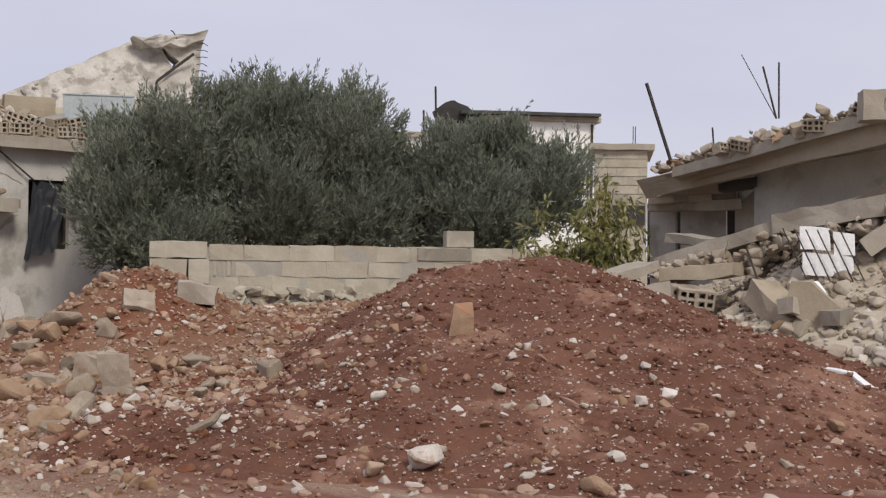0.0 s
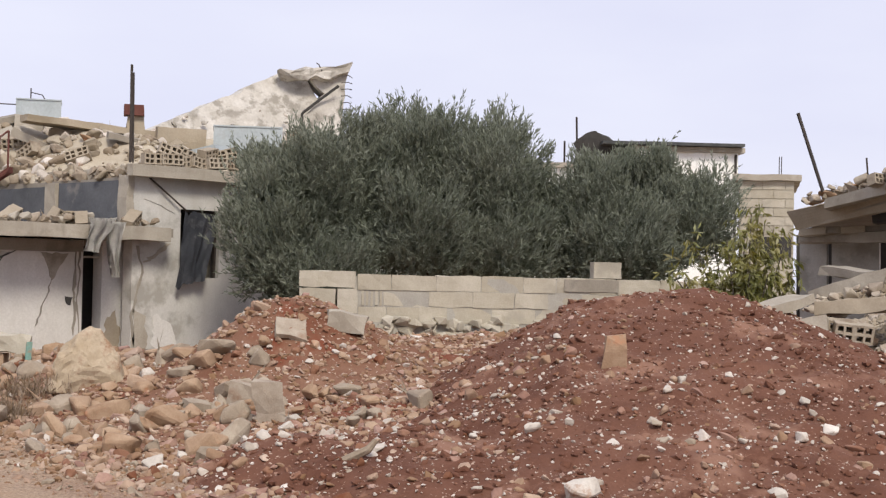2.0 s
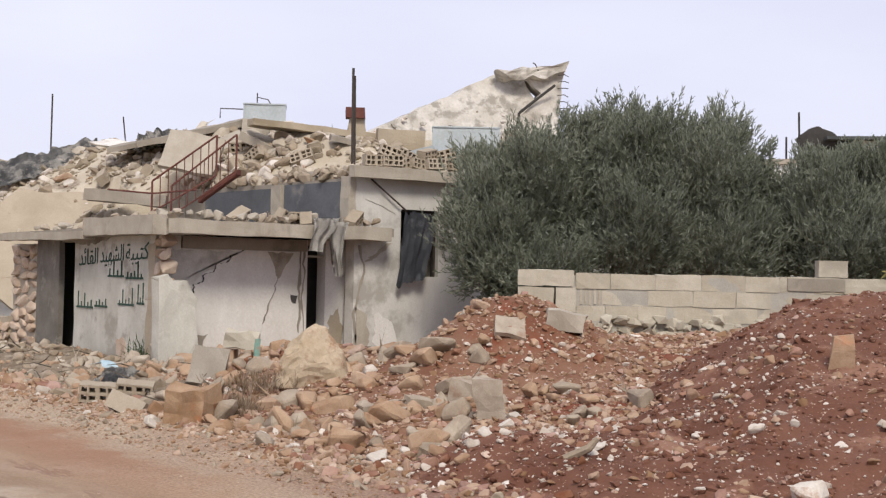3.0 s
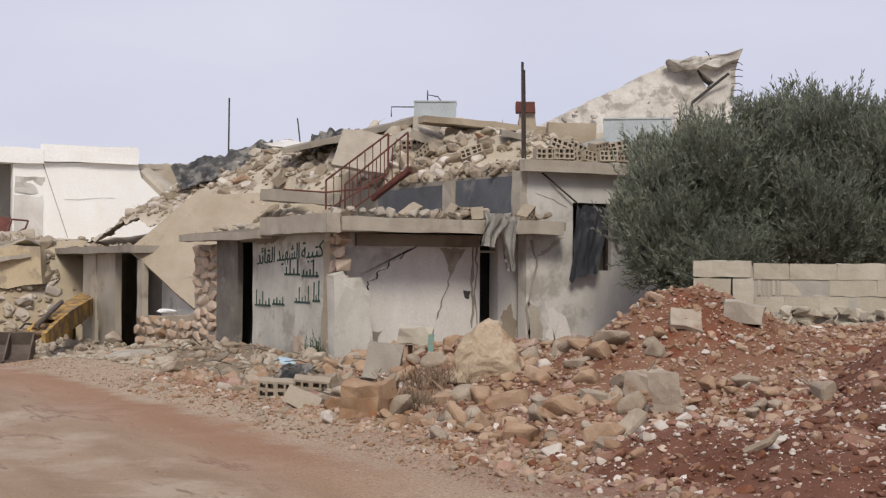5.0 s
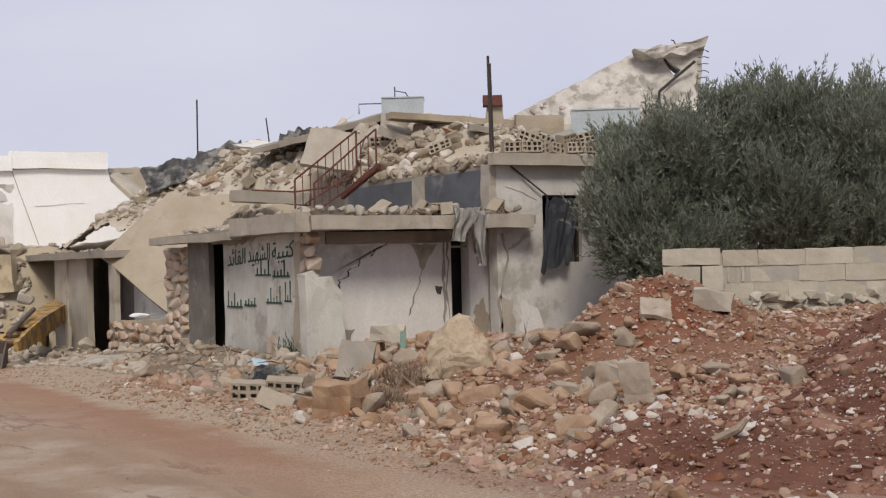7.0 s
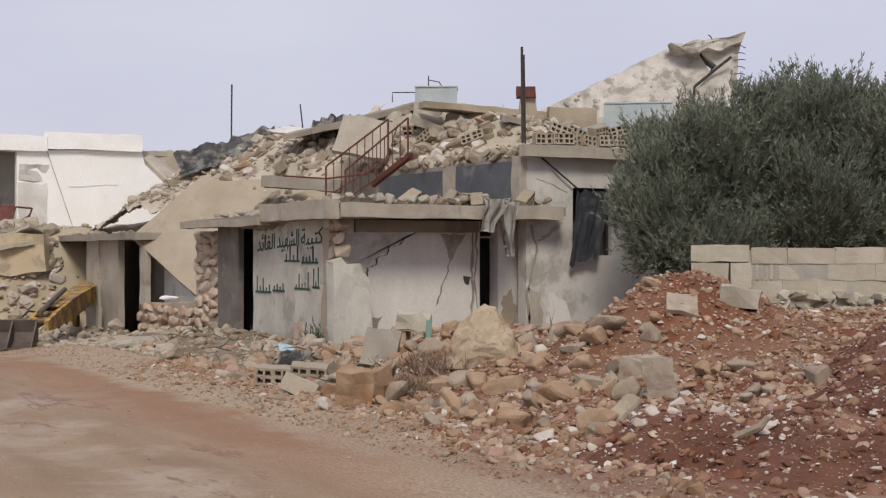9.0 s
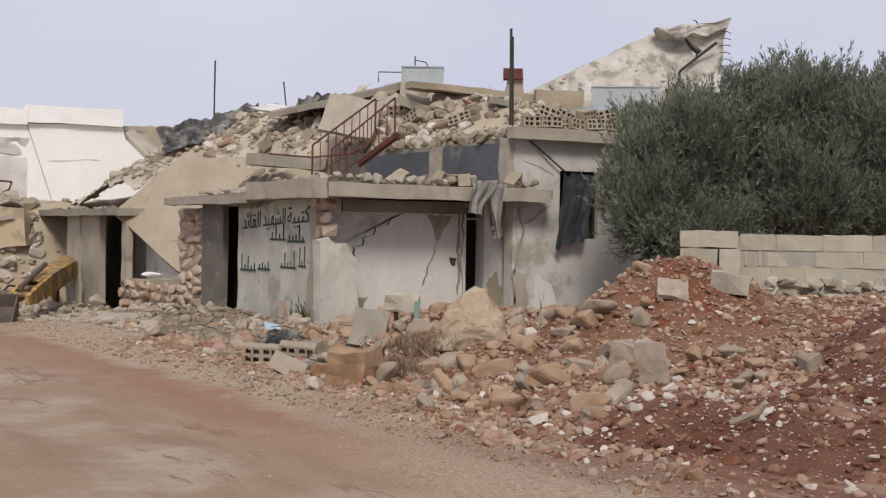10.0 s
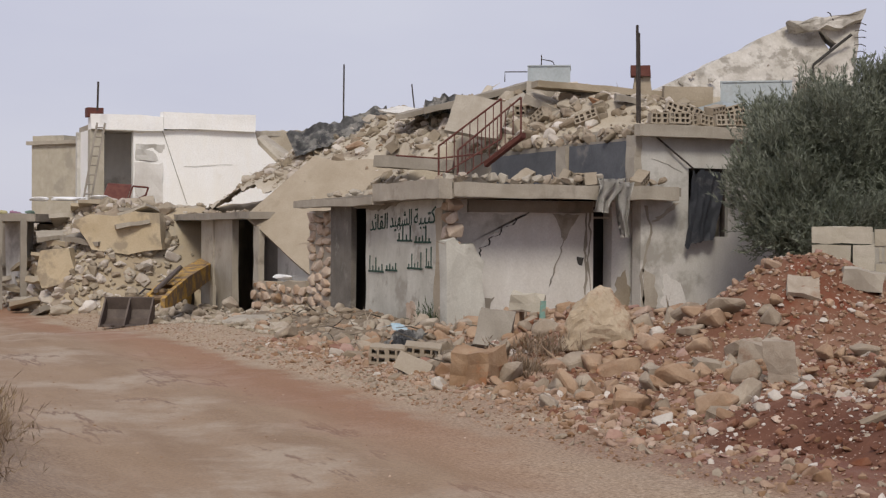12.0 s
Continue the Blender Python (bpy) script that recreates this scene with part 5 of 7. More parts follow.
ladder()
single("fallen_door", plate([(-37.35, 7.46, 2.80), (-37.23, 8.04, 2.77), (-36.87, 7.82, 2.29), (-36.99, 7.22, 2.32)], (-0.06, 0.03, 0.02)), M_RUST, (-37.31, 7.66, 2.52), "faded red-brown door panel leaning on rubble", "door panel")
fr = thing("metal_frame", (-36.72, 8.04, 2.51), "thin rusty metal frame leaning on rubble", "metal frame")
for a_, z_ in (((-36.67, 7.82, 2.26), (-36.83, 7.99, 2.73)), ((-36.83, 7.99, 2.73), (-36.75, 8.37, 2.70)), ((-36.75, 8.37, 2.70), (-36.59, 8.19, 2.27)), ((-36.67, 7.82, 2.26), (-36.67, 8.29, 2.51))):
    part("frame_bar", tube([a_, z_], 0.025, 5), M_RUST, fr)
for k, (xx, yy, w_) in enumerate(((120, 352, 0.7), (175, 350, 0.4), (70, 352, 0.35))):
    sb = stone_points(random.Random(20 + k), 3, 0.35)
    ob = single("white_sheet", sb, M_SACK, (0, 0, 0), "crumpled white sheet lying on a rubble bank", "plastic sheet", "white sheets on the bank")
    px_, py_, pz_ = ((-36.55, 6.32, 2.38), (-36.40, 7.10, 2.42), (-36.16, 5.58, 2.36))[k]
    ob.matrix_world = pose(px_, py_, pz_, 0, 0, 70) @ Matrix.Diagonal((w_, 0.3, 0.22, 1))


def far_house(name, a, z, top, depth, mat_, label, blocks=0.0):
    """A far flat-roofed house between two corners, with a parapet, courses of blocks and a window."""
    h = thing(name, (a[0], a[1], 0), label, "house")
    a, z = Vector((a[0], a[1], 0)), Vector((z[0], z[1], 0))
    d = (z - a).normalized()
    nb = Vector((-d.y, d.x, 0))
    ln = (z - a).length
    m = Matrix.Translation(a) @ Matrix.Rotation(math.atan2(d.y, d.x), 4, "Z")

    def add(nm, lo, hi, mt, cuts=0, jit=0.0):
        bm = box(lo, hi, cuts, jit, 2, ln)
        bmesh.ops.transform(bm, matrix=m, verts=bm.verts)
        return part(nm, bm, mt, h)

    add("wall", (0, 0, 0), (ln, depth, top), mat_)
    add("roof", (-0.15, -0.15, top), (ln + 0.15, depth + 0.1, top + 0.14), M_CONC, 8, 0.02)
    if blocks:
        zz, row = top - blocks, 0
        while zz > top - 9 * blocks and zz > 0.5:
            x = -0.25 * (row % 2)
            while x < ln:
                x1 = min(ln, x + 0.5)
                if x1 - max(0, x) > 0.1:
                    add("block", (max(0.0, x) + 0.008, -0.025, zz + 0.008), (x1 - 0.008, 0.0, zz + blocks - 0.008), mat_)
                x += 0.5
            zz -= blocks
            row += 1
    return h, add


h1, add1 = far_house("far_house", (-57.46, 8.53, 4.84), (-55.08, 10.58, 4.77), 4.9, 6.0, M_BLOCK, "far weathered block house with a flat roof")
add1("roof_hut", (0.0, 0.05, 4.9), (1.5, 3.0, 5.25), M_BLOCK, 4, 0.02)
h2, add2 = far_house("far_house", (-24.73, 31.36, 4.83), (-22.79, 33.53, 4.90), 5.25, 5.0, M_BRIGHT, "white block house with a sheet-metal roof edge", 0.22)
add2("roof_sheet", (-0.9, -0.4, 5.40), (3.0, 3.0, 5.48), M_DCLOTH, 4, 0.02)
add2("corner_pipe", (2.80, -0.08, 0), (2.86, -0.03, 5.2), M_IRON)
h3, add3 = far_house("far_house", (-18.48, 27.27, 3.51), (-17.49, 27.93, 3.52), 3.95, 4.0, M_BLOCK, "unfinished house of pale concrete blocks", 0.2)
# no real opening: a dark box paints the shade inside the window
add3("window_dark", (0.3, -0.03, 2.25), (1.15, 0.02, 2.7), M_DARK)
for dx in (0.85, 0.9):
    add3("starter_bar", (dx, 0.1, 3.9), (dx + 0.02, 0.12, 4.5), M_IRON)
h4, add4 = far_house("far_house", (-26.86, 29.53, 4.63), (-24.85, 31.26, 4.67), 4.75, 4.0, M_BRIGHT, "low white house almost hidden by trees")


def roof_shelter():
    s = thing("roof_shelter", (-25.58, 30.66, 5.28), "dark makeshift thatched shelter on a roof", "shelter")
    part("cover", plate([(-26.00, 30.30, 5.43), (-25.76, 30.50, 5.71), (-25.53, 30.71, 5.78), (-25.28, 30.91, 5.63), (-25.10, 31.06, 5.41), (-25.22, 30.96, 5.22), (-25.94, 30.36, 5.21)], (-0.6, 0.9, 0.0), 2, 0.05, 3), M_DARK, s)
    for x in (750, 772, 836):
        part("post", tube([Vector((-26.50, 30.53, 4.79)).lerp(Vector((-25.46, 31.41, 4.81)), (x - 750) / 86), Vector((-26.18, 30.15, 5.49)).lerp(Vector((-25.15, 31.02, 5.51)), (x - 750) / 86)], 0.03, 5), M_IRON, s)
    part("mast", tube([(-26.23, 30.76, 4.80), (-25.94, 30.36, 6.16)], 0.03, 5), M_IRON, s)


roof_shelter()


# ---- olive trees behind the wall ----
def olive_tree(x, y, lobes, seed, sprays):
    t = thing("olive_tree", (x, y, 0), "dense dark grey-green olive tree behind a block wall", "tree", "olive trees")
    rng = np.random.default_rng(seed)
    pr = random.Random(seed)
    part("trunk", tube([(x, y, -0.1), (x + 0.08, y, 0.5), (x - 0.04, y + 0.05, 1.0), (x + 0.05, y, 1.5)], [0.24, 0.18, 0.15, 0.12], 8), M_BARK, t, smooth=True)
    bases, tips = [], []
    total = sum(r[0] * r[1] for _, r in lobes)
    for c, r in lobes:
        c = Vector(c)
        part("limb", tube([(x, y, 1.2), Vector((x, y, 1.3)).lerp(c, 0.5) + Vector((0, 0, 0.1)), c + Vector((0, 0, r[2] * 0.5))], [0.09, 0.06, 0.025], 6), M_BARK, t)
        k = int(sprays * r[0] * r[1] / total)
        # plumes: leafy branches that rise out of the lobe
        plumes = max(14, int(46 * r[0] * r[2]))
        pd = rng.normal(0, 1, (plumes, 3))
        pd /= np.linalg.norm(pd, axis=1, keepdims=True)
        lump = np.array([1 + 0.30 * noise.noise(Vector(q * 2.4) + Vector((seed, 0, c.x))) for q in pd])[:, None]
        pb = np.array(c) + pd * np.array(r) * 0.45
        pv = pd * np.array(r) * (0.40 * lump + rng.uniform(-0.08, 0.10, (plumes, 1))) + np.array([0, 0, 0.12]) * np.array(r)[2]
        which = rng.integers(0, plumes, k)
        f = rng.uniform(0.05, 1.0, (k, 1)) ** 0.7
        p = pb[which] + pv[which] * f + rng.normal(0, 1, (k, 3)) * (0.17 * (1.15 - f) + 0.035)
        pn = pv / np.linalg.norm(pv, axis=1, keepdims=True)
        up = pn[which] * 0.9 + np.array([0, 0, 0.75]) + rng.normal(0, 0.24, (k, 3))
        fill = rng.uniform(0, 1, k) < 0.34
        fd = rng.normal(0, 1, (k, 3))
        fd /= np.linalg.norm(fd, axis=1, keepdims=True)
        p[fill] = (np.array(c) + fd * np.array(r) * rng.uniform(0.50, 0.82, (k, 1)))[fill]
        up /= np.linalg.norm(up, axis=1, keepdims=True)
        ln = rng.uniform(0.12, 0.28, (k, 1))
        bases.append(p)
        tips.append(p + up * ln)
        core = bmesh.new()
        bmesh.ops.create_icosphere(core, subdivisions=3, radius=1.0)
        for v in core.verts:
            q = v.co.normalized()
            v.co = c + Vector((q.x * r[0], q.y * r[1], q.z * r[2])) * (0.50 + 0.10 * noise.noise(q * 2.4 + Vector((seed, 0, c.x))) + 0.10 * noise.noise(q * 7))
        part("inner_foliage", core, M_OLIVE, t)
    leaf_cloud("crown", M_OLIVE, np.concatenate(bases), np.concatenate(tips), 13, 0.085, 0.017, 0.32, seed, t)


olive_tree(-16.3, 13.4, (((-16.47, 12.86, 2.13), (0.95, 1.0, 1.2)), ((-16.26, 13.61, 2.81), (1.25, 1.2, 1.05)), ((-16.99, 13.01, 2.92), (0.5, 0.6, 0.5)), ((-15.90, 12.94, 1.58), (1.3, 0.8, 0.6))), 3, 12500)
olive_tree(-15.0, 14.6, (((-15.57, 14.69, 3.09), (1.15, 1.1, 1.05)), ((-14.76, 15.24, 2.86), (1.05, 1.0, 0.95)), ((-15.14, 14.14, 2.16), (1.25, 1.0, 0.9)), ((-14.43, 15.15, 1.94), (1.1, 0.9, 0.75)), ((-14.83, 15.59, 3.51), (0.35, 0.4, 0.42))), 11, 16000)
olive_tree(-13.2, 16.4, (((-13.66, 16.51, 2.50), (1.1, 1.0, 0.85)), ((-13.10, 17.19, 2.78), (0.80, 0.9, 0.68)), ((-12.57, 17.37, 2.41), (0.62, 0.7, 0.75)), ((-13.14, 16.29, 1.97), (1.3, 0.9, 0.65)), ((-12.63, 17.94, 2.90), (0.26, 0.3, 0.40)), ((-14.30, 16.09, 2.40), (0.7, 0.8, 0.66))), 17, 15000)


def sapling():
    base = (-9.44, 14.08, 1.32)
    t = thing("fruit_sapling", (base[0], base[1], 0.2), "young tree with yellowing drooping leaves", "tree")
    rng = np.random.default_rng(5)
    tops = ((-9.31, 14.16, 2.50), (-9.50, 14.03, 2.35), (-9.93, 13.73, 2.14), (-9.06, 14.32, 2.09), (-9.71, 13.88, 1.95), (-10.11, 13.59, 1.74), (-9.34, 14.50, 2.26), (-9.49, 13.79, 2.11), (-8.98, 14.38, 1.79), (-9.88, 13.51, 1.64), (-9.22, 13.86, 1.91), (-9.73, 13.75, 1.65), (-9.11, 14.05, 1.72), (-9.33, 14.03, 2.41), (-9.31, 14.28, 2.32), (-9.45, 14.07, 2.18))
    bs, tp = [], []
    b0 = Vector((base[0], base[1], 0.3))
    for q in tops:
        q = Vector(q)
        mid = b0.lerp(q, 0.5) + Vector((0, 0, 0.12))
        part("stem", tube([b0, mid, q], [0.02, 0.012, 0.005], 5), M_BARK, t)
        for k in range(64):
            f = rng.uniform(0.35, 1.02)
            p = np.array(mid.lerp(q, (f - 0.5) * 2) if f > 0.5 else b0.lerp(mid, f * 2)) + rng.normal(0, 0.06, 3)
            bs.append(p)
            tp.append(p + rng.normal(0, 0.06, 3) + np.array([0, 0, -0.05]))
    leaf_cloud("crown", M_SAPLEAF, np.array(bs), np.array(tp), 5, 0.115, 0.03, 0.45, 8, t, droop=0.55)


sapling()


# ---- collapsed house at the end of the block wall ----
def right_ruin():
    h = thing("collapsed_house", (-8, 17, 0.5), "collapsed concrete house with a sagging roof slab", "house")
    a, z = Vector((-11.19, 17.72, 2.64)), Vector((-5.57, 15.20, 3.31))
    ab, zb = Vector((-11.09, 17.78, 2.39)), Vector((-5.56, 15.20, 3.00))
    bm = plate([a, z, zb, ab], (-0.25, 0.45, 0.03), 6, 0.035, 3.0, 3)
    part("roof_edge_beam", bm, M_BROWN, h, "long broken concrete roof edge")
    part("roof_slab", plate([ab + Vector((0, 0, 0.10)), zb + Vector((0, 0, 0.12)), zb + Vector((-1.3, 4.6, 0.2)), ab + Vector((-1.5, 3.6, 0.1))], (0, 0, 0.14), 2, 0.03, 2, 5), M_CONC_D, h)
    part("wall", plate([(-9.30, 17.67, 2.92), (-6.43, 17.87, 3.12), (-6.40, 17.88, 1.17), (-9.27, 17.68, 1.08)], (-0.1, 0.22, 0)), M_PLASTER, h)
    part("wall", plate([(-11.57, 18.66, 2.26), (-11.24, 18.86, 2.27), (-11.22, 18.87, 1.01), (-11.55, 18.67, 1.00)], (-0.1, 0.22, 0)), M_PLASTER, h)
    part("wall", plate([(-11.18, 18.90, 2.27), (-10.60, 19.24, 2.27), (-10.58, 19.24, 1.02), (-11.16, 18.91, 1.01)], (-0.1, 0.22, 0)), M_PLASTER, h)
    part("wall", plate([(-10.29, 18.95, 2.26), (-9.73, 18.57, 2.58), (-9.71, 18.58, 1.06), (-10.28, 18.96, 1.04)], (-0.1, 0.22, 0)), M_PLASTER, h)
    # added dark sheet far back: the shaded interior given by colour
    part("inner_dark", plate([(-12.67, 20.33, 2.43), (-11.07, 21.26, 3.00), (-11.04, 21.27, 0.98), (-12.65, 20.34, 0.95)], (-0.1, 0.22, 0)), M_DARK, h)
    part("lintel", plate([(-11.21, 18.06, 2.37), (-9.74, 18.11, 2.39), (-9.74, 18.11, 2.24), (-11.21, 18.06, 2.22)], (-0.2, 0.4, 0), 2, 0.03, 3, 7), M_CONC, h)
    part("fallen_plank", plate([(-9.72, 17.43, 2.57), (-9.18, 17.50, 2.66), (-9.18, 17.50, 2.53), (-9.71, 17.44, 2.46)], (-0.2, 0.5, 0), 1, 0.02, 3), M_DARK, h)
    part("slab_layer", plate([(-10.14, 16.95, 2.75), (-5.57, 15.20, 3.44), (-5.56, 15.20, 3.30), (-10.14, 16.95, 2.61)], (-0.5, 1.4, 0.08), 3, 0.06, 2.4, 9), M_CONC, h, "layered broken roofing on the slab")
    part("slope_screed", plate([(-7.27, 15.89, 2.22), (-5.56, 15.52, 2.62), (-5.37, 15.06, 1.82), (-6.94, 15.49, 1.95)], (-0.1, 0.5, 0), 2, 0.05, 2), M_CONC_D, h)


right_ruin()
RR = random.Random(77)
for i in range(110):
    f = RR.random()
    p = Vector((-10.28, 17.10, 2.76)).lerp(Vector((-6.07, 15.54, 3.36)), f) + Vector((RR.uniform(-0.4, 0.05), RR.uniform(0, 0.7), RR.uniform(-0.06, 0.06)))
    stone(p.x, p.y, p.z, RR.uniform(0.07, 0.23), RR.choice((M_STONE_G, M_STONE_G, M_STONE)), "grey broken masonry on a sagging roof slab", "masonry_piece", rng=RR, group="masonry on the sagging roof", squash=0.6)
bits = []
for i in range(420):
    f = RR.random()
    p = Vector((-10.28, 17.10, 2.76)).lerp(Vector((-5.69, 15.37, 3.41)), f) + Vector((RR.uniform(-0.5, 0.0), RR.uniform(0, 1.0), RR.uniform(-0.03, 0.10)))
    bits.append((p.x, p.y, p.z, RR.choice((0.04, 0.06, 0.08, 0.1, 0.13))))
rocks("roof_edge_rocks", M_PEB_GREY, bits[::2], "grey masonry crumbs along a sagging roof edge", 45)
rocks("roof_edge_rocks", M_STONE_G, bits[1::2], "dusty masonry crumbs along a sagging roof edge", 46)
bits = []
for i in range(260):
    f = RR.random()
    p = Vector((-7.99, 13.23, 1.43)).lerp(Vector((-5.33, 13.47, 2.05)), f) + Vector((RR.gauss(0, 0.12), RR.gauss(0, 0.15), RR.gauss(-0.05, 0.05)))
    bits.append((p.x, p.y, p.z, RR.choice((0.03, 0.05, 0.07, 0.1, 0.14))))
rocks("beam_rocks", M_STONE_G, bits[::2], "broken masonry lying along a fallen beam", 47)
rocks("beam_rocks", M_PEB_GREY, bits[1::2], "dusty masonry lying along a fallen beam", 48)
for f in (0.25, 0.33, 0.55, 0.62, 0.8, 0.86, 0.9):
    p = Vector((-10.17, 16.93, 2.82)).lerp(Vector((-5.99, 15.36, 3.36)), f)
    hollow_block(p.x, p.y, p.z, RR.uniform(-20, 20), RR.uniform(-20, 20), RR.uniform(0, 180), 0.7)
single("masonry_block", box((-0.2, -0.2, -0.17), (0.2, 0.2, 0.17), 3, 0.02, 4), M_CONC, (0, 0, 0), "squared grey block standing on a roof", "concrete block").matrix_world = pose(*(-6.61, 15.53, 3.29), 0, 0, 35)
rod("leaning_pole", (-10.01, 16.69, 2.85), (-10.29, 16.51, 3.88), 0.024, "dark iron pole leaning on a broken roof")
rod("reinforcing_bar", (-9.52, 16.97, 3.02), (-9.54, 16.96, 3.29), 0.012, "short iron bar sticking out of a roof")
rod("reinforcing_bar", (-8.28, 16.39, 3.30), (-8.29, 16.39, 4.00), 0.012, "thin upright iron bar on a broken roof")
rod("reinforcing_bar", (-8.31, 16.38, 3.30), (-8.46, 16.30, 3.95), 0.013, "thin leaning iron bar on a broken roof")
rod("reinforcing_bar", (-8.32, 16.37, 3.32), (-8.69, 16.17, 4.10), 0.006, "thin leaning wire on a broken roof")


def beam(name, a, z, w, hgt, material, label, seed, category="concrete beam"):
    a, z = Vector(a), Vector(z)
    d = z - a
    m = d.to_track_quat("X", "Z").to_matrix().to_4x4()
    bm = box((-d.length / 2, -w / 2, -hgt / 2), (d.length / 2, w / 2, hgt / 2), 24, 0.03, 4.0, seed)
    bmesh.ops.transform(bm, matrix=Matrix.Translation((a + z) / 2) @ m, verts=bm.verts)
    return single(name, bm, material, (a + z) / 2, label, category, "fallen beams and slabs")


beam("fallen_beam", (-8.12, 13.50, 1.48), (-6.72, 13.60, 1.89), 0.45, 0.16, M_CONC, "broken grey concrete beam lying on rubble", 1)
beam("fallen_beam", (-6.77, 13.58, 1.92), (-5.37, 13.56, 2.12), 0.5, 0.20, M_CONC, "broken grey concrete beam lying on rubble", 2)
beam("fallen_beam", (-8.06, 12.11, 1.31), (-7.77, 12.66, 1.48), 0.4, 0.09, M_CONC, "thin pale slab end half buried in red soil", 3)
beam("fallen_slab", (-7.68, 12.83, 1.38), (-6.94, 13.03, 1.45), 0.6, 0.13, M_BROWN, "flat brown slab piece lying on rubble", 4)
beam("fallen_slab", (-6.49, 12.59, 1.26), (-5.98, 12.40, 0.93), 0.34, 0.22, M_BROWN, "thick brown concrete chunk tilted on rubble", 5)
beam("fallen_slab", (-8.41, 14.26, 1.79), (-7.42, 14.14, 1.67), 0.5, 0.10, M_CONC_D, "flat brown slab piece lying on rubble", 6)
beam("fallen_slab", (-5.75, 13.29, 1.68), (-5.33, 13.47, 2.01), 0.5, 0.18, M_CONC, "broken grey concrete beam lying on rubble", 7)
for p, s_, r_ in (((-6.40, 13.53, 1.74), (0.30, 0.16, 0.20), 30), ((-6.12, 13.67, 1.72), (0.20, 0.16, 0.20), 36), ((-6.31, 13.47, 1.51), (0.34, 0.16, 0.20), 28), ((-6.02, 13.49, 1.47), (0.2, 0.16, 0.14), 40)):
    b_ = thing("painted_block", p, "white-faced broken concrete block in rubble", "concrete block", "white-faced blocks")
    bm = box((-s_[0] / 2, -0.1, -s_[2] / 2), (s_[0] / 2, 0.1, s_[2] / 2), 3, 0.02, 5, s_[0] * 9)
    bmesh.ops.transform(bm, matrix=pose(*p, 4, 8, r_), verts=bm.verts)
    part("block_body", bm, M_CONC, b_)
    bm = box((-s_[0] / 2 + 0.02, -0.112, -s_[2] / 2 + 0.02), (s_[0] / 2 - 0.02, -0.096, s_[2] / 2 - 0.02), 3, 0.012, 5, s_[0] * 5)
    bmesh.ops.transform(bm, matrix=pose(*p, 4, 8, r_), verts=bm.verts)
    part("white_face", bm, M_SACK, b_, "white painted face")
wp = thing("white_wall_panel", (-5.95, 12.85, 1.4), "white plastered wall panel with bare bars across it", "wall panel")
for tile, (u0, u1, v0, v1) in enumerate(((0.02, 0.56, 0.54, 1.0), (0.62, 1.0, 0.46, 0.92), (0.05, 0.98, 0.0, 0.44))):
    c0, c1 = Vector((-6.16, 12.76, 1.42)), Vector((-5.70, 12.98, 1.40))
    rise = Vector((-0.04, 0.05, 0.45))
    part("plaster_face", plate([c0.lerp(c1, u) + rise * v for u, v in ((u0, v0), (u1, v0), (u1, v1), (u0, v1 + 0.04))], (-0.05, 0.10, 0.0), 2, 0.012, 5, tile), M_SACK, wp)
for k in range(6):
    c0 = Vector((-6.20, 12.70, 1.46)).lerp(Vector((-5.72, 12.93, 1.44)), k / 5)
    part("bare_bar", tube([c0 + Vector((-0.10, -0.03, 0.40)), c0 + Vector((0.0, -0.02, 0.2)), c0 + Vector((0.13, 0.02, -0.08))], 0.007, 5), M_IRON, wp)
single("woven_panel", plate([(-6.16, 13.53, 2.08), (-5.60, 13.73, 2.38), (-5.60, 13.75, 1.86), (-6.06, 13.58, 1.79)], (-0.03, 0.06, 0.0), 3, 0.02, 3, 2), M_STEEL, (-5.9, 13.6, 1.8), "dark brown woven panel leaning on rubble", "panel")
single("concrete_chunk", plate([(-6.02, 12.16, 1.10), (-5.96, 12.18, 1.36), (-5.80, 12.25, 1.36), (-5.52, 12.38, 1.10), (-5.55, 12.38, 0.96), (-5.72, 12.30, 0.90)], (-0.12, 0.30, 0.0), 3, 0.025, 4, 3), M_BROWN, (-5.8, 12.3, 0.95), "thick brown broken concrete chunk on rubble", "concrete chunk")
for k, (u, w_) in enumerate(((0.0, 0.35), (0.28, 0.22), (0.52, 0.30), (0.80, 0.34))):
    p_ = Vector((-11.0, 17.75, 2.36)).lerp(Vector((-10.05, 18.3, 2.44)), u)
    beam("fallen_plank", p_, p_ + Vector((w_, 0.12, 0.03)), 0.16, 0.09, M_CONC_D if k % 2 else M_BROWN, "short broken plank wedged under a roof slab", 40 + k, "plank")
for i in range(7):
    q = Vector((-6.39, 13.09, 1.64)).lerp(Vector((-5.89, 13.33, 1.57)), i / 6)
    rod("bent_bar", q + Vector((-0.12, -0.05, -0.16)), q + Vector((0.1, 0.05, 0.2 - 0.05 * (i % 3))), 0.007, "thin bent iron bar in rubble", "iron bar")
rod("bent_bar", (-6.70, 12.71, 1.66), (-6.50, 12.58, 1.34), 0.012, "thin bent iron bar in rubble", "iron bar")
for p, rz in (((-7.24, 12.40, 1.20), 35), ((-7.07, 12.38, 1.17), 40)):
    hollow_block(*p, 10, 5, rz, 0.9)
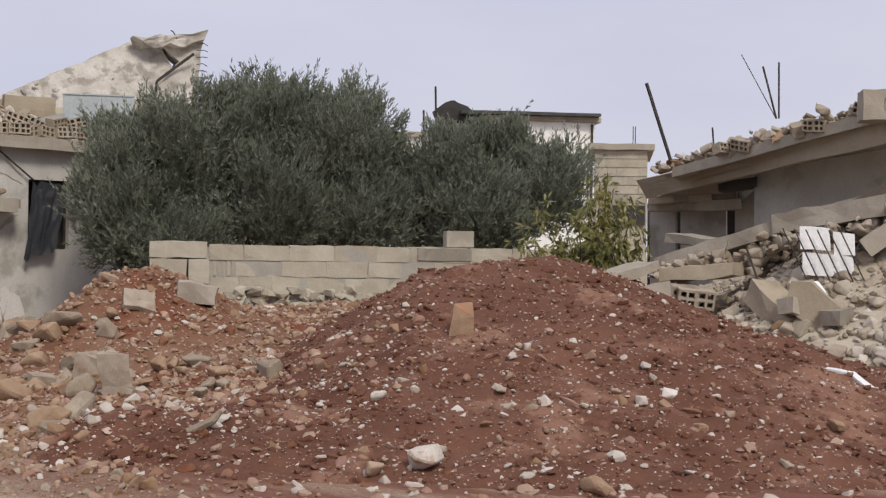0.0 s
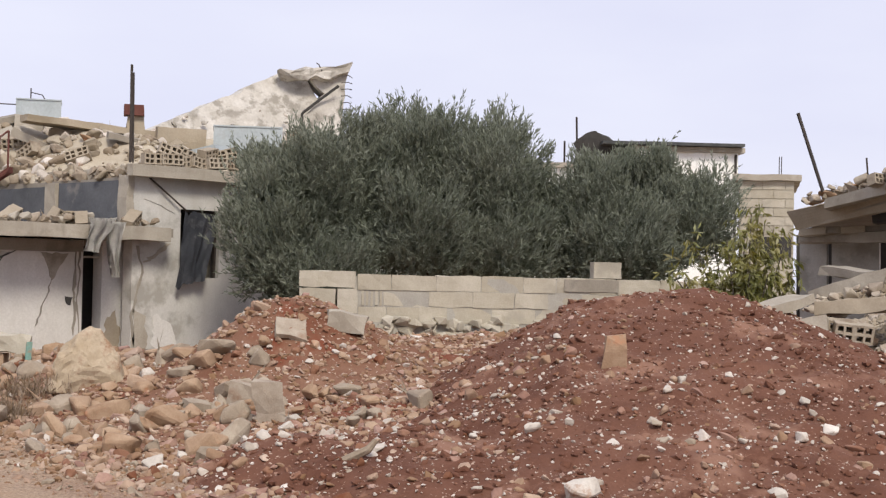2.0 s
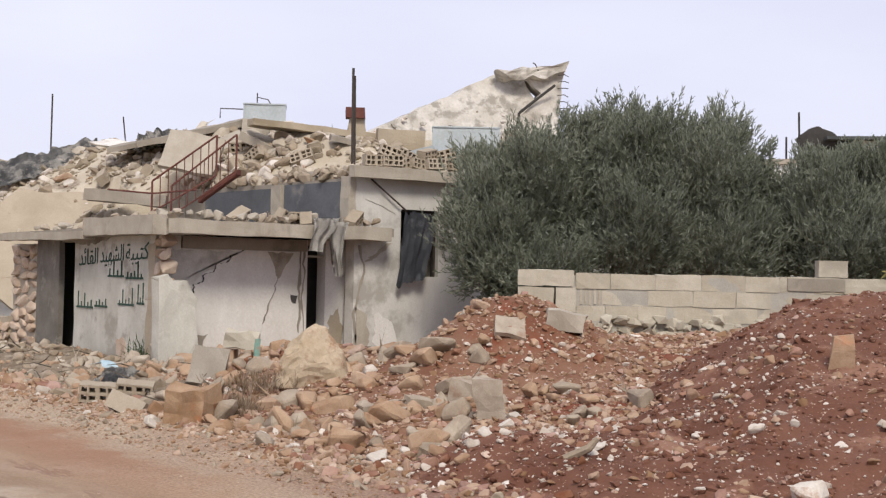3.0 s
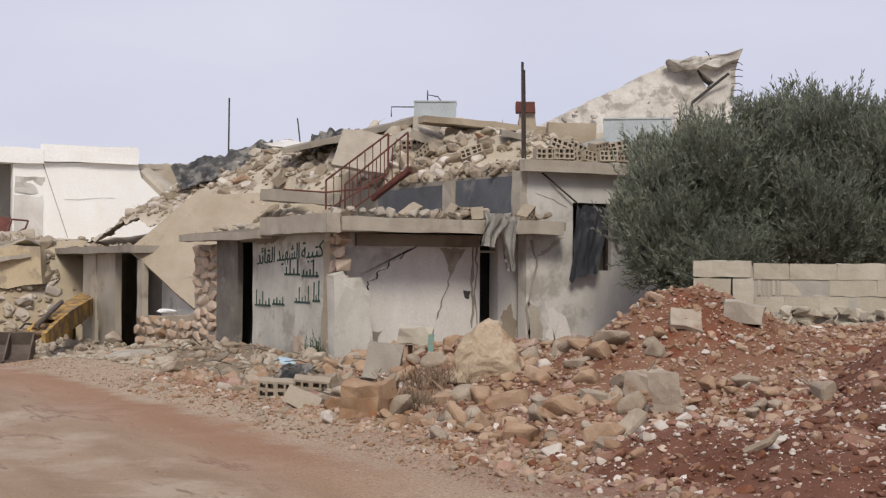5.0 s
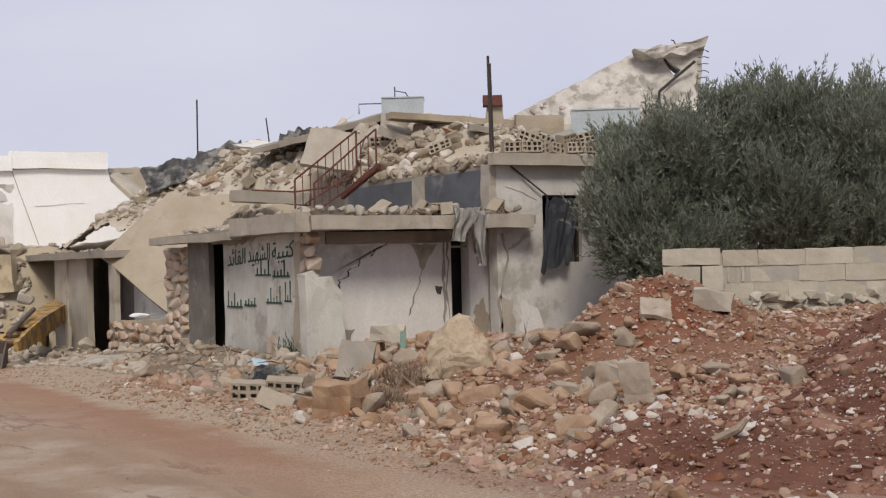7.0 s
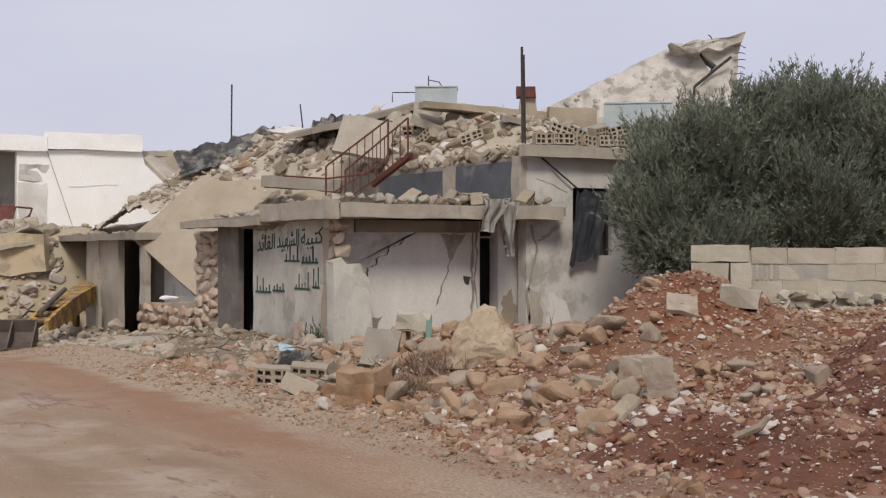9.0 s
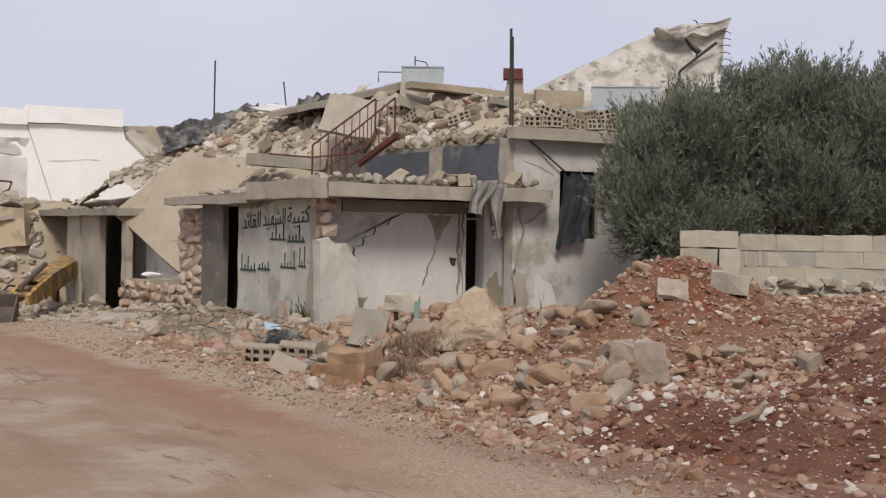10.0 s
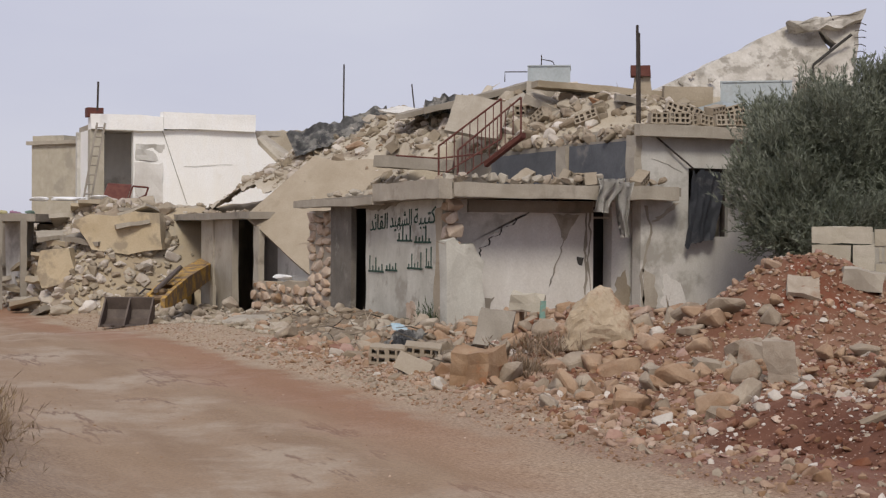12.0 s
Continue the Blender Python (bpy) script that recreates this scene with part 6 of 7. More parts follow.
for i, (p, s_, m_) in enumerate((((-7.39, 12.07, 1.15), (0.42, 0.25, 0.26), M_CONC), ((-6.75, 11.76, 0.92), (0.24, 0.22, 0.18), M_CONC_D), ((-7.13, 12.00, 1.07), (0.2, 0.2, 0.12), M_CONC), ((-5.98, 12.29, 1.12), (0.26, 0.2, 0.14), M_CONC), ((-5.60, 12.37, 1.05), (0.28, 0.2, 0.14), M_CONC_D))):
    bm = box(tuple(-v / 2 for v in s_), tuple(v / 2 for v in s_), 4, 0.03, 4, i)
    bmesh.ops.transform(bm, matrix=pose(*p, 8 * (i % 3) - 8, 6 * (i % 4) - 8, 30 + 15 * i), verts=bm.verts)
    single("broken_block", bm, m_, p, "grey broken building block on a rubble heap", "concrete block", "broken blocks of the grey heap")
for i, (p, q) in enumerate((((-6.22, 11.26, 0.76), (-6.22, 11.32, 0.92)), ((-5.16, 11.25, 0.65), (-4.96, 11.23, 0.62)), ((-4.94, 11.24, 0.64), (-4.72, 11.12, 0.53)), ((-5.96, 12.41, 1.25), (-5.94, 12.42, 1.29)), ((-5.13, 11.26, 0.63), (-5.00, 11.21, 0.54)), ((-5.96, 12.64, 1.33), (-5.76, 12.51, 1.20)))):
    beam("white_fragment", p, q, 0.07, 0.05, M_SACK, "white broken plaster fragment on rubble", 11 + i, "fragment")
for i in range(30):
    x, y = RR.uniform(-9.0, -4.2), RR.uniform(11.8, 14.8)
    if grey_h(x, y) > red_h(x, y) + 0.02:
        stone(x, y, grey_h(x, y) + 0.02, RR.uniform(0.10, 0.2), RR.choice((M_STONE_G, M_STONE_G, M_STONE, M_STONE_W)), "grey broken masonry on a rubble heap", "masonry_lump", rng=RR, group="masonry of the grey heap", squash=0.8)
bits = []
for i in range(2800):
    x, y = RR.uniform(-9.6, -3.0), RR.uniform(11.3, 16.3)
    if grey_h(x, y) > red_h(x, y):
        bits.append((x, y, grey_h(x, y) + 0.015, RR.choice((0.04, 0.05, 0.06, 0.08, 0.10, 0.14))))
rocks("grey_heap_rocks", M_STONE_G, bits[::2], "grey broken masonry on a rubble heap", 42)
rocks("grey_heap_rocks", M_PEB_GREY, bits[1::4], "dusty broken masonry on a rubble heap", 43)
rocks("grey_heap_rocks", M_PEB_WHITE, bits[3::4], "whitish broken masonry on a rubble heap", 44)
spots = []
for i in range(5200):
    x, y = RR.uniform(-9.8, -3.0), RR.uniform(11.3, 16.5)
    if grey_h(x, y) > red_h(x, y) - 0.02:
        spots.append((x, y, grey_h(x, y) + 0.005, RR.choice((0.015, 0.02, 0.03, 0.04, 0.06))))
pebbles("grey_heap_stones", M_PEB_GREY, spots, "small broken stones over a grey rubble heap", 41)


# ---- red heap: stones ----
def set_stone(spot, m_, label, shape=None, squash=0.9, name="rubble_stone", group="loose stones of the heaps"):
    x, y, z, r = spot
    return stone(x, y, z + r * 0.25, r * 1.15, m_, label, name, group, SR, shape, squash)


for sp in ((-6.02, 7.20, 0.20, 0.18), (-5.35, 7.42, 0.14, 0.09), (-5.12, 8.07, 0.24, 0.08), (-5.93, 9.71, 0.70, 0.08), (-5.79, 8.67, 0.49, 0.05), (-6.92, 8.10, 0.55, 0.05), (-6.64, 9.73, 0.86, 0.06), (-13.11, 5.92, 0.07, 0.12), (-10.54, 7.89, 0.27, 0.08), (-9.44, 6.70, 0.10, 0.14), (-9.71, 6.63, 0.10, 0.09), (-12.80, 5.79, 0.06, 0.11), (-5.55, 9.05, 0.51, 0.08), (-5.57, 10.18, 0.68, 0.05), (-11.43, 9.65, 0.80, 0.06), (-11.45, 9.31, 0.71, 0.08), (-8.98, 6.47, 0.12, 0.09)):
    set_stone(sp, M_STONE_W, "rough white limestone lump on loose soil")
for sp in ((-6.21, 6.89, 0.15, 0.11), (-4.88, 7.52, 0.10, 0.15), (-11.94, 6.05, 0.08, 0.16), (-11.97, 6.31, 0.10, 0.13), (-11.56, 6.80, 0.10, 0.16), (-10.97, 6.83, 0.11, 0.12), (-12.88, 7.08, 0.17, 0.22), (-10.58, 6.36, 0.10, 0.11), (-12.21, 8.72, 0.71, 0.10), (-12.39, 9.41, 1.24, 0.16), (-12.22, 8.37, 0.50, 0.12), (-15.95, 8.96, 0.56, 0.21), (-7.86, 6.51, 0.13, 0.14), (-12.77, 8.14, 0.42, 0.14), (-15.45, 8.30, 0.42, 0.16), (-12.46, 8.64, 0.67, 0.11), (-12.39, 9.03, 0.97, 0.08), (-10.37, 5.86, 0.06, 0.09), (-4.39, 9.81, 0.35, 0.11), (-5.00, 8.95, 0.37, 0.07)):
    set_stone(sp, M_STONE, "pale ochre stone with reddish soil on it")
for sp in ((-10.97, 6.00, 0.08, 0.15), (-9.79, 7.15, 0.16, 0.16), (-11.29, 7.99, 0.30, 0.12), (-19.05, 6.28, 0.10, 0.24), (-16.15, 6.15, 0.09, 0.18), (-13.94, 5.79, 0.06, 0.10), (-19.29, 7.05, 0.10, 0.19), (-21.25, 7.41, 0.10, 0.20), (-11.93, 7.63, 0.25, 0.11), (-6.41, 8.47, 0.56, 0.07), (-6.20, 8.27, 0.48, 0.06), (-6.02, 8.36, 0.47, 0.06), (-4.28, 8.85, 0.20, 0.07), (-12.30, 7.70, 0.27, 0.10), (-18.27, 5.65, 0.04, 0.11), (-10.48, 7.26, 0.17, 0.11), (-28.07, 8.07, 0.10, 0.23), (-12.34, 7.46, 0.23, 0.11)):
    set_stone(sp, M_STONE_G, "grey-brown broken stone on loose soil")
bx, by, bz, br = (-13.49, 7.96, 0.42, 0.39)
bo = bmesh.new()
for v in ((-0.95, -0.5, -0.9), (-0.9, 0.6, -0.9), (0.95, 0.6, -0.9), (1.0, -0.6, -0.9), (-0.75, -0.45, 0.05), (-0.35, -0.55, 0.45), (0.0, -0.1, 1.0), (0.25, 0.1, 0.95), (0.7, -0.35, 0.15), (0.85, 0.4, -0.1), (-0.6, 0.5, 0.3), (0.15, -0.75, 0.0)):
    bo.verts.new(v)
bmesh.ops.convex_hull(bo, input=bo.verts)
bmesh.ops.bevel(bo, geom=bo.edges[:], offset=0.06, segments=1, affect="EDGES")
bmesh.ops.triangulate(bo, faces=bo.faces)
bmesh.ops.subdivide_edges(bo, edges=bo.edges, cuts=4, use_grid_fill=True)
bmesh.ops.transform(bo, matrix=pose(bx, by, bz + 0.24, 0, 0, 62) @ Matrix.Diagonal((0.43, 0.36, 0.37, 1)), verts=bo.verts)
wobble(bo, 0.05, 4)
wobble(bo, 0.022, 14)
single("boulder", bo, M_BOULDER, (bx, by, bz), "big cream boulder with reddish patches", "boulder")
bx, by, bz, br = (-12.85, 6.21, 0.09, 0.20)
sb = box((-0.21, -0.17, -0.19), (0.21, 0.17, 0.19), 4, 0.10, 4, 2)
bmesh.ops.transform(sb, matrix=pose(bx, by, bz + 0.15, 3, 4, 40), verts=sb.verts)
single("squared_stone", sb, M_STONE, (bx, by, bz), "squared ochre building stone lying in rubble", "building stone", "squared stones")
for i, (sp, s_, rt, m_) in enumerate((((-10.34, 7.95, 0.28, 0.13), (0.26, 0.14, 0.42), (4, -6, 50), M_STONE_G), ((-11.22, 7.40, 0.20, 0.17), (0.38, 0.2, 0.16), (4, 3, 55), M_STONE_G), ((-7.51, 9.35, 0.93, 0.08), (0.17, 0.14, 0.27), (4, 3, 42), M_STONE), ((-15.60, 8.22, 0.66, 0.26), (0.40, 0.22, 0.20), (2, 5, 55), M_BLOCK), ((-15.78, 8.05, 0.38, 0.19), (0.30, 0.24, 0.28), (0, 4, 50), M_STONE), ((-14.84, 7.39, 0.29, 0.19), (0.4, 0.08, 0.5), (-30, 10, 60), M_CONC_D), ((-11.86, 9.37, 1.02, 0.12), (0.32, 0.30, 0.05), (38, 10, 60), M_STONE_G), ((-11.70, 10.00, 1.03, 0.18), (0.42, 0.2, 0.2), (5, 4, 52), M_CONC), ((-11.22, 8.33, 0.37, 0.10), (0.26, 0.2, 0.22), (5, 10, 30), M_STONE_G), ((-9.28, 6.61, 0.10, 0.11), (0.28, 0.2, 0.12), (14, 12, 30), M_STONE_G), ((-11.35, 7.86, 0.28, 0.11), (0.24, 0.18, 0.13), (10, 6, 70), M_STONE_G))):
    bm = box(tuple(-v / 2 for v in s_), tuple(v / 2 for v in s_), 4, 0.05, 5, i + 3)
    bmesh.ops.transform(bm, matrix=pose(sp[0], sp[1], sp[2] + s_[2] * 0.38, *rt), verts=bm.verts)
    single("squared_stone", bm, m_, sp[:3], "squared building block lying tilted in rubble", "building stone", "squared stones")
sp = (-7.76, 6.74, 0.25, 0.12)
single("curved_root", tube([Vector(sp[:3]) + Vector(v) for v in ((-0.14, -0.06, 0.0), (-0.02, 0.0, 0.06), (0.08, 0.06, 0.12), (0.12, 0.10, 0.19))], [0.03, 0.035, 0.03, 0.02], 7), M_STONE_G, sp[:3], "curved grey piece of root on loose soil", "root")
sp = (-7.59, 6.54, 0.12, 0.04)
single("broken_pipe", tube([Vector(sp[:3]) + Vector(v) for v in ((0.02, -0.02, 0.0), (-0.02, 0.02, 0.13))], 0.03, 8), M_STONE_G, sp[:3], "short broken pale pipe stuck in soil", "pipe")
RS = random.Random(99)
for i in range(60):
    x, y = RS.uniform(-17.0, -9.0), RS.uniform(6.15, 8.6)
    g_ = max(rubble_h(x, y), road_z(x, y))
    if red_h(x, y) > g_:
        continue
    stone(x, y, g_ + 0.02, RS.choice((0.09, 0.11, 0.13, 0.16)), RS.choice((M_STONE, M_STONE, M_STONE_G, M_STONE_W)), "rough stone lying on a rubble heap", rng=RS)
bits = []
for i in range(170):
    x, y = RS.uniform(-18.6, -9.2), 6.25 + 3.0 * RS.random() ** 1.3
    g_ = max(rubble_h(x, y), road_z(x, y))
    if not (x < -18.2 and y > 8.2) and red_h(x, y) < g_:
        bits.append((x, y, g_ + 0.04, RS.choice((0.12, 0.15, 0.18, 0.22, 0.27))))
rocks("large_heap_rocks", M_STONE, bits[::2], "large ochre stones tumbled before a house", 87)
rocks("large_heap_rocks", M_STONE_G, bits[1::2], "large grey stones tumbled before a house", 88)
bits = []
for i in range(4300):
    x, y = RS.uniform(-19.0, -8.0), 6.0 + 7.2 * RS.random() ** 1.25
    g_ = max(rubble_h(x, y), road_z(x, y))
    if (x < -18.2 and y > 8.2) or red_h(x, y) > g_ + 0.01:
        continue
    big_ = RS.choice((0.025, 0.03, 0.035, 0.04, 0.045, 0.05, 0.06, 0.08, 0.11, 0.15))
    bits.append((x, y, g_ + 0.012, big_ * (0.62 + 0.38 * smooth01(-12.2, -14.0, x))))
rocks("heap_rocks", M_PEB_PALE, bits[::2], "ochre broken stones covering a rubble heap", 71)
rocks("heap_rocks", M_STONE, bits[1::4], "brown broken stones covering a rubble heap", 72)
rocks("heap_rocks", M_PEB_RED, bits[3::8] + bits[7::16], "reddish broken stones covering a rubble heap", 73)
rocks("heap_rocks", M_PEB_WHITE, bits[15::16], "whitish broken stones covering a rubble heap", 74)
bits = []
for i in range(700):
    x, y = RS.uniform(-32.0, -16.5), 8.4 - 2.1 * RS.random() ** 1.4
    bits.append((x, y, road_z(x, y) + 0.22 * smooth01(6.6, 8.3, y) * RS.random(), RS.choice((0.06, 0.08, 0.10, 0.13, 0.17, 0.22))))
rocks("wall_foot_rocks", M_PEB_GREY, bits[::2], "grey masonry fallen along the foot of a wall", 75)
rocks("wall_foot_rocks", M_STONE_G, bits[1::2], "dusty masonry fallen along the foot of a wall", 76)
bits = []
for i in range(620):
    x, y = RS.uniform(-10.5, -2.5), 6.0 + 6.5 * RS.random() ** 1.3
    bits.append((x, y, ground_at(x, y) + 0.005, RS.choice((0.025, 0.03, 0.035, 0.045, 0.06))))
rocks("soil_rocks", M_PEB_PALE, bits[::2], "pale stones lying on a red soil heap", 77)
rocks("soil_rocks", M_PEB_WHITE, bits[1::4], "white stones lying on a red soil heap", 78)
rocks("soil_rocks", M_PEB_RED, bits[3::4], "soil-stained stones lying on a red soil heap", 79)
bits = []
for i in range(2200):
    x, y = RS.uniform(-10.8, -2.5), 5.6 + 4.0 * RS.random() ** 1.2
    if RS.random() < 0.35 + 0.65 * smooth01(-6.5, -9.0, x):
        bits.append((x, y, ground_at(x, y) + 0.006, RS.choice((0.02, 0.025, 0.03, 0.04, 0.05, 0.07, 0.09))))
rocks("foot_rocks", M_PEB_PALE, bits[::3], "ochre stones strewn at the foot of a soil heap", 83)
rocks("foot_rocks", M_PEB_RED, bits[1::3], "soil-stained stones strewn at the foot of a heap", 84)
rocks("foot_rocks", M_PEB_WHITE, bits[2::6], "whitish stones strewn at the foot of a soil heap", 85)
clods = []
for i in range(5500):
    x, y = RS.uniform(-11.5, -2.0), RS.uniform(6.0, 13.5)
    if red_h(x, y) > max(rubble_h(x, y), road_z(x, y)):
        clods.append((x, y, red_h(x, y), RS.choice((0.015, 0.02, 0.025, 0.035, 0.05))))
pebbles("soil_clods", M_REDSOIL, clods, "crumbling clods of red soil on a heap", 86)
spots, chips = [], []
for i in range(19000):
    x, y = RS.uniform(-13.0, -1.5), RS.uniform(5.9, 13.5)
    r_ = red_h(x, y)
    if r_ < max(rubble_h(x, y), road_z(x, y)):
        continue
    dens = 0.45 + 0.55 * smooth01(11.5, 7.5, y) + 0.4 * fbm(x, y, 0.8, 2.2)
    if RS.random() > dens:
        continue
    (chips if RS.random() < 0.46 else spots).append((x, y, r_ + 0.003, RS.choice((0.006, 0.007, 0.008, 0.010, 0.012, 0.016, 0.022))))
pebbles("red_heap_stones", M_PEB_RED, spots, "small stones mixed in a red soil heap", 51)
pebbles("white_chips", M_PEB_WHITE, chips, "white limestone chips on red soil", 52)
spots, chips = [], []
for i in range(15000):
    x, y = RS.uniform(-19.3, -8.2), RS.uniform(5.75, 13.4)
    g_ = rubble_h(x, y)
    if g_ < red_h(x, y) - 0.01 or (x < -18.3 and y > 8.3):
        continue
    g_ = max(g_, road_z(x, y))
    (chips if RS.random() < 0.07 else spots).append((x, y, g_ + 0.004, RS.choice((0.012, 0.016, 0.02, 0.025, 0.035, 0.05))))
pebbles("rubble_heap_stones", M_PEB_PALE, spots, "pale broken stones covering a rubble heap", 53)
pebbles("white_chips", M_PEB_WHITE, chips, "white limestone chips on a rubble heap", 54)
spots = []
for i in range(5200):
    x, y = RS.uniform(-38.0, -4.0), 5.2 + abs(RS.gauss(0, 0.6))
    if y > 8.3:
        continue
    spots.append((x, y, road_z(x, y) + 0.002, RS.choice((0.006, 0.008, 0.01, 0.014, 0.02))))
for i in range(500):
    x, y = RS.uniform(-30.0, -5.0), RS.uniform(1.6, 5.4)
    spots.append((x, y, road_z(x, y), RS.choice((0.006, 0.01, 0.014))))
pebbles("roadside_gravel", M_PEB_PALE, spots, "pale gravel along the edge of the lane", 55)
spots = []
for i in range(2600):
    x, y = RS.uniform(-32.0, -17.5), RS.uniform(6.3, 8.45)
    spots.append((x, y, road_z(x, y) + 0.01, RS.choice((0.02, 0.03, 0.04, 0.06, 0.08))))
pebbles("wall_foot_rubble", M_PEB_GREY, spots, "grey broken stones along the foot of a wall", 56)
bits = []
for i in range(520):
    x, y = RS.uniform(-25.0, -13.0), RS.uniform(6.4, 8.35)
    bits.append((x, y, max(debris_h(x, y), road_z(x, y)) + 0.01, RS.choice((0.03, 0.04, 0.06, 0.08, 0.11, 0.15))))
rocks("debris_rocks", M_STONE, bits[::2], "brown stones lying in debris before a wall", 57)
rocks("debris_rocks", M_STONE_G, bits[1::2], "dusty stones lying in debris before a wall", 58)
bits = []
for i in range(900):
    x = RS.uniform(-19.0, -6.5)
    y = 5.25 + 1.0 * RS.random() ** 0.8
    bits.append((x, y, road_z(x, y) + 0.006, RS.choice((0.012, 0.016, 0.02, 0.03, 0.04, 0.06))))
rocks("roadside_rocks", M_PEB_PALE, bits[::2], "ochre stones scattered along the edge of the lane", 59)
rocks("roadside_rocks", M_STONE_G, bits[1::2], "dusty stones scattered along the edge of the lane", 60)
for i in range(26):
    x, y = RS.uniform(-22.0, -13.0), RS.uniform(6.5, 8.2)
    a_ = RS.uniform(0, 6.3)
    l_ = RS.uniform(0.15, 0.5)
    b_ = Vector((x, y, max(debris_h(x, y), road_z(x, y), rubble_h(x, y)) + 0.05))
    single("dead_stick", tube([b_, b_ + Vector((math.cos(a_) * l_ * 0.5, math.sin(a_) * l_ * 0.5, 0.06)), b_ + Vector((math.cos(a_) * l_, math.sin(a_) * l_, RS.uniform(0.0, 0.18)))], [0.010, 0.008, 0.004], 5), M_BARK, b_, "thin dead stick lying in debris", "stick", "dead sticks")
single("mortar_mound", stone_points(random.Random(6), 3, 0.5), M_CONC, (0, 0, 0), "low pale heap of mortar dust", "rubble heap").matrix_world = pose(-22.7, 6.9, -0.02, 0, 0, 20) @ Matrix.Diagonal((1.2, 0.8, 0.8, 1))
for sp, a_ in (((-14.95, 6.55, 0.12, 0.27), (14, 5, 62)), ((-15.12, 6.20, 0.10, 0.14), (10, 3, 60)), ((-14.1, 6.10, 0.04, 0.09), (70, 20, 40))):
    hollow_block(sp[0], sp[1], sp[2] + 0.10, *a_, 1.0)
draped("crumpled_tarpaulin", (-16.75, 6.95, 0.34), (-16.15, 7.15, 0.40), (-15.80, 6.80, 0.16), (-16.25, 6.50, 0.14), 0.10, M_STREAKED, "crumpled grey tarpaulin lying in rubble", "tarpaulin", 13, 24, 14, 6)
sp = (-17.90, 7.51, 0.10, 0.15)
single("blue_plastic", stone_points(random.Random(12), 3, 0.6), M_BLUEP, (0, 0, 0), "crumpled pale blue plastic sheet in rubble", "plastic sheet").matrix_world = pose(sp[0], sp[1], sp[2] + 0.18, 10, 20, 10) @ Matrix.Diagonal((0.3, 0.15, 0.12, 1))
sp = (-15.30, 8.26, 0.40, 0.05)
single("turquoise_board", box((sp[0] - 0.03, sp[1] - 0.03, sp[2]), (sp[0], sp[1] + 0.04, sp[2] + 0.36), 3, 0.02, 3), M_TURQ, sp[:3], "narrow turquoise painted board stuck in rubble", "board")


def tuft(name, spot, n, length, spread, material, label, seed, category="weed", width=0.012, up=1.0):
    t = thing(name, spot[:3], label, category, kind="stuff")
    rng = np.random.default_rng(seed)
    b = np.array(spot[:3]) + rng.normal(0, 1, (n, 3)) * np.array([spread, spread, 0.01])
    d = rng.normal(0, 0.45, (n, 3)) + np.array([0, 0, up])
    tip = b + d / np.linalg.norm(d, axis=1, keepdims=True) * length * rng.uniform(0.5, 1.2, (n, 1))
    leaf_cloud("blades", material, b, tip, 4, length * 0.5, width, 0.25, seed, t)


tuft("dry_bush", (-12.95, 6.75, 0.10, 0.03), 220, 0.20, 0.12, M_BUSH, "dry brown brush growing in rubble", 3, "bush")
tuft("dry_bush", (-13.7, 7.45, 0.26, 0.03), 240, 0.20, 0.24, M_BUSH, "dry brown brush growing in rubble", 4, "bush")
tuft("green_weed", (-19.06, 8.52, 0.15, 0.04), 160, 0.34, 0.08, M_WEED, "small dark green weed at a wall foot", 5)
for i in range(46):
    x = RS.uniform(-13.5, -7.5)
    y = RS.uniform(-0.2, 1.0) * 0.135 * -x
    tuft("dry_grass", (x, y, road_z(x, y)), 26, RS.uniform(0.12, 0.3), 0.12, M_DRY, "dry straw-coloured grass on the verge", 60 + i, "grass", 0.007)
for i in range(26):
    x = RS.uniform(-12.5, -8.0)
    y = RS.uniform(0.6, 1.0) * 0.13 * -x
    tuft("dry_bush", (x, y, road_z(x, y)), 60, RS.uniform(0.12, 0.28), 0.14, M_BUSH, "dead brown brush on the verge", 160 + i, "bush", 0.008)
for i in range(26):
    x = RS.uniform(-13, -7.5)
    y = RS.uniform(0.5, 1.05) * 0.14 * -x
    stone(x, y, road_z(x, y), RS.choice((0.05, 0.08, 0.12, 0.17)), RS.choice((M_STONE, M_STONE_G)), "pale stone lying in dry verge grass", "verge_stone", rng=RS, group="stones of the verge")


# ---- yellow rubble bank, loader and ruins further along the lane ----
def bank_h(x, y):
    h = min(2.2, (y - 5.3 + 0.14 * max(0.0, -34.0 - x)) * 1.5) * smooth01(-32.2, -34.2, x) * smooth01(-52, -44, x)
    h *= 0.75 + 0.25 * smooth01(-39, -34, x)
    h -= 0.6 * smooth01(-33.4, -32.2, x) + 0.5 * smooth01(5.7, 5.1, y)
    return h + 0.16 * fbm(x, y, 0.6, 6.0) + 0.08 * fbm(x, y, 2.2, 3.0)


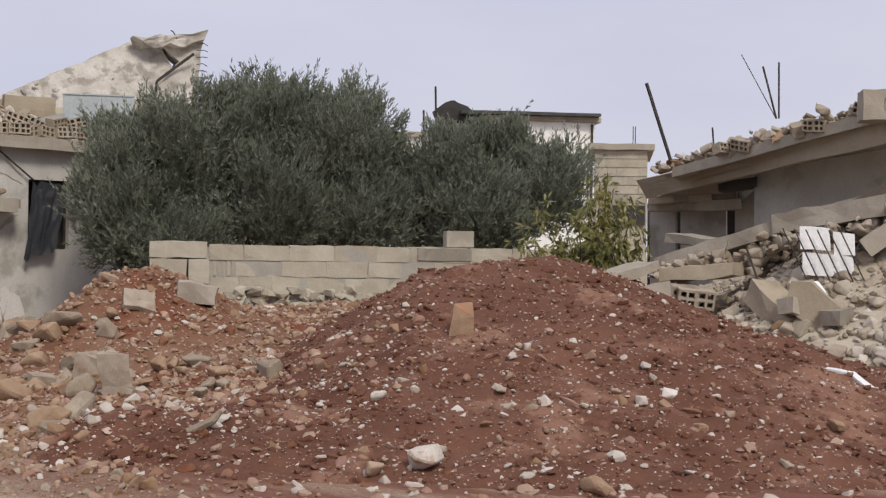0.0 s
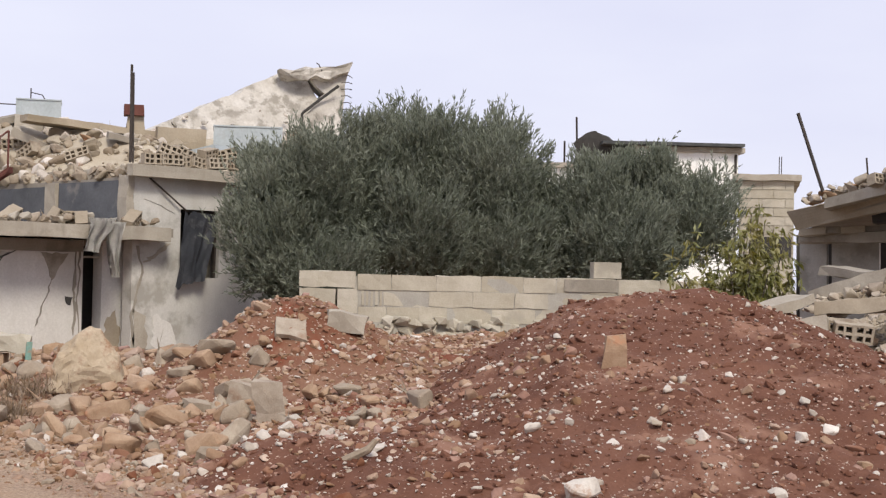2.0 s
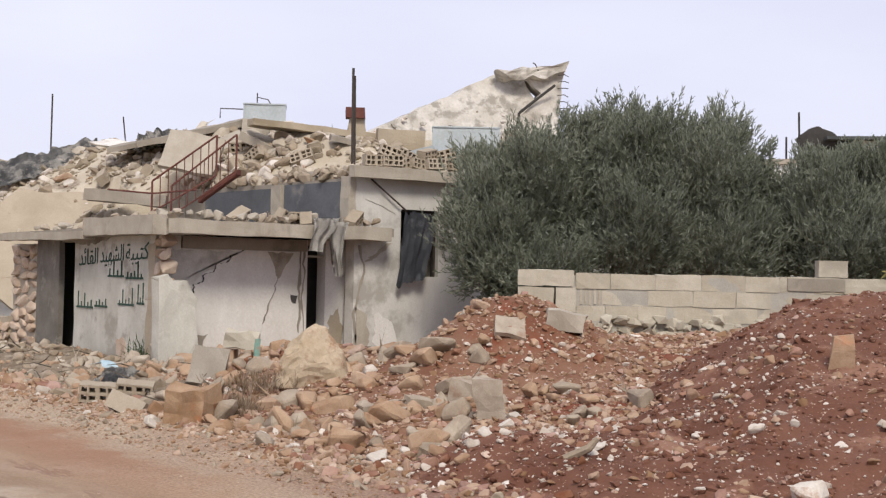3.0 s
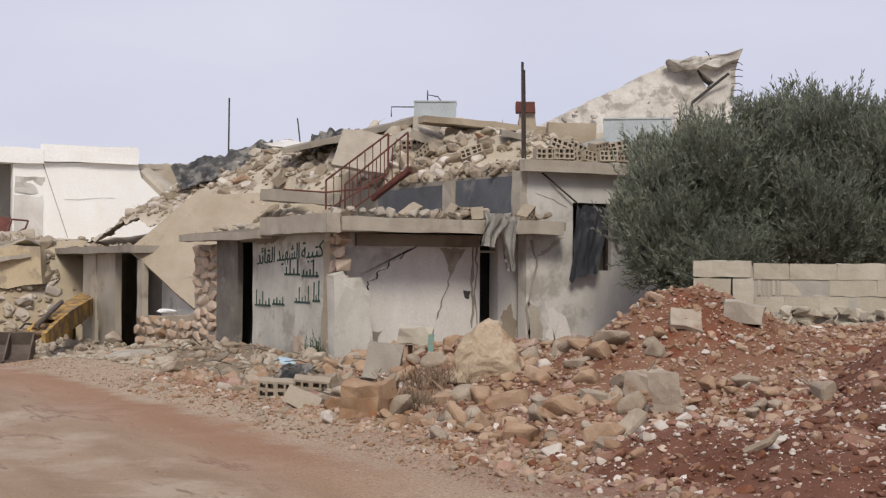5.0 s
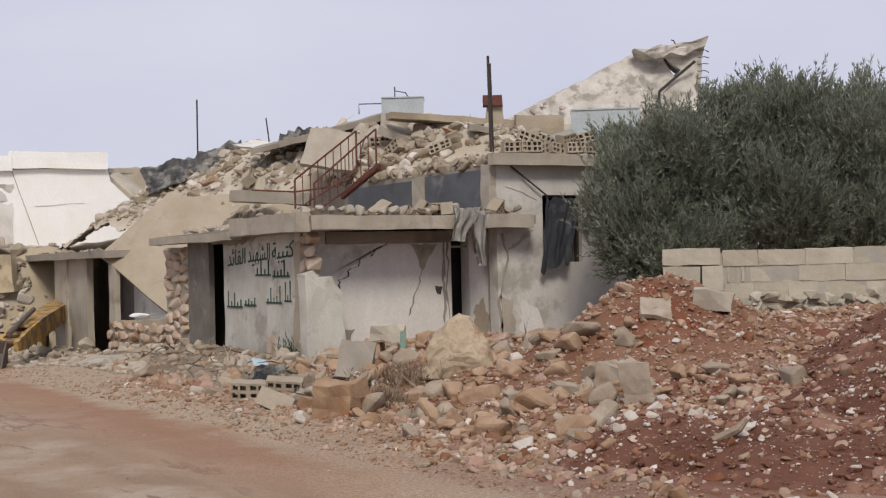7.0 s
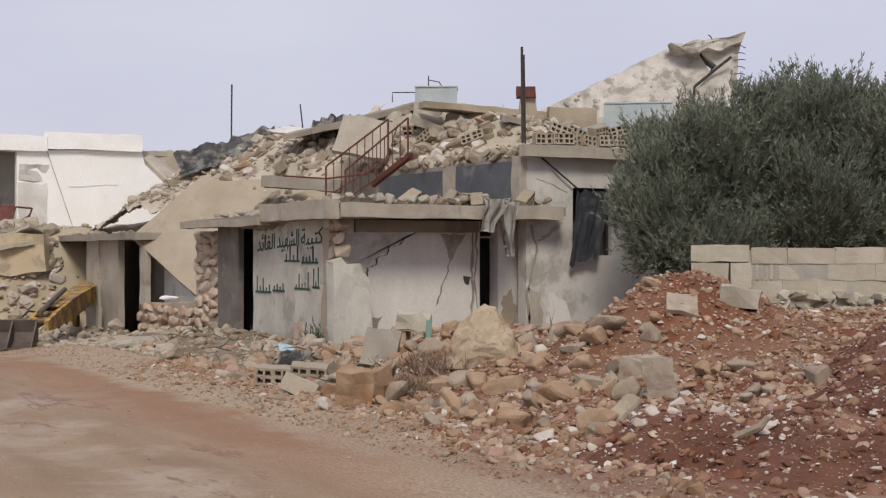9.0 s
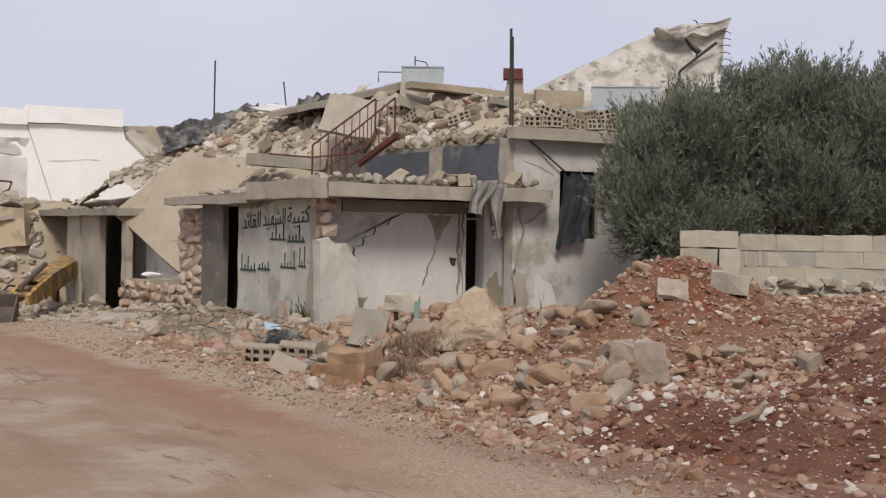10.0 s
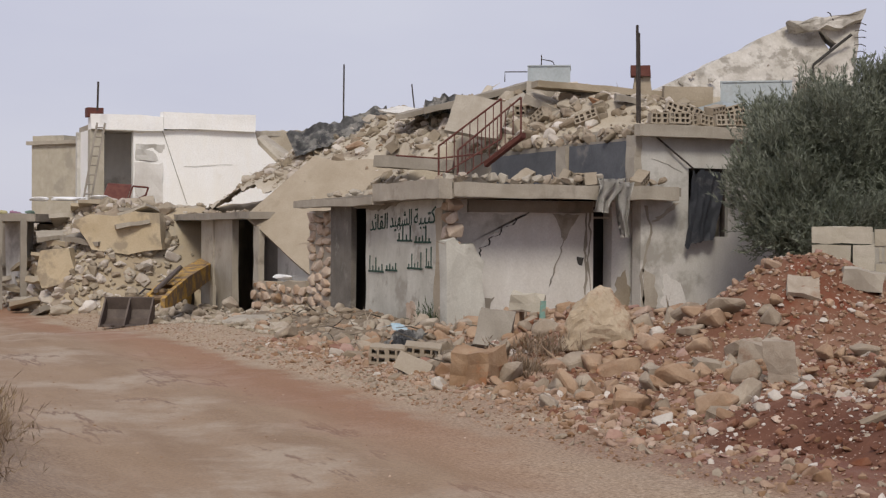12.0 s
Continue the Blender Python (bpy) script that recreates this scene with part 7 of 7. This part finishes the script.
field("rubble_bank", -46, -26.5, 5.0, 12.0, 0.16, bank_h, M_YELLOWSOIL, "tall bank of yellowish rubble beside the lane", "rubble heap", floor=-0.42)
spots = []
for i in range(4200):
    x, y = RS.uniform(-46, -32.4), RS.uniform(5.0, 9.6)
    g_ = bank_h(x, y)
    if g_ > 0.05 and (fbm(x, y, 0.5, 4.4) < 0.12 or RS.random() < 0.3):
        spots.append((x, y, g_ + 0.01, RS.choice((0.04, 0.06, 0.08, 0.11, 0.15))))
pebbles("bank_stones", M_PEB_GREY, spots, "grey broken stones over a rubble bank", 61, flat=0.6)
bits = []
for i in range(3000):
    x, y = RS.uniform(-44, -32.4), RS.uniform(4.8, 8.2)
    if bank_h(x, y) > -0.35:
        bits.append((x, y, bank_h(x, y) + 0.01, RS.choice((0.05, 0.07, 0.09, 0.12, 0.16, 0.22, 0.30))))
rocks("bank_rocks", M_PEB_GREY, bits[::2], "grey broken masonry on a tall rubble bank", 62)
rocks("bank_rocks", M_STONE_G, bits[1::4], "ochre broken masonry on a tall rubble bank", 63)
rocks("bank_rocks", M_PEB_WHITE, bits[3::4], "white plaster lumps on a tall rubble bank", 64)
for i in range(30):
    x, y = RS.uniform(-40, -32.8), RS.uniform(5.2, 8.0)
    if bank_h(x, y) > 0.05:
        stone(x, y, bank_h(x, y) + 0.03, RS.uniform(0.12, 0.42), RS.choice((M_STONE_G, M_STONE_G, M_STONE, M_STONE_W)), "broken masonry lying on a rubble bank", "masonry_lump", rng=RS, group="masonry of the rubble bank", squash=0.55)


single("plaster_wall_piece", plate([(-33.34, 5.91, 1.8), (-33.27, 6.27, 1.96), (-33.17, 6.81, 1.92), (-33.08, 7.2, 2.04), (-32.95, 7.76, 1.98), (-32.94, 7.83, 1.17), (-33.1, 7.08, 1.06), (-33.27, 6.28, 1.16)], (-0.35, 0.2, 0), 3, 0.03, 2.5, 4), M_YELLOWWALL, (-33.2, 7.0, 1.5), "yellow plastered wall piece fallen on a bank", "wall piece")
single("plaster_wall_piece", plate([(-33.55, 5.22, 1.13), (-33.46, 5.8, 1.18), (-33.43, 5.94, 0.74), (-33.46, 5.68, 0.36), (-33.53, 5.24, 0.28), (-33.56, 5.1, 0.64)], (-0.35, 0.2, 0), 3, 0.03, 2.5, 6), M_YELLOWWALL, (-33.4, 5.9, 0.8), "peach plastered wall piece leaning on a bank", "wall piece")


for i in range(70):
    x, y = RS.uniform(-41, -33.2), RS.uniform(5.2, 7.8)
    sz = (RS.uniform(0.4, 1.4), RS.uniform(0.3, 0.9), RS.uniform(0.05, 0.14))
    bm = box(tuple(-v / 2 for v in sz), tuple(v / 2 for v in sz), 8, 0.05, 3, i)
    p_ = (x, y, bank_h(x, y) + 0.04)
    bmesh.ops.transform(bm, matrix=pose(*p_, RS.uniform(-22, 22), RS.uniform(-18, 18), RS.uniform(0, 180)), verts=bm.verts)
    single("bank_slab", bm, RS.choice((M_CONC, M_CONC_D, M_BROWN, M_YELLOWSOIL)), p_, "broken slab lying flat on a rubble bank", "concrete slab", "slabs of the rubble bank")


for k, col_ in enumerate(((0.22, 0.11, 0.13), (0.15, 0.20, 0.28), (0.32, 0.29, 0.16), (0.28, 0.16, 0.22), (0.17, 0.24, 0.20))):
    m_ = mat("dyed_cloth", col_, tuple(v * 1.3 for v in col_), 6.0, 0.95, 0.3, 40)
    sb = stone_points(random.Random(70 + k), 3, 0.5)
    ob = single("cloth_bundle", sb, m_, (0, 0, 0), "faded coloured cloth thrown on a rubble bank", "cloth", "cloths on the rubble bank")
    ob.matrix_world = pose(-36.8 + 0.05 * k, 4.1 + 0.33 * k, 2.03, 0, 0, 40 * k) @ Matrix.Diagonal((0.22, 0.16, 0.16, 1))


def lane_ruin():
    h = thing("lane_ruin", (-36.75, 5.00, 0.04), "grey ruin with a broken roof slab", "building")
    part("roof_slab", plate([(-36.87, 3.95, 1.99), (-35.68, 5.41, 2.00), (-35.68, 5.41, 1.81), (-36.87, 3.95, 1.80)], (-2.0, 1.2, 0), 2, 0.05, 2), M_CONC_D, h)
    part("wall", plate([(-37.76, 4.97, 1.84), (-37.09, 5.45, 1.84), (-36.90, 5.32, 0.24), (-37.75, 5.03, -0.00)], (-0.3, 0.2, 0), 1, 0.05, 2), M_PLASTER, h)
    # added darker sheet under the slab, its tone standing in for interior shade
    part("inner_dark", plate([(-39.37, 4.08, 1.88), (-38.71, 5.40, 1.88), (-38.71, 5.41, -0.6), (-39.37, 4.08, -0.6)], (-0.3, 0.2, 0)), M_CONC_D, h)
    for q in (0.1, 0.45, 0.8):
        b_ = Vector((-36.87, 3.95, 1.85)).lerp(Vector((-35.68, 5.41, 1.85)), q)
        part("post", box((b_.x - 0.07, b_.y - 0.02, -0.5), (b_.x + 0.07, b_.y + 0.12, 1.85), 4, 0.015, 3, q), M_CONC_D, h)


lane_ruin()


def digger_boom():
    """A digger's boom and bucket lying out of the gap beside the shop front."""
    t = thing("digger_boom", (-27.0, 5.9, -0.2), "yellow digger boom with a dark steel bucket on rubble", "digger")
    a, z = Vector((-27.35, 6.35, 0.22)), Vector((-32.6, 8.95, 0.86))
    d = (z - a).normalized()
    sd = Vector((0, 0, 1)).cross(d).normalized()
    up = d.cross(sd)
    ln = (z - a).length
    for b in (-0.22, 0.14):
        part("lift_arm", plate([a + sd * b + d * q + up * w for q, w in ((0, -0.10), (0.5, -0.16), (2.2, -0.20), (ln, -0.16), (ln, 0.16), (2.2, 0.20), (0.6, 0.13), (0, 0.08))], sd * 0.08, 2, 0.008, 3), M_YELLOW, t)
    for q in (0.3, 1.1, 1.9, 2.7):
        part("cross_tube", tube([a + sd * -0.2 + d * q + up * 0.05, a + sd * 0.2 + d * q + up * 0.05], 0.06, 8), M_YELLOW, t)
    part("top_plate", plate([a + sd * -0.15 + d * 1.2 + up * 0.17, a + sd * 0.15 + d * 1.2 + up * 0.17, a + sd * 0.15 + d * ln + up * 0.17, a + sd * -0.15 + d * ln + up * 0.17], up * 0.02, 2, 0.006, 3), M_YELLOW, t)
    part("cylinder", tube([a + d * 0.2 + up * 0.20, a + d * 2.4 + up * 0.36], 0.05, 8), M_STEEL, t, "dull steel hydraulic cylinder")
    part("hose", tube([a + sd * 0.3 + d * q + up * (0.1 + 0.08 * math.sin(q * 3)) for q in (0.2, 0.6, 1.0, 1.4, 1.8)], 0.02, 6), M_IRON, t)
    # the bucket lies on its back, open towards the lane
    f = Vector((0.90, -0.43, 0))
    s = Vector((0.43, 0.90, 0))
    o = Vector((-27.15, 5.80, -0.20))

    def pt(p, q, r):
        return o + f * p + s * q + Vector((0, 0, r))

    prof = [(0.32, 0.0), (-0.05, 0.0), (-0.26, 0.10), (-0.33, 0.30), (-0.25, 0.54), (-0.20, 0.53), (-0.28, 0.30), (-0.21, 0.13), (-0.03, 0.04), (0.32, 0.03)]
    bk = part("bucket", plate([pt(p, -0.45, r) for p, r in prof], s * 0.9), M_STEEL, t, "worn dark steel bucket")
    for b in (-0.46, 0.0, 0.44):
        part("bucket_cheek", plate([pt(0.32, b, 0.0), pt(-0.05, b, 0.0), pt(-0.28, b, 0.12), pt(-0.31, b, 0.34), pt(-0.23, b, 0.54)], s * 0.03), M_STEEL, bk)
    for k in range(5):
        part("tooth", plate([pt(0.30, -0.42 + 0.2 * k, 0.0), pt(0.30, -0.34 + 0.2 * k, 0.0), pt(0.44, -0.38 + 0.2 * k, 0.01)], (0, 0, 0.03)), M_STEEL, bk)
    w = part("wheel", tube([(-32.35, 7.95, 0.08), (-32.15, 8.25, 0.08)], 0.42, 20), M_IRON, t, "dusty dark tyre")
    part("hub", tube([(-32.355, 7.942, 0.08), (-32.145, 8.258, 0.08)], 0.2, 12), M_YELLOW, w)


digger_boom()
